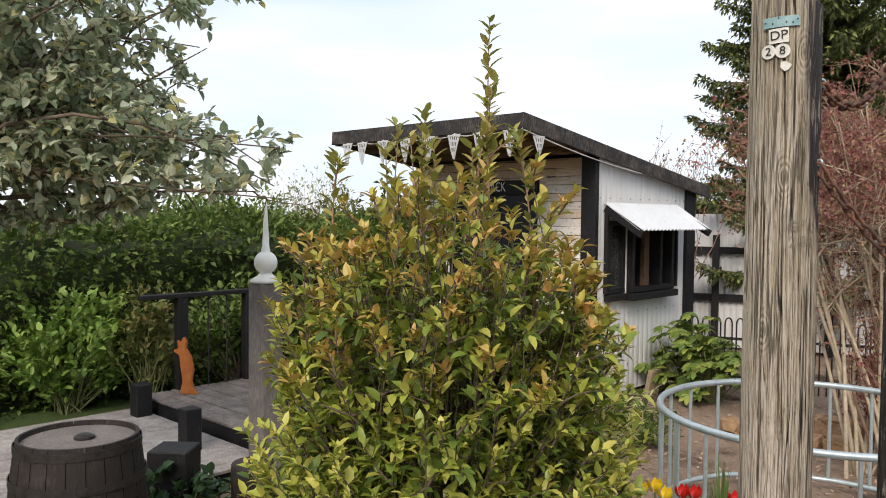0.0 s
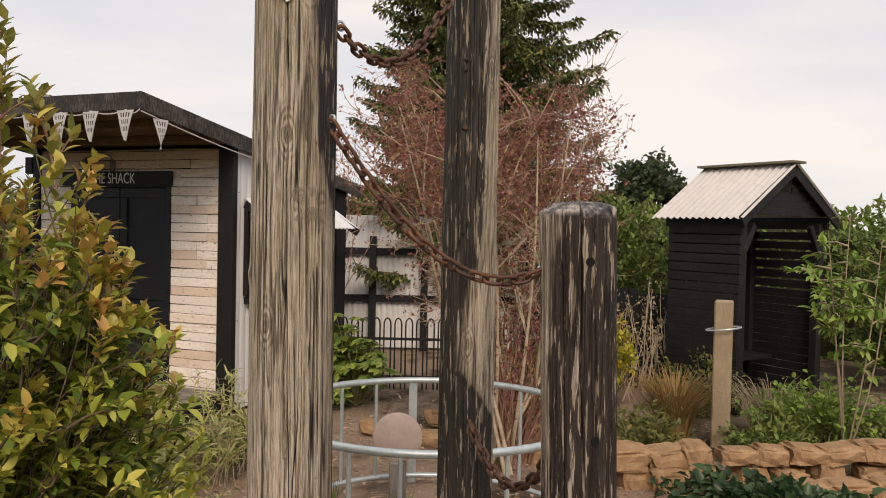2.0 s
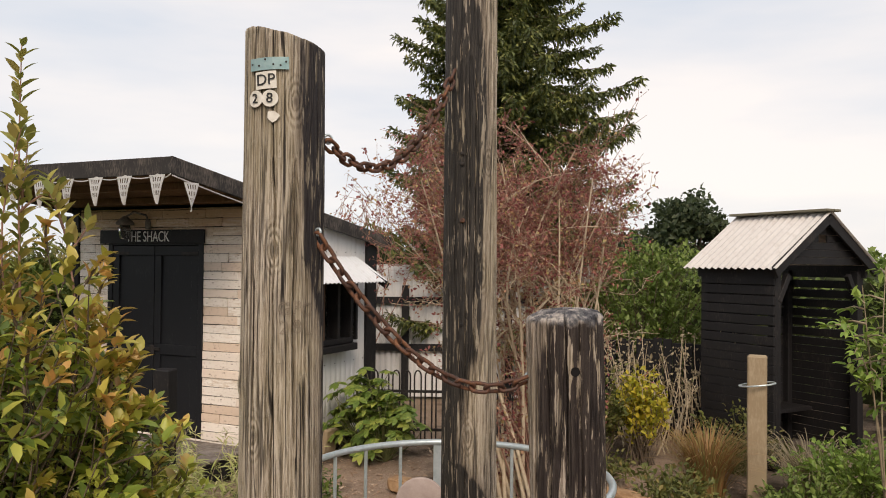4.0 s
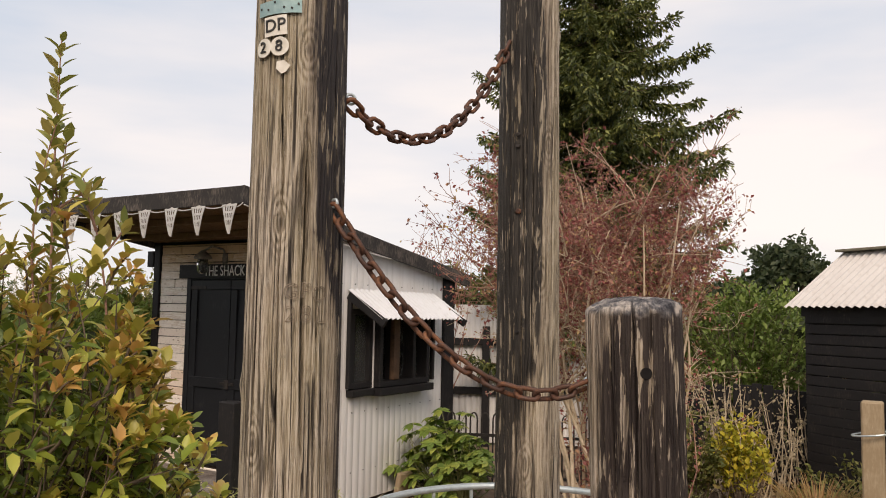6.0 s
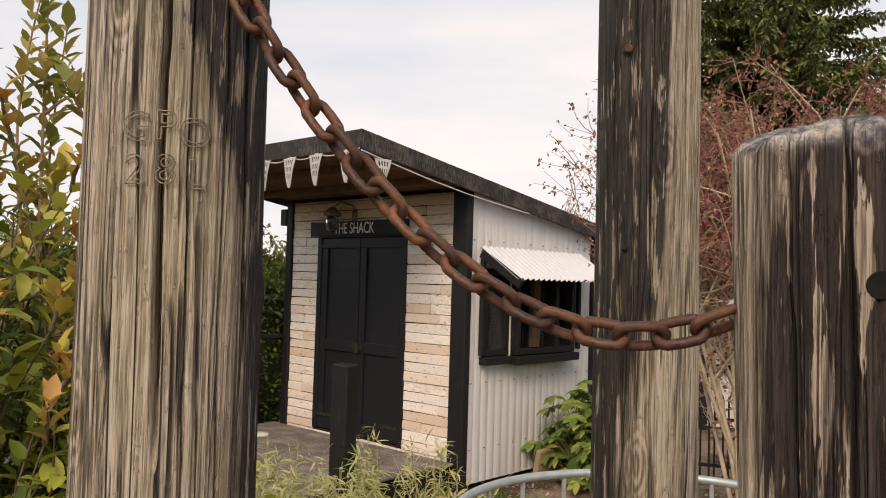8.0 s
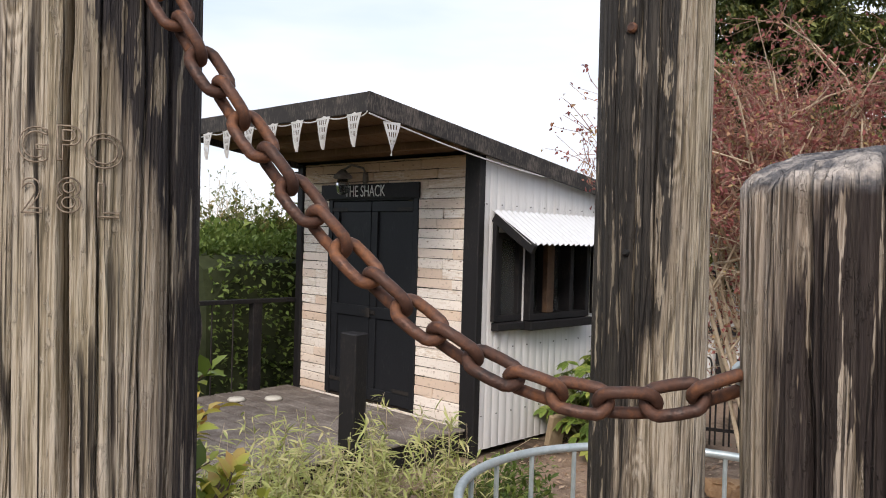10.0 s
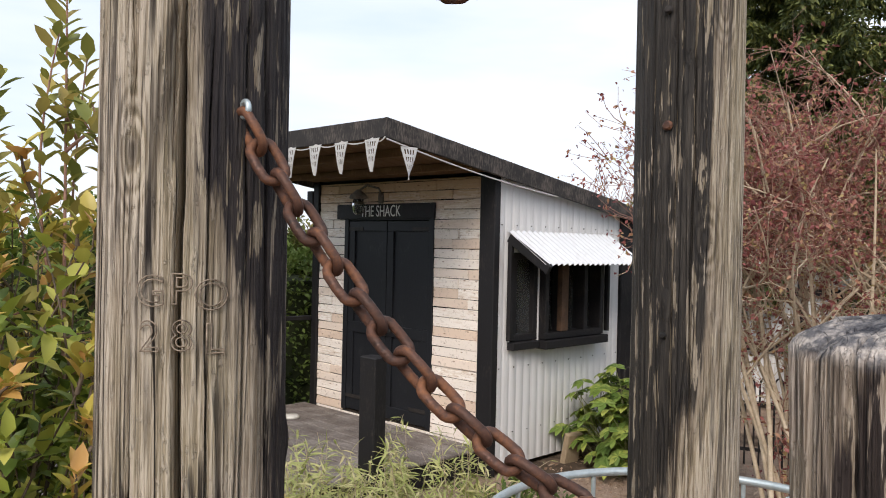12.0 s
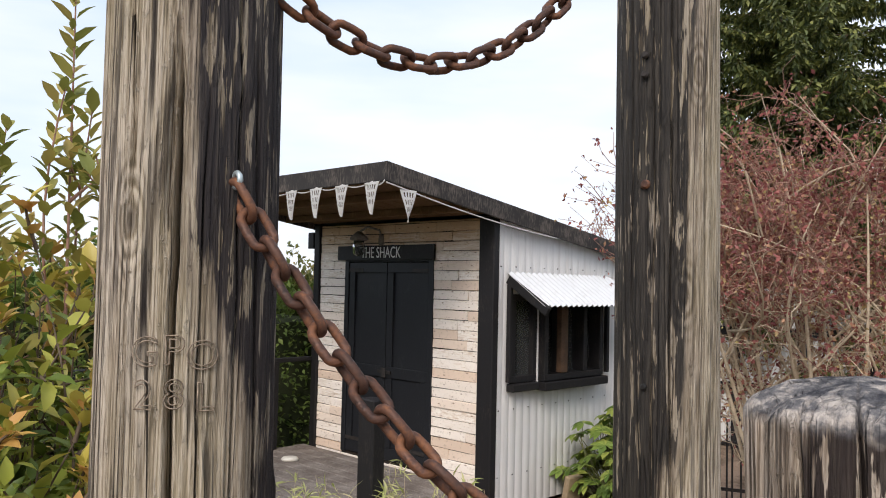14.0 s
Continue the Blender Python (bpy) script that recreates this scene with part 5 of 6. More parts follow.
def shrub(name, base, ends, leaves_per, leaf_len, leaf_w, leaf_material, bark, label, seed, start=0.35, r=(0.008, 0.002), spread=0.6, simple=False, wob=0.08, lift=0.08, category="shrub", tight=0.03, group="", lenvar=0.35):
    """A shrub: stems from the base to given end places, with leaves set along their outer part."""
    rng = np.random.default_rng(seed)
    s = thing(name, base, label, category, group)
    paths = [bend(np.array(base) + rng.normal(size=3) * (0.06, 0.06, 0.0), e, rng, wob, 6, lift) for e in ends]
    twigs_mesh("branchwork", paths, r[0], r[1], bark, s)
    P, A = [], []
    for pts in paths:
        pts = np.array(pts)
        u = start + (1 - start) * np.sort(rng.random(leaves_per)) ** 0.8
        k = np.minimum((u * 5).astype(int), 4)
        fr = (u * 5 - k)[:, None]
        pos = pts[k] * (1 - fr) + pts[k + 1] * fr + rng.normal(size=(leaves_per, 3)) * tight
        t = pts[k + 1] - pts[k]
        t /= np.linalg.norm(t, axis=1)[:, None] + 1e-9
        P.append(pos)
        A.append(t * 0.6 + unit(rng, leaves_per) * spread + np.array((0, 0, 0.1)))
    P, A = np.concatenate(P), np.concatenate(A)
    n = len(P)
    up = unit(rng, n) * 0.6 + np.array((0, 0, 1.0))
    L = leaf_len * rng.uniform(1 - lenvar, 1 + lenvar, n)
    leaf_cloud("leaves", P, A, up, L, L * (leaf_w / leaf_len) * rng.uniform(0.8, 1.2, n), leaf_material, s, simple=simple)
    return s


def blob_points(rng, n, centre, size, rough=0.25, lower=0.0, shell=0.55):
    """Points in an uneven rounded mass, denser towards its outside."""
    d = unit(rng, n)
    d[:, 2] = np.where(d[:, 2] < -lower, -d[:, 2] * lower, d[:, 2])
    rr = shell + (1 - shell) * rng.random(n) ** 0.5
    bumps = np.array([1 + rough * noise.noise((q[0] * 2.1 + centre[0], q[1] * 2.1 + centre[1], q[2] * 2.1)) + 0.5 * rough * noise.noise((q[0] * 5, q[1] * 5, q[2] * 5 + centre[0])) for q in d])
    return np.array(centre) + d * np.array(size) * (rr * bumps)[:, None]


BARK = plain_mat("grey_brown_bark", (0.09, 0.065, 0.045), (0.20, 0.15, 0.11), 25, 0.9)
BARK_RED = plain_mat("reddish_twig_bark", (0.22, 0.11, 0.085), (0.44, 0.27, 0.20), 18, 0.85)
BARK_PALE = plain_mat("pale_twig_bark", (0.40, 0.31, 0.21), (0.66, 0.55, 0.41), 18, 0.85)
BARK_GREY = plain_mat("grey_tan_bark", (0.22, 0.17, 0.11), (0.36, 0.29, 0.20), 18, 0.85)
BARK_GREEN = plain_mat("green_stem", (0.12, 0.14, 0.05), (0.22, 0.22, 0.10), 18, 0.7)
L_MAIN = leaf_mat("olive_shrub_leaf", (0.0, (0.085, 0.14, 0.027)), (0.4, (0.23, 0.30, 0.048)), (0.75, (0.44, 0.47, 0.075)), (1.0, (0.62, 0.57, 0.13)), rough=0.42, light=0.28, spec=0.45)
_tip = Mat("coppery_tip_leaf", 0.42, spec=0.45)
_low = _tip.ramp(_tip.island(), (0.0, (0.24, 0.30, 0.05)), (0.5, (0.46, 0.48, 0.085)), (1.0, (0.68, 0.60, 0.15)))
_top = _tip.ramp(_tip.island(), (0.0, (0.32, 0.30, 0.05)), (0.4, (0.54, 0.43, 0.09)), (0.75, (0.58, 0.36, 0.11)), (1.0, (0.55, 0.25, 0.09)))
_age = _tip.ramp(_tip.math('ADD', _tip.math('MULTIPLY', _tip.axis(2), 0.5), _tip.math('MULTIPLY', _tip.noise(3.0, 3), 0.7)), (0.98, 0.0), (1.4, 0.85))
L_TIP = _tip.leafy(_tip.mix(_age, _low, _top), 0.25).m
L_SPIRE = leaf_mat("young_shoot_leaf", (0.0, (0.17, 0.20, 0.05)), (0.6, (0.36, 0.34, 0.08)), (1.0, (0.55, 0.42, 0.14)))
L_HEDGE = leaf_mat("hedge_leaf", (0.0, (0.06, 0.105, 0.025)), (0.6, (0.14, 0.20, 0.042)), (1.0, (0.27, 0.33, 0.08)))
L_LIGHT = leaf_mat("light_green_leaf", (0.0, (0.15, 0.26, 0.05)), (1.0, (0.33, 0.44, 0.10)))
L_GREEN = leaf_mat("mid_green_leaf", (0.0, (0.09, 0.15, 0.03)), (1.0, (0.24, 0.31, 0.08)))
L_HOLLY = leaf_mat("variegated_leaf", (0.0, (0.15, 0.20, 0.12)), (0.3, (0.32, 0.38, 0.23)), (0.6, (0.56, 0.60, 0.40)), (0.85, (0.74, 0.74, 0.56)), (1.0, (0.70, 0.60, 0.22)), rough=0.32, spec=0.5, light=0.45)
L_SPRUCE = leaf_mat("spruce_needles", (0.0, (0.05, 0.07, 0.024)), (0.6, (0.14, 0.165, 0.05)), (1.0, (0.32, 0.32, 0.09)), light=0.12)
L_RED = leaf_mat("red_brown_leaf", (0.0, (0.20, 0.06, 0.06)), (0.6, (0.40, 0.14, 0.12)), (0.85, (0.50, 0.30, 0.17)), (1.0, (0.48, 0.42, 0.16)))
L_OLIVE = leaf_mat("olive_bramble_leaf", (0.0, (0.09, 0.11, 0.03)), (0.7, (0.20, 0.21, 0.06)), (1.0, (0.30, 0.22, 0.08)))
L_YELLOW = leaf_mat("yellow_leaf", (0.0, (0.30, 0.33, 0.04)), (1.0, (0.66, 0.50, 0.06)))
L_FATSIA = leaf_mat("glossy_palmate_leaf", (0.0, (0.12, 0.20, 0.045)), (0.6, (0.28, 0.38, 0.09)), (1.0, (0.54, 0.57, 0.14)), rough=0.3)
L_BAMBOO = leaf_mat("pale_bamboo_leaf", (0.0, (0.33, 0.37, 0.12)), (0.6, (0.52, 0.53, 0.21)), (1.0, (0.66, 0.58, 0.33)))
L_GRASS = leaf_mat("rusty_grass_blade", (0.0, (0.26, 0.13, 0.05)), (0.6, (0.40, 0.24, 0.10)), (1.0, (0.30, 0.30, 0.10)))
L_BLADE = leaf_mat("green_blade", (0.0, (0.10, 0.16, 0.04)), (1.0, (0.24, 0.32, 0.10)))
L_DARK = leaf_mat("dark_ivy_leaf", (0.0, (0.02, 0.05, 0.02)), (1.0, (0.07, 0.13, 0.05)), rough=0.35)
L_OAK = leaf_mat("far_tree_leaf", (0.0, (0.03, 0.05, 0.025)), (1.0, (0.09, 0.11, 0.05)))
L_PALE = leaf_mat("pale_grey_green_leaf", (0.0, (0.20, 0.24, 0.13)), (1.0, (0.42, 0.44, 0.28)))
L_DEAD = leaf_mat("dead_seed_head", (0.0, (0.30, 0.24, 0.15)), (1.0, (0.50, 0.42, 0.28)))


def shoot_leaves(rng, pts, count, u0, spread, lift, P, A, jitter=0.006):
    """Leaves set in a spiral along a shoot, angled outwards and up, closer together at its tip."""
    pts = np.array(pts)
    m = len(pts) - 1
    spin = rng.uniform(0, 6.28)
    for i in range(count):
        u = (u0 + (1 - u0) * (i / max(1, count - 1)) ** 0.75) * (m - 1e-4)
        k = int(u)
        t = pts[k + 1] - pts[k]
        t = t / (np.linalg.norm(t) + 1e-9)
        sx = np.cross(t, (0.31, 0.27, 0.91))
        sx /= np.linalg.norm(sx) + 1e-9
        sy = np.cross(t, sx)
        a = spin + i * 2.4 + rng.normal() * 0.25
        P.append(pts[k] + (pts[k + 1] - pts[k]) * (u - k) + rng.normal(size=3) * jitter)
        A.append((sx * math.cos(a) + sy * math.sin(a)) * spread + t * 0.6 + np.array((0, 0, lift)))


def main_shrub():
    rng = np.random.default_rng(11)
    c = np.array((-2.23, 2.345))
    s = thing("shrub", (*c, -0.34), "large olive-green leafy shrub with coppery young tips", "shrub")
    ends = []
    for _ in range(640):
        a = rng.uniform(0, 2 * math.pi)
        z = -0.26 + 1.66 * rng.random() ** 0.85
        rad = 0.69 * max(0.05, 1 - (max(0.0, z - 0.3) / 1.38) ** 2.4) ** 0.5 * (rng.uniform(0.86, 1.06) if rng.random() < 0.72 else rng.uniform(0.45, 0.86))
        rad *= 1 + 0.24 * noise.noise((math.cos(a) * 1.8, math.sin(a) * 1.8, z * 2.0))
        ends.append((c[0] + rad * math.cos(a), c[1] + rad * math.sin(a), z))
    for _ in range(46):
        a, rad = rng.uniform(0, 2 * math.pi), rng.uniform(0, 0.5)
        ends.append((c[0] + rad * math.cos(a), c[1] + rad * math.sin(a), rng.uniform(1.36, 1.66)))
    stems, green, green_a, tip, tip_a = [], [], [], [], []
    for e in ends:
        e = np.array(e)
        flat = np.array((*(e[:2] - c), 0.0))
        root = np.array((*c, -0.3)) + flat * 0.30 + (0, 0, max(0.0, (e[2] + 0.2) * 0.45))
        pts = bend(root, e, rng, 0.06, 7, -0.06)
        stems.append(pts)
        shoot_leaves(rng, pts, 13, 0.42, 0.85, 0.10, green, green_a)
        young = e + (flat * 0.10 + unit(rng, 1)[0] * (0.05, 0.05, 0.02) + (0, 0, 0.09)) * (0.5 + 0.6 * rng.random())
        tw = bend(e, young, rng, 0.05, 4)
        stems.append(tw)
        shoot_leaves(rng, tw, 11, 0.05, 0.62, 0.22, tip, tip_a)
        for _ in range(2):
            p = np.array(pts[rng.integers(3, 6)])
            q = p + unit(rng, 1)[0] * (0.11, 0.11, 0.07) + flat * 0.10 + (0, 0, 0.05)
            tw = bend(p, q, rng, 0.05, 4)
            stems.append(tw)
            shoot_leaves(rng, tw, 8, 0.25, 0.75, 0.15, green, green_a)
    twigs_mesh("branchwork", stems, 0.006, 0.0018, BARK, s, 4)
    for name, P, A, size, mat_ in (("leaves", green, green_a, 0.060, L_MAIN), ("tip_leaves", tip, tip_a, 0.052, L_TIP)):
        n = len(P)
        L = size * rng.uniform(0.6, 1.3, n)
        leaf_cloud(name, np.array(P), np.array(A), unit(rng, n) * 0.35 + (0, 0, 1), L, L * rng.uniform(0.42, 0.56, n), mat_, s, fold=0.2, droop=0.22)
    # tall, open leafy shoots that stand above the crown
    tips = [(-2.21, 2.582, 2.365), (-2.49, 2.33, 1.94), (-2.36, 2.27, 1.86), (-2.08, 2.60, 1.90), (-2.27, 2.66, 2.05), (-2.15, 2.55, 2.10), (-2.6, 2.1, 1.8), (-2.4, 2.45, 1.85), (-2.05, 2.3, 1.8), (-2.52, 2.52, 2.02), (-2.6, 2.35, 1.85), (-2.44, 2.44, 1.92)]
    paths, P, A = [], [], []
    for q in tips:
        p = np.array((q[0] + rng.normal() * 0.06, q[1] + rng.normal() * 0.06, 1.15))
        pts = bend(p, q, rng, 0.03, 9)
        paths.append(pts)
        shoot_leaves(rng, pts, int(48 * (q[2] - 1.15)), 0.05, 0.7, 0.15, P, A)
        for k in range(2, 7):
            if rng.random() < 0.4:
                tw = bend(pts[k], np.array(pts[k]) + unit(rng, 1)[0] * (0.12, 0.12, 0.03) + (0, 0, rng.uniform(0.06, 0.16)), rng, 0.05, 4)
                paths.append(tw)
                shoot_leaves(rng, tw, 9, 0.3, 0.7, 0.2, P, A)
    twigs_mesh("shootwork", paths, 0.0055, 0.002, BARK_RED, s, 5)
    n = len(P)
    L = 0.074 * rng.uniform(0.55, 1.2, n)
    leaf_cloud("shoot_leaves", np.array(P), np.array(A), unit(rng, n) * 0.3 + (0, 0, 1), L, L * 0.42, L_SPIRE, s, fold=0.2, droop=0.18)


main_shrub()


def hedge(name, a, b, half, z0, z1, n, leaf, material, label, seed, bump=0.18, simple=True):
    """A clipped hedge: a leafy skin over an uneven core, coloured dark for the shade inside."""
    rng = np.random.default_rng(seed)
    a, b = np.array(a, float), np.array(b, float)
    d = b - a
    ln = np.linalg.norm(d)
    d /= ln
    nr = np.array((-d[1], d[0]))
    h = thing(name, (*((a + b) / 2), z0), label, "hedge")

    def bulge(u, v):
        return bump * noise.noise((u * 0.9 + seed, v * 1.3, seed)) + 0.5 * bump * noise.noise((u * 2.6, v * 3, seed + 5))
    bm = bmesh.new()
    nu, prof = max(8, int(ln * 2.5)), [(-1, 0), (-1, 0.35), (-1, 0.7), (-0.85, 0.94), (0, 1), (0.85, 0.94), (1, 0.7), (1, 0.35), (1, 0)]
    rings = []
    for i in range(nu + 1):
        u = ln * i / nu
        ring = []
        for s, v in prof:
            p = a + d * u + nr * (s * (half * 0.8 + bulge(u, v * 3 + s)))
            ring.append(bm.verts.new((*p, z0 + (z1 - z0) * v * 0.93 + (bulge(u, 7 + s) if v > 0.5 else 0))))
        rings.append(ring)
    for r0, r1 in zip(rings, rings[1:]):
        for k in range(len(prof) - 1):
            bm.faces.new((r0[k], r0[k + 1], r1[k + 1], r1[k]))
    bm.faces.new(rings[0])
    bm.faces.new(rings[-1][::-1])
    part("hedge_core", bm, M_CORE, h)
    u = rng.random(n) * ln
    top = rng.random(n) < 0.3
    s = np.where(top, rng.uniform(-1, 1, n), np.where(rng.random(n) < 0.5, -1, 1))
    v = np.where(top, 1.0, rng.random(n))
    bl = np.array([bulge(p, q * 3 + w) for p, q, w in zip(u, v, s)])
    bt = np.array([bulge(p, 7 + w) for p, w in zip(u, s)])
    jit = rng.normal(size=n) * 0.06
    xy = a + d * u[:, None] + nr * (s * (half + bl + jit))[:, None]
    z = z0 + (z1 - z0) * v + np.where(v > 0.5, bt, 0) + rng.normal(size=n) * 0.05
    P = np.column_stack((xy, z))
    out = np.column_stack((nr * s[:, None], np.where(top, 1.2, 0.15)))
    A = out + unit(rng, n) * 0.9
    L = leaf * rng.uniform(0.7, 1.3, n)
    leaf_cloud("leaves", P, A, unit(rng, n) * 0.7 + (0, 0, 1), L, L * 0.55, material, h, simple=simple)
    return h


# solid hedge core: the shade between the leaves is put into its dark colour
M_CORE = plain_mat("hedge_inner_shade", (0.022, 0.03, 0.012), (0.05, 0.06, 0.025), 9, 0.95)
hedge("hedge", (-9.0, -5.5), (-8.5, 9.5), 0.75, -0.4, 1.40, 52000, 0.085, L_HEDGE, "long clipped dark green hedge behind the deck", 1, 0.26)
hedge("hedge", (-7.55, 6.0), (-7.4, 10.2), 0.35, -0.4, 1.35, 9000, 0.07, L_GREEN, "leafy green hedge beside the shack", 2)
hedge("hedge", (-12.5, 13.6), (-5.2, 16.0), 0.9, -0.4, 2.1, 9000, 0.12, L_OLIVE, "far olive-green hedgerow behind the fence", 3, 0.35)
hedge("hedge", (-5.2, 16.0), (9.5, 12.6), 0.9, -0.4, 1.7, 14000, 0.12, L_GREEN, "far green hedgerow closing the garden", 4, 0.35)
hedge("hedge", (9.5, 12.6), (8.5, -6.0), 0.9, -0.4, 2.0, 7000, 0.14, L_HEDGE, "tall green boundary hedge", 5, 0.3)
hedge("hedge", (8.5, -6.0), (-9.2, -5.5), 0.9, -0.4, 2.0, 7000, 0.14, L_HEDGE, "tall green boundary hedge behind the path", 6, 0.3)


def mass(name, centre, size, stems, per, leaf, wid, material, bark, label, seed, base=None, simple=False, rough=0.3, lower=0.2, **k):
    rng = np.random.default_rng(seed)
    base = base or (centre[0], centre[1], ground_z(centre[0], centre[1]) - 0.02)
    return shrub(name, base, blob_points(rng, stems, centre, size, rough, lower), per, leaf, wid, material, bark, label, seed, simple=simple, **k)


# the variegated tree that leans into the garden
def holly_tree():
    rng = np.random.default_rng(21)
    base = np.array((-5.15, 1.0, -0.36))
    t = thing("variegated_tree", base, "grey-green variegated evergreen tree with spreading boughs", "tree")
    along, across = np.array((0.72, 0.69, 0)), np.array((-0.69, 0.72, 0))
    trunk = bend(base, base + (0.1, 0.1, 2.2), rng, 0.04, 7)
    bm = bmesh.new()
    tube(bm, trunk, [0.09, 0.08, 0.075, 0.07, 0.06, 0.05, 0.04], 10)
    boughs = []
    for _ in range(105):
        z = rng.uniform(1.6, 3.2)
        reach = 2.35 if z < 2.02 else (1.55 if z < 2.35 else 1.85)
        tgt = base * (1, 1, 0) + along * (-0.9 + (reach + 0.8) * rng.random() ** 0.55) + across * rng.uniform(-0.5, 0.75) + (0, 0, z)
        pts = bend(base + (0.08, 0.08, rng.uniform(1.9, 2.4)), tgt, rng, 0.10, 7, 0.05)
        tube(bm, pts, [0.018, 0.015, 0.012, 0.009, 0.007, 0.005, 0.003], 6)
        boughs.append(np.array(pts))
    part("trunk", bm, BARK, t, "", True)
    P, A, paths = [], [], []
    for pts in boughs:
        for _ in range(15):
            u = rng.uniform(1.8, 5.99)
            k = int(u)
            s = pts[k] * (1 - u + k) + pts[k + 1] * (u - k)
            e = s + unit(rng, 1)[0] * rng.uniform(0.12, 0.34) * np.array((1, 1, 0.7))
            tw = bend(s, e, rng, 0.1, 5)
            paths.append(tw)
            for _ in range(17):
                w = rng.uniform(0.6, 3.99)
                j = int(w)
                P.append(np.array(tw[j]) * (1 - w + j) + np.array(tw[j + 1]) * (w - j) + rng.normal(size=3) * 0.012)
                A.append((e - s) / np.linalg.norm(e - s) * 0.6 + unit(rng, 1)[0] * 0.8)
    P, A = np.array(P), np.array(A)
    reach = (P - base) @ along
    keep = (P[:, 2] > 1.48) & ((P[:, 2] > 1.66) | (reach < 1.5))
    P, A = P[keep], A[keep]
    twigs_mesh("twigwork", paths, 0.005, 0.002, BARK, t, 4)
    n = len(P)
    L = 0.066 * rng.uniform(0.6, 1.3, n)
    leaf_cloud("leaves", P, A, unit(rng, n) * 0.8 + (0, 0, 1), L, L * 0.56, L_HOLLY, t)


holly_tree()


def spruce(x, y, z0, height, radius, name, label, seed):
    """Tiers of long boughs with raised tips, hung with drooping side shoots."""
    rng = np.random.default_rng(seed)
    t = thing(name, (x, y, z0), label, "tree")
    bm = bmesh.new()
    tube(bm, [(x, y, z0 + height * k / 8) for k in range(9)], [0.17 * (1 - 0.93 * k / 8) for k in range(9)], 10)
    P, A, L = [], [], []
    z = 1.2
    turn = 0.0
    while z < height - 0.12:
        f = min(1.0, (height - z) / (height * 0.42))
        count = 9 if f > 0.4 else 7
        turn += 0.9
        for b in range(count):
            a = turn + 2 * math.pi * b / count + rng.normal() * 0.18
            ln = radius * f ** 0.75 * rng.uniform(0.68, 1.22) + 0.10
            zz = z + rng.normal() * 0.08
            pts = []
            for i in range(9):
                u = i / 8
                pts.append(np.array((x + math.cos(a) * ln * u, y + math.sin(a) * ln * u, z0 + zz + ln * (-0.50 * u + 0.40 * u ** 2.4) + rng.normal() * 0.012)))
            tube(bm, pts, [0.026 * (1 - 0.85 * i / 8) for i in range(9)], 5)
            out = np.array((math.cos(a), math.sin(a), 0))
            sd = np.array((-math.sin(a), math.cos(a), 0))
            u = 0.06
            while u < 1.0:
                k = min(int(u * 8), 7)
                c = pts[k] * (1 - u * 8 + k) + pts[k + 1] * (u * 8 - k)
                tip = (1 - u) ** 0.6
                for sgn in (-1, 1, 0):
                    w = rng.uniform(0.16, 0.42) * (0.25 + 0.75 * tip) * min(ln / 1.4, 1.0)
                    drop = rng.uniform(0.25, 0.9) if sgn else 1.3
                    d = out * 0.5 + sd * sgn * 0.8 + np.array((0, 0, -drop)) * (0.35 + 0.65 * tip)
                    d /= np.linalg.norm(d)
                    m = max(2, int(w / 0.022))
                    for q in range(m):
                        P.append(c + d * w * (q + rng.random()) / m)
                        A.append(d + rng.normal(size=3) * 0.55)
                        L.append(rng.uniform(0.06, 0.115))
                u += 0.045 / max(ln, 0.3)
            for q in range(14):
                P.append(pts[8] - (pts[8] - pts[7]) * rng.random())
                A.append((pts[8] - pts[7]) * 5 + rng.normal(size=3) * 0.5)
                L.append(rng.uniform(0.05, 0.09))
        z += rng.uniform(0.27, 0.38)
    part("trunk", bm, BARK, t, "", True)
    P, A, L = np.array(P), np.array(A), np.array(L)
    n = len(P)
    leaf_cloud("needles", P, A, unit(rng, n) * 0.7 + (0, 0, 1), L, L * 0.42, L_SPRUCE, t, simple=True)


spruce(-4.15, 12.6, -0.35, 8.4, 1.80, "spruce", "tall dark green spruce with drooping boughs", 31)


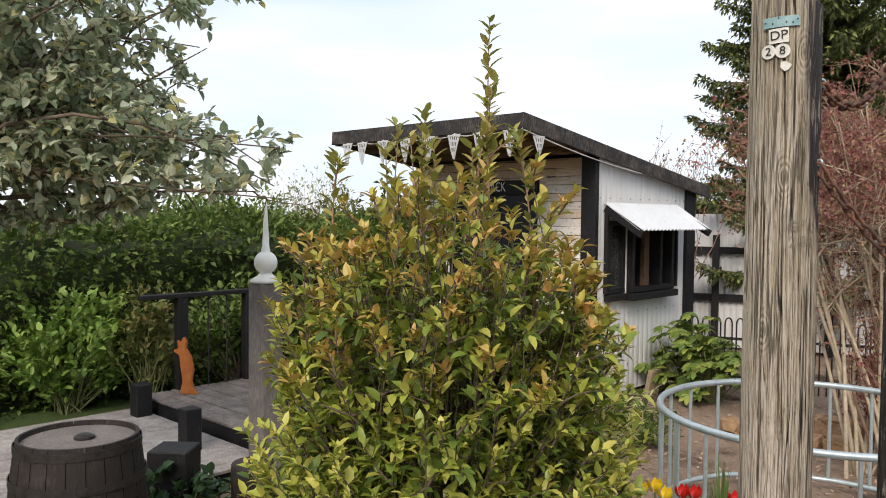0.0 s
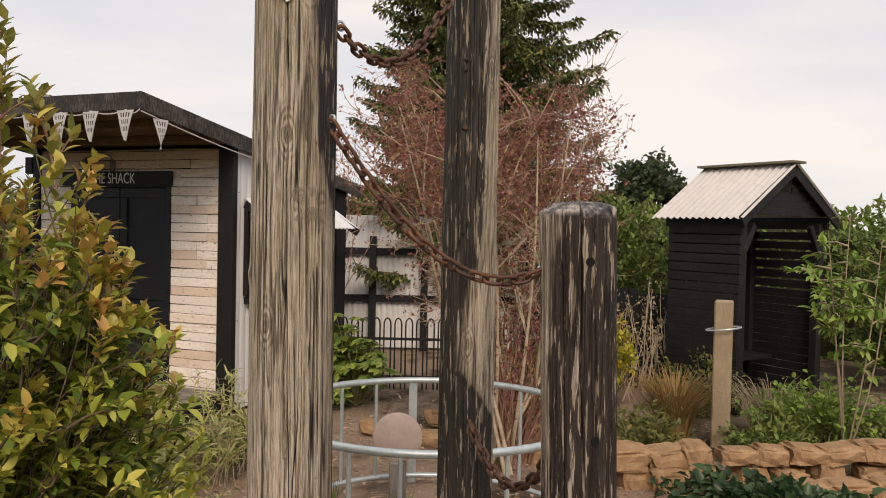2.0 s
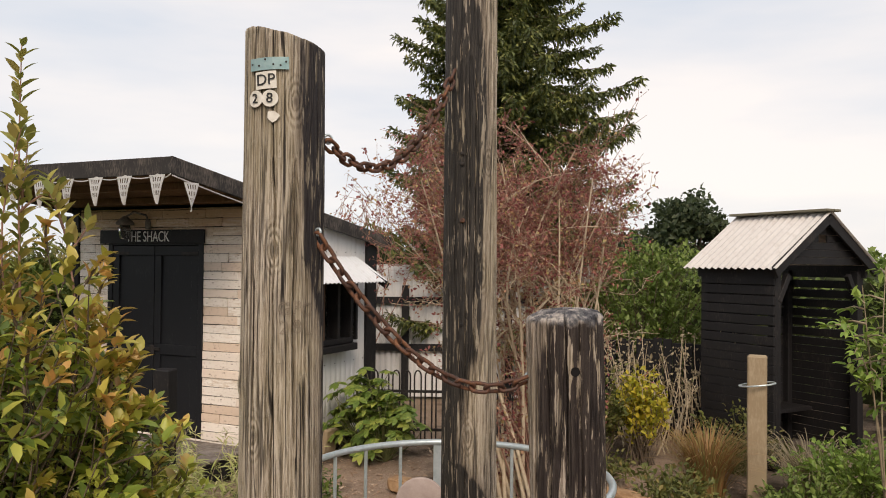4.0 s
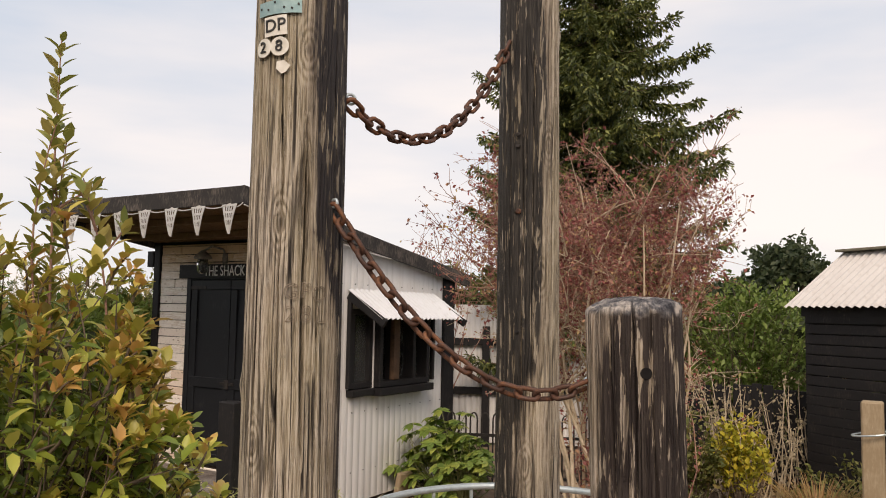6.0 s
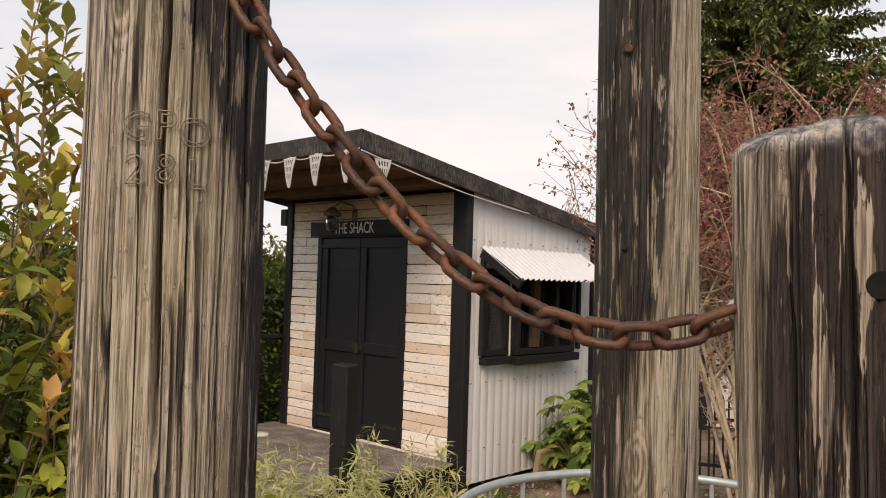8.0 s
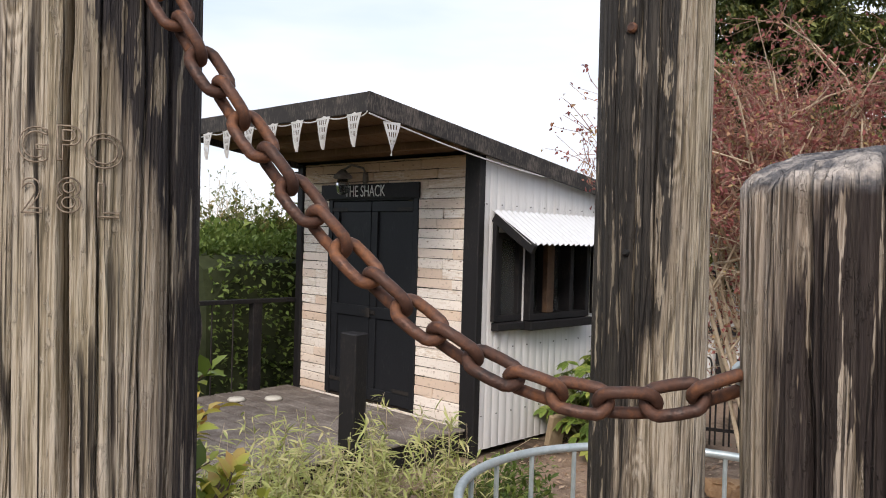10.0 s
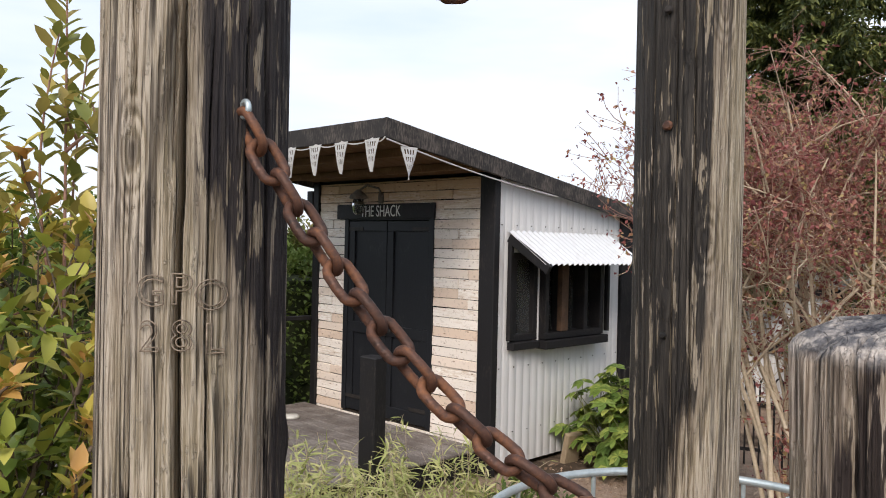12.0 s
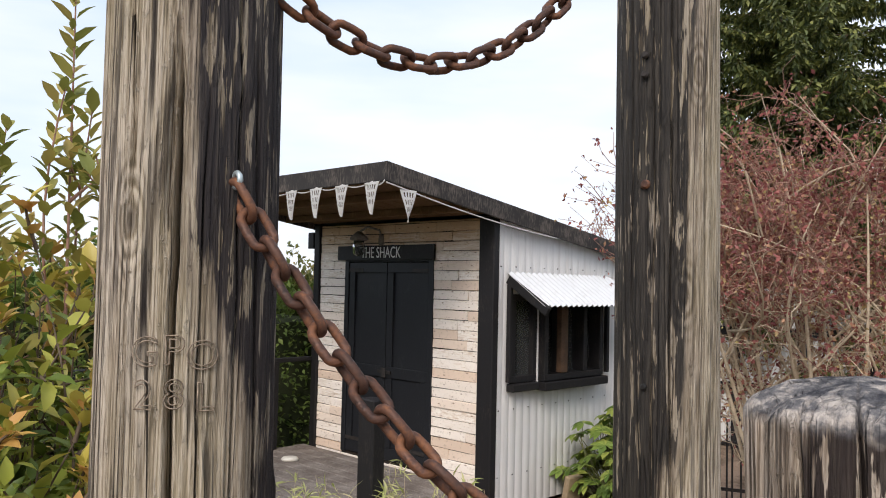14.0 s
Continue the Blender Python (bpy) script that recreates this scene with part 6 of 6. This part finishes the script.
# the bare, reddish twiggy shrub behind the ring, before the spruce
def twiggy():
    rng = np.random.default_rng(41)
    base = (-1.66, 6.42, -0.34)
    t = thing("twiggy_shrub", base, "tall bare shrub of pale stems and dense reddish-brown twigs", "shrub")
    # a few pale leaders fork again and again up to the crown
    crown = blob_points(rng, 78, (-1.88, 6.35, 1.95), (0.98, 0.95, 0.86), 0.25, 0.45, 0.55)
    leaders, forks, fine, P = [], [], [], []
    for e in crown[:20]:
        leaders.append(bend(np.array(base) + rng.normal(size=3) * (0.12, 0.14, 0), e, rng, 0.05, 9, 0.06))
    for e in crown[20:]:
        src = leaders[rng.integers(len(leaders))]
        k = rng.integers(3, 6)
        forks.append(bend(src[k], e, rng, 0.10, 7, 0.08))
    for s in leaders + forks:
        for _ in range(15):
            k = rng.integers(len(s) // 2 - 1, len(s) - 1)
            p = np.array(s[k]) + (np.array(s[k + 1]) - np.array(s[k])) * rng.random()
            d = np.array(s[k + 1]) - np.array(s[k])
            d = d / (np.linalg.norm(d) + 1e-9) * 0.5 + unit(rng, 1)[0]
            e = p + d * rng.uniform(0.12, 0.34) * (1, 1, 0.8)
            tw = bend(p, e, rng, 0.14, 5)
            fine.append(tw)
            for _ in range(4):
                q = np.array(tw[rng.integers(1, 5)])
                e2 = q + (unit(rng, 1)[0] + d * 0.4) * rng.uniform(0.06, 0.16)
                tw2 = bend(q, e2, rng, 0.12, 3)
                fine.append(tw2)
                for _ in range(4):
                    P.append(np.array(tw2[rng.integers(0, 3)]) + rng.normal(size=3) * 0.012)
    twigs_mesh("pale_branchwork", leaders, 0.017, 0.0045, BARK_PALE, t, 6)
    twigs_mesh("branchwork", forks, 0.0085, 0.003, BARK_PALE, t, 5)
    twigs_mesh("twigwork", [q for q in fine if q[0][2] > 1.55], 0.0024, 0.0012, BARK_RED, t, 3)
    twigs_mesh("pale_twigwork", [q for q in fine if q[0][2] <= 1.55], 0.003, 0.0014, BARK_PALE, t, 3)
    # long arching sprays past the crown, with tiny leaves
    for e in ((-0.83, 6.54, 2.72), (-0.90, 6.5, 2.35), (-0.86, 6.6, 2.05), (-1.0, 6.4, 1.7), (-2.89, 5.73, 2.08), (-2.86, 5.75, 2.2), (-2.8, 5.8, 2.36), (-2.78, 5.85, 1.95), (-2.75, 5.9, 1.78), (-2.7, 5.85, 1.66)):
        s = np.array(leaders[rng.integers(len(leaders))][4])
        tw = bend(s, e, rng, 0.05, 8, 0.10)
        side = []
        for k in (3, 4, 5, 6):
            for _ in range(3):
                p = np.array(tw[k])
                side.append(bend(p, p + (np.array(e) - s) * 0.12 + unit(rng, 1)[0] * 0.13, rng, 0.1, 4))
        for q in [tw] + side:
            for _ in range(6 if e[0] < -2 else 2):
                P.append(np.array(q[rng.integers(len(q) // 2, len(q))]) + rng.normal(size=3) * 0.012)
        twigs_mesh("spray", [tw] + side, 0.003, 0.0012, BARK_RED, t, 4)
    P = np.array(P)
    n = len(P)
    L = 0.026 * rng.uniform(0.6, 1.5, n)
    leaf_cloud("leaves", P, unit(rng, n), unit(rng, n) + (0, 0, 0.6), L, L * 0.6, L_RED, t, simple=True)


twiggy()
mass("shrub", (-5.2, 12.1, 1.75), (0.6, 0.5, 0.55), 50, 30, 0.05, 0.03, L_OLIVE, BARK, "yellow-green bush behind the shack", 51, simple=True)
mass("shrub", (-1.75, 11.6, 1.1), (1.1, 0.9, 1.1), 150, 50, 0.075, 0.045, L_GREEN, BARK, "dense mid-green bush beside the shelter", 52, simple=True, lower=0.8)
mass("shrub", (-2.7, 11.9, 0.9), (0.8, 0.8, 1.1), 80, 40, 0.07, 0.04, L_OLIVE, BARK, "olive bush with autumn-tinted leaves", 53, simple=True, lower=0.8)
mass("shrub", (1.9, 11.4, 1.0), (1.2, 0.9, 1.2), 140, 50, 0.08, 0.045, L_GREEN, BARK, "dense green bush behind the shelter", 54, simple=True, lower=0.8)
mass("shrub", (-1.30, 8.8, 0.3), (0.26, 0.26, 0.36), 44, 34, 0.05, 0.034, L_YELLOW, BARK, "small bright yellow-leaved shrub", 55)
mass("shrub", (-1.75, 8.6, 0.2), (0.4, 0.35, 0.5), 50, 30, 0.05, 0.03, L_OLIVE, BARK, "low olive-green shrub behind the ring", 56)
mass("shrub", (-7.75, 3.0, 0.3), (0.5, 0.75, 0.6), 70, 36, 0.085, 0.045, L_LIGHT, BARK_GREEN, "fresh light-green leafy shrub before the hedge", 57, lower=0.5)
mass("shrub", (-7.6, 1.4, -0.1), (0.7, 0.9, 0.3), 60, 26, 0.07, 0.03, L_OLIVE, BARK_GREEN, "low yellowish ground plants beside the platform", 58)
mass("shrub", (-7.35, 4.6, 0.35), (0.3, 0.9, 0.6), 60, 36, 0.07, 0.04, L_GREEN, BARK, "green climbing foliage behind the railing", 59, lower=0.5)
mass("shrub", (-8.6, 7.6, 1.3), (1.0, 1.3, 0.75), 120, 40, 0.085, 0.045, L_OLIVE, BARK, "rounded olive-green bush above the hedge", 60, simple=True, lower=0.5)
mass("shrub", (-9.4, 5.4, 1.35), (1.1, 1.5, 0.85), 150, 40, 0.085, 0.045, L_GREEN, BARK, "rounded green bush above the hedge", 61, simple=True, lower=0.5)
mass("shrub", (-3.6, 2.95, -0.15), (0.35, 0.3, 0.3), 40, 24, 0.06, 0.035, L_GREEN, BARK, "leafy undergrowth at the shrub's foot", 62)
mass("shrub", (0.3, 6.1, -0.27), (0.8, 0.4, 0.16), 90, 24, 0.075, 0.05, L_DARK, BARK_GREEN, "dark glossy ground cover before the stone wall", 63, lower=0.2)
mass("shrub", (0.6, 8.0, -0.05), (0.6, 0.35, 0.35), 70, 30, 0.05, 0.03, L_LIGHT, BARK_GREEN, "bright green low bush beside the shelter", 64)
mass("shrub", (-4.5, 2.3, -0.2), (0.3, 0.4, 0.18), 30, 20, 0.07, 0.04, L_DARK, BARK_GREEN, "blue-green ground plants among the stub posts", 65)
mass("shrub", (-3.5, 6.0, -0.2), (0.5, 0.6, 0.2), 50, 20, 0.06, 0.02, L_HEDGE, BARK_GREEN, "low grassy plants beside the deck", 66)


mass("shrub", (-4.9, 9.65, 2.3), (0.55, 0.5, 0.6), 34, 16, 0.04, 0.026, L_RED, BARK_RED, "thin twiggy bush with small reddish leaves behind the roof", 67, base=(-5.5, 9.7, -0.36), simple=True)
mass("shrub", (-7.35, 3.55, 0.45), (0.25, 0.35, 0.5), 40, 30, 0.06, 0.035, L_OLIVE, BARK_GREEN, "yellow-green climber at the railing's end", 68, lower=0.5)
mass("shrub", (-9.6, 9.8, 1.6), (1.0, 1.1, 0.75), 150, 16, 0.06, 0.03, L_PALE, BARK_PALE, "pale grey-green twiggy bush in the distance", 69, simple=True, lower=0.5)
mass("shrub", (-10.6, 8.0, 1.6), (0.9, 1.1, 0.8), 130, 16, 0.06, 0.03, L_PALE, BARK_PALE, "pale grey-green twiggy bush in the distance", 70, simple=True, lower=0.5)
mass("shrub", (-2.9, 3.9, -0.2), (0.6, 0.6, 0.3), 70, 26, 0.075, 0.018, L_BAMBOO, BARK_GREEN, "feathery yellow-green plants at the shrub's edge", 73, lower=0.1)


mass("shrub", (-0.75, 7.25, -0.2), (0.45, 0.35, 0.28), 50, 22, 0.05, 0.025, L_OLIVE, BARK_GREEN, "low olive plants behind the stone wall", 74, lower=0.1)
mass("shrub", (0.25, 7.55, -0.2), (0.5, 0.35, 0.26), 50, 22, 0.05, 0.025, L_GREEN, BARK_GREEN, "low green plants behind the stone wall", 75, lower=0.1)
mass("shrub", (1.25, 8.1, -0.15), (0.5, 0.4, 0.32), 50, 22, 0.05, 0.025, L_GREEN, BARK_GREEN, "low green plants behind the stone wall", 76, lower=0.1)
mass("shrub", (-1.6, 7.9, -0.2), (0.5, 0.4, 0.3), 50, 22, 0.05, 0.025, L_OLIVE, BARK_GREEN, "low olive plants behind the ring", 77, lower=0.1)
mass("shrub", (-0.4, 8.9, -0.1), (0.6, 0.4, 0.35), 60, 22, 0.05, 0.025, L_OLIVE, BARK_GREEN, "low olive plants before the board fence", 78, lower=0.1)


mass("shrub", (-1.62, 6.55, 0.5), (0.48, 0.42, 0.75), 90, 34, 0.028, 0.018, L_RED, BARK_RED, "dense reddish-brown leafy undergrowth below the bare shrub", 79, simple=True, lower=0.8)


def palmate(base, n, seed, label, spread=0.45):
    """A plant of large hand-shaped leaves on stalks."""
    rng = np.random.default_rng(seed)
    s = thing("palmate_plant", base, label, "plant")
    stalks, P, A, U, L = [], [], [], [], []
    for _ in range(n):
        d = unit(rng, 1)[0]
        d[2] = abs(d[2])
        e = np.array(base) + d * (spread, spread, spread * 1.5) * rng.uniform(0.55, 1.05) + (0, 0, 0.12)
        stalks.append(bend(base, e, rng, 0.08, 5))
        nrm = d * 0.6 + np.array((0, 0, 0.8)) + rng.normal(size=3) * 0.2
        nrm /= np.linalg.norm(nrm)
        ax = np.cross(nrm, (0.3, 0.5, 0.1))
        ax /= np.linalg.norm(ax)
        bx = np.cross(nrm, ax)
        size = rng.uniform(0.10, 0.17)
        for k in range(7):
            a = (k - 3) * 0.72 + rng.normal() * 0.05
            P.append(e)
            A.append(ax * math.cos(a) + bx * math.sin(a) - nrm * 0.15)
            U.append(nrm)
            L.append(size * (1 - 0.1 * abs(k - 3)))
    twigs_mesh("stalkwork", stalks, 0.006, 0.003, BARK_GREEN, s)
    L = np.array(L)
    leaf_cloud("leaves", np.array(P), np.array(A), np.array(U), L, L * 0.58, L_FATSIA, s, fold=0.12, droop=0.2)


palmate((-3.95, 8.0, -0.34), 110, 71, "glossy green plant with large hand-shaped leaves beside the shack", 0.52)
palmate((-3.6, 7.75, -0.34), 65, 72, "glossy green plant with yellowing hand-shaped leaves", 0.40)


def blades(name, base, n, height, spread, width, material, label, seed, arch=0.5, category="grass"):
    """A tuft of long arching blades."""
    rng = np.random.default_rng(seed)
    s = thing(name, base, label, category)
    bm = bmesh.new()
    for _ in range(n):
        a = rng.uniform(0, 2 * math.pi)
        o = np.array((math.cos(a), math.sin(a), 0))
        h, r = height * rng.uniform(0.6, 1.1), spread * rng.uniform(0.2, 1.0)
        p0 = np.array(base) + o * rng.uniform(0, 0.25) * spread
        sd = np.array((-o[1], o[0], 0)) * width / 2
        prev = None
        for i in range(6):
            u = i / 5
            c = p0 + o * r * u ** 1.6 + np.array((0, 0, h * (u - arch * u ** 3 * 0.6)))
            w = 1 - u ** 1.5 * 0.95
            cur = (bm.verts.new(c - sd * w), bm.verts.new(c + sd * w))
            if prev:
                bm.faces.new((prev[0], prev[1], cur[1], cur[0]))
            prev = cur
    tagged(part("grass", bm, material, s), kind="stuff")


blades("grass_tuft", (-0.55, 7.9, -0.34), 520, 0.92, 0.6, 0.012, L_GRASS, "tuft of rusty orange ornamental grass", 81, 0.7)
blades("grass_tuft", (0.25, 8.35, -0.34), 320, 0.85, 0.8, 0.010, L_DEAD, "arching tuft of pale straw-coloured grass", 82, 0.9)
blades("iris_clump", (-1.95, 4.35, -0.34), 40, 0.55, 0.12, 0.02, L_BLADE, "upright green sword leaves inside the ring", 83, 0.1, "plant")
blades("iris_clump", (-1.55, 4.35, -0.34), 34, 0.5, 0.12, 0.02, L_BLADE, "upright green sword leaves inside the ring", 84, 0.1, "plant")
blades("iris_clump", (-1.0, 4.3, -0.34), 34, 0.55, 0.12, 0.02, L_BLADE, "upright green sword leaves beside the ring", 85, 0.1, "plant")


def bamboo():
    rng = np.random.default_rng(91)
    base = np.array((-3.75, 4.85, -0.34))
    s = thing("bamboo", base, "low clump of pale green feathery bamboo by the deck", "plant")
    paths, P, A = [], [], []
    for _ in range(170):
        b = base + (rng.uniform(-0.5, 0.55), rng.uniform(-0.75, 0.75), 0)
        e = b + (rng.normal() * 0.14, rng.normal() * 0.14, rng.uniform(0.28, 0.78))
        pts = bend(b, e, rng, 0.05, 6)
        paths.append(pts)
        for _ in range(34):
            u = rng.uniform(1.2, 4.99)
            k = int(u)
            P.append(np.array(pts[k]) * (1 - u + k) + np.array(pts[k + 1]) * (u - k))
            A.append(unit(rng, 1)[0] * (1, 1, 0.5) + (0, 0, 0.15))
    twigs_mesh("canework", paths, 0.003, 0.0012, BARK_PALE, s, 4)
    n = len(P)
    L = 0.10 * rng.uniform(0.5, 1.3, n)
    leaf_cloud("leaves", np.array(P), np.array(A), unit(rng, n) * 0.5 + (0, 0, 1), L, L * 0.13, L_BAMBOO, s, fold=0.1, droop=0.25)


bamboo()


def elder():
    rng = np.random.default_rng(95)
    base = (0.78, 7.75, -0.34)
    s = thing("sapling", base, "slender sapling with open sprays of green leaves", "tree")
    paths, P, A = [], [], []
    for e in ((0.6, 7.6, 1.5), (0.78, 7.9, 1.65), (1.0, 7.8, 1.45), (0.5, 7.6, 1.2), (1.1, 8.1, 1.55)):
        pts = bend(base, e, rng, 0.06, 7)
        paths.append(pts)
        for _ in range(11):
            u = rng.uniform(2.5, 5.99)
            k = int(u)
            p = np.array(pts[k]) * (1 - u + k) + np.array(pts[k + 1]) * (u - k)
            d = unit(rng, 1)[0] * (1, 1, 0.35)
            q = p + d * 0.2
            paths.append([p, (p + q) / 2 + (0, 0, 0.02), q])
            for j in range(9):
                P.append(p + (q - p) * (0.3 + 0.7 * j / 8))
                A.append(d * 0.6 + unit(rng, 1)[0] * 0.8)
    twigs_mesh("branchwork", paths, 0.009, 0.003, BARK_GREY, s, 5)
    n = len(P)
    L = 0.085 * rng.uniform(0.7, 1.25, n)
    leaf_cloud("leaves", np.array(P), np.array(A), unit(rng, n) * 0.4 + (0, 0, 1), L, L * 0.42, L_LIGHT, s)


elder()


def far_tree(x, y, z, w, h, seed):
    rng = np.random.default_rng(seed)
    t = thing("far_tree", (x, y, z), "distant dark rounded broadleaf tree", "tree", "far trees")
    bm = bmesh.new()
    tube(bm, [(x, y, z), (x, y, z + h * 0.5)], [0.35, 0.2], 8)
    cl = blob_points(rng, 60, (x, y, z + h * 0.62), (w / 2, w / 2, h * 0.38), 0.3, 0.6, 0.5)
    for c in cl[:20]:
        tube(bm, [(x, y, z + h * 0.35), tuple(c)], [0.12, 0.03], 5)
    part("trunk", bm, BARK, t)
    P = np.concatenate([c + unit(rng, 110) * (0.75, 0.75, 0.55) * rng.random((110, 1)) ** 0.4 for c in cl])
    n = len(P)
    L = 0.28 * rng.uniform(0.6, 1.4, n)
    leaf_cloud("crown", P, unit(rng, n), unit(rng, n) + (0, 0, 0.6), L, L * 0.6, L_OAK, t, simple=True)


far_tree(-4.9, 40, -0.5, 4.0, 5.1, 101)
far_tree(-8.5, 44, -0.5, 4.4, 3.9, 102)
far_tree(8.0, 38, -0.5, 5.0, 4.2, 105)


# fence of dark boards under the green bush, grown with dead stems
def dark_fence():
    f = thing("board_fence", (-1.2, 10.6, -0.34), "dark weathered board fence grown with dead stems", "fence")
    a, b = Vector((-2.5, 10.3, 0)), Vector((-0.85, 10.05, 0))
    n = 15
    rnd = random.Random(7)
    for i in range(n):
        p = a.lerp(b, i / n)
        bm = bmesh.new()
        box(bm, 0, 0.10, -0.01, 0.01, -0.34, 0.78 + rnd.uniform(-0.03, 0.03), 0.003, pose(p.x, p.y, 0, 0, rnd.uniform(-1, 1), -9))
        part("board", bm, M_BLACK, f)
    rng = np.random.default_rng(8)
    s = thing("dead_stems", (-1.3, 9.9, -0.34), "pale dead climbing stems with dry seed heads", "plant")
    paths, P = [], []
    for _ in range(64):
        p = np.array((rng.uniform(-2.0, -0.55), rng.uniform(9.2, 10.0), -0.34))
        e = p + (rng.normal() * 0.2, rng.normal() * 0.1, rng.uniform(0.6, 1.35))
        pts = bend(p, e, rng, 0.1, 7)
        paths.append(pts)
        for _ in range(22):
            P.append(np.array(pts[rng.integers(2, 7)]) + rng.normal(size=3) * 0.035)
    twigs_mesh("branchwork", paths, 0.008, 0.003, BARK_PALE, s, 5)
    P = np.array(P)
    n = len(P)
    L = 0.04 * rng.uniform(0.6, 1.4, n)
    leaf_cloud("dry_foliage", P, unit(rng, n), unit(rng, n), L, L * 0.7, L_DEAD, s, simple=True)


dark_fence()


# ---- tulips ----
M_YEL = plain_mat("yellow_petal", (0.75, 0.48, 0.01), (0.85, 0.62, 0.03), 40, 0.5)
M_REDP = plain_mat("red_petal", (0.50, 0.01, 0.01), (0.65, 0.03, 0.02), 40, 0.5)


def tulip(x, y, z, material, label):
    rnd = random.Random(int((x + 9) * 1000))
    t = thing("tulip", (x, y, ground_z(x, y)), label, "flower", "tulips")
    bm = bmesh.new()
    tube(bm, [(x, y, ground_z(x, y)), (x + 0.01, y, z - 0.2), (x, y, z)], 0.004, 6)
    part("stem", bm, BARK_GREEN, t)
    for k in range(6):
        a = k * math.pi / 3 + 0.3 * (k % 2)
        bm = bmesh.new()
        cols = []
        for i in range(6):
            u = i / 5
            r = 0.008 + 0.026 * math.sin(min(1, u * 1.25) * math.pi * 0.62)
            w = 0.55 * math.sin(math.pi * (0.12 + 0.85 * u))
            cols.append([bm.verts.new((x + r * math.cos(a + w * s), y + r * math.sin(a + w * s), z + 0.062 * u)) for s in (-1, -0.4, 0.4, 1)])
        for p, q in zip(cols, cols[1:]):
            for i in range(3):
                bm.faces.new((p[i], p[i + 1], q[i + 1], q[i]))
        part("petal", bm, material, t, "", True)


for x, y, z, m_, lb in ((-1.80, 3.18, 0.30, M_YEL, "bright yellow tulip in full bloom"), (-1.76, 3.24, 0.31, M_YEL, "bright yellow tulip in full bloom"), (-1.70, 3.22, 0.29, M_YEL, "bright yellow tulip in full bloom"), (-1.69, 3.36, 0.27, M_REDP, "bright red tulip in full bloom"), (-1.63, 3.36, 0.28, M_REDP, "bright red tulip in full bloom"), (-1.50, 3.50, 0.25, M_REDP, "bright red tulip in full bloom")):
    tulip(x, y, z, m_, lb)


# ---- wood chip and pebbles over the open ground ----
def chips():
    rng = np.random.default_rng(131)
    n = 9000
    x, y = rng.uniform(-4.3, 1.4, n), rng.uniform(3.2, 8.6, n)
    z = np.array([ground_z(a, b) for a, b in zip(x, y)]) + 0.004
    A = unit(rng, n) * (1, 1, 0.25)
    L = rng.uniform(0.02, 0.06, n)
    ob = leaf_cloud("wood_chips", np.column_stack((x, y, z)), A, unit(rng, n) * 0.3 + (0, 0, 1), L, L * 0.5, M_CHIP, None, fold=0.15, droop=-0.05, simple=True, label="scattered pinkish wood chips over the garden ground")
    tagged(ob, category="wood chip", kind="stuff")


M_CHIP = leaf_mat("wood_chip", (0.0, (0.26, 0.16, 0.10)), (0.6, (0.46, 0.31, 0.21)), (1.0, (0.60, 0.46, 0.34)), rough=0.9, light=0.0)
chips()
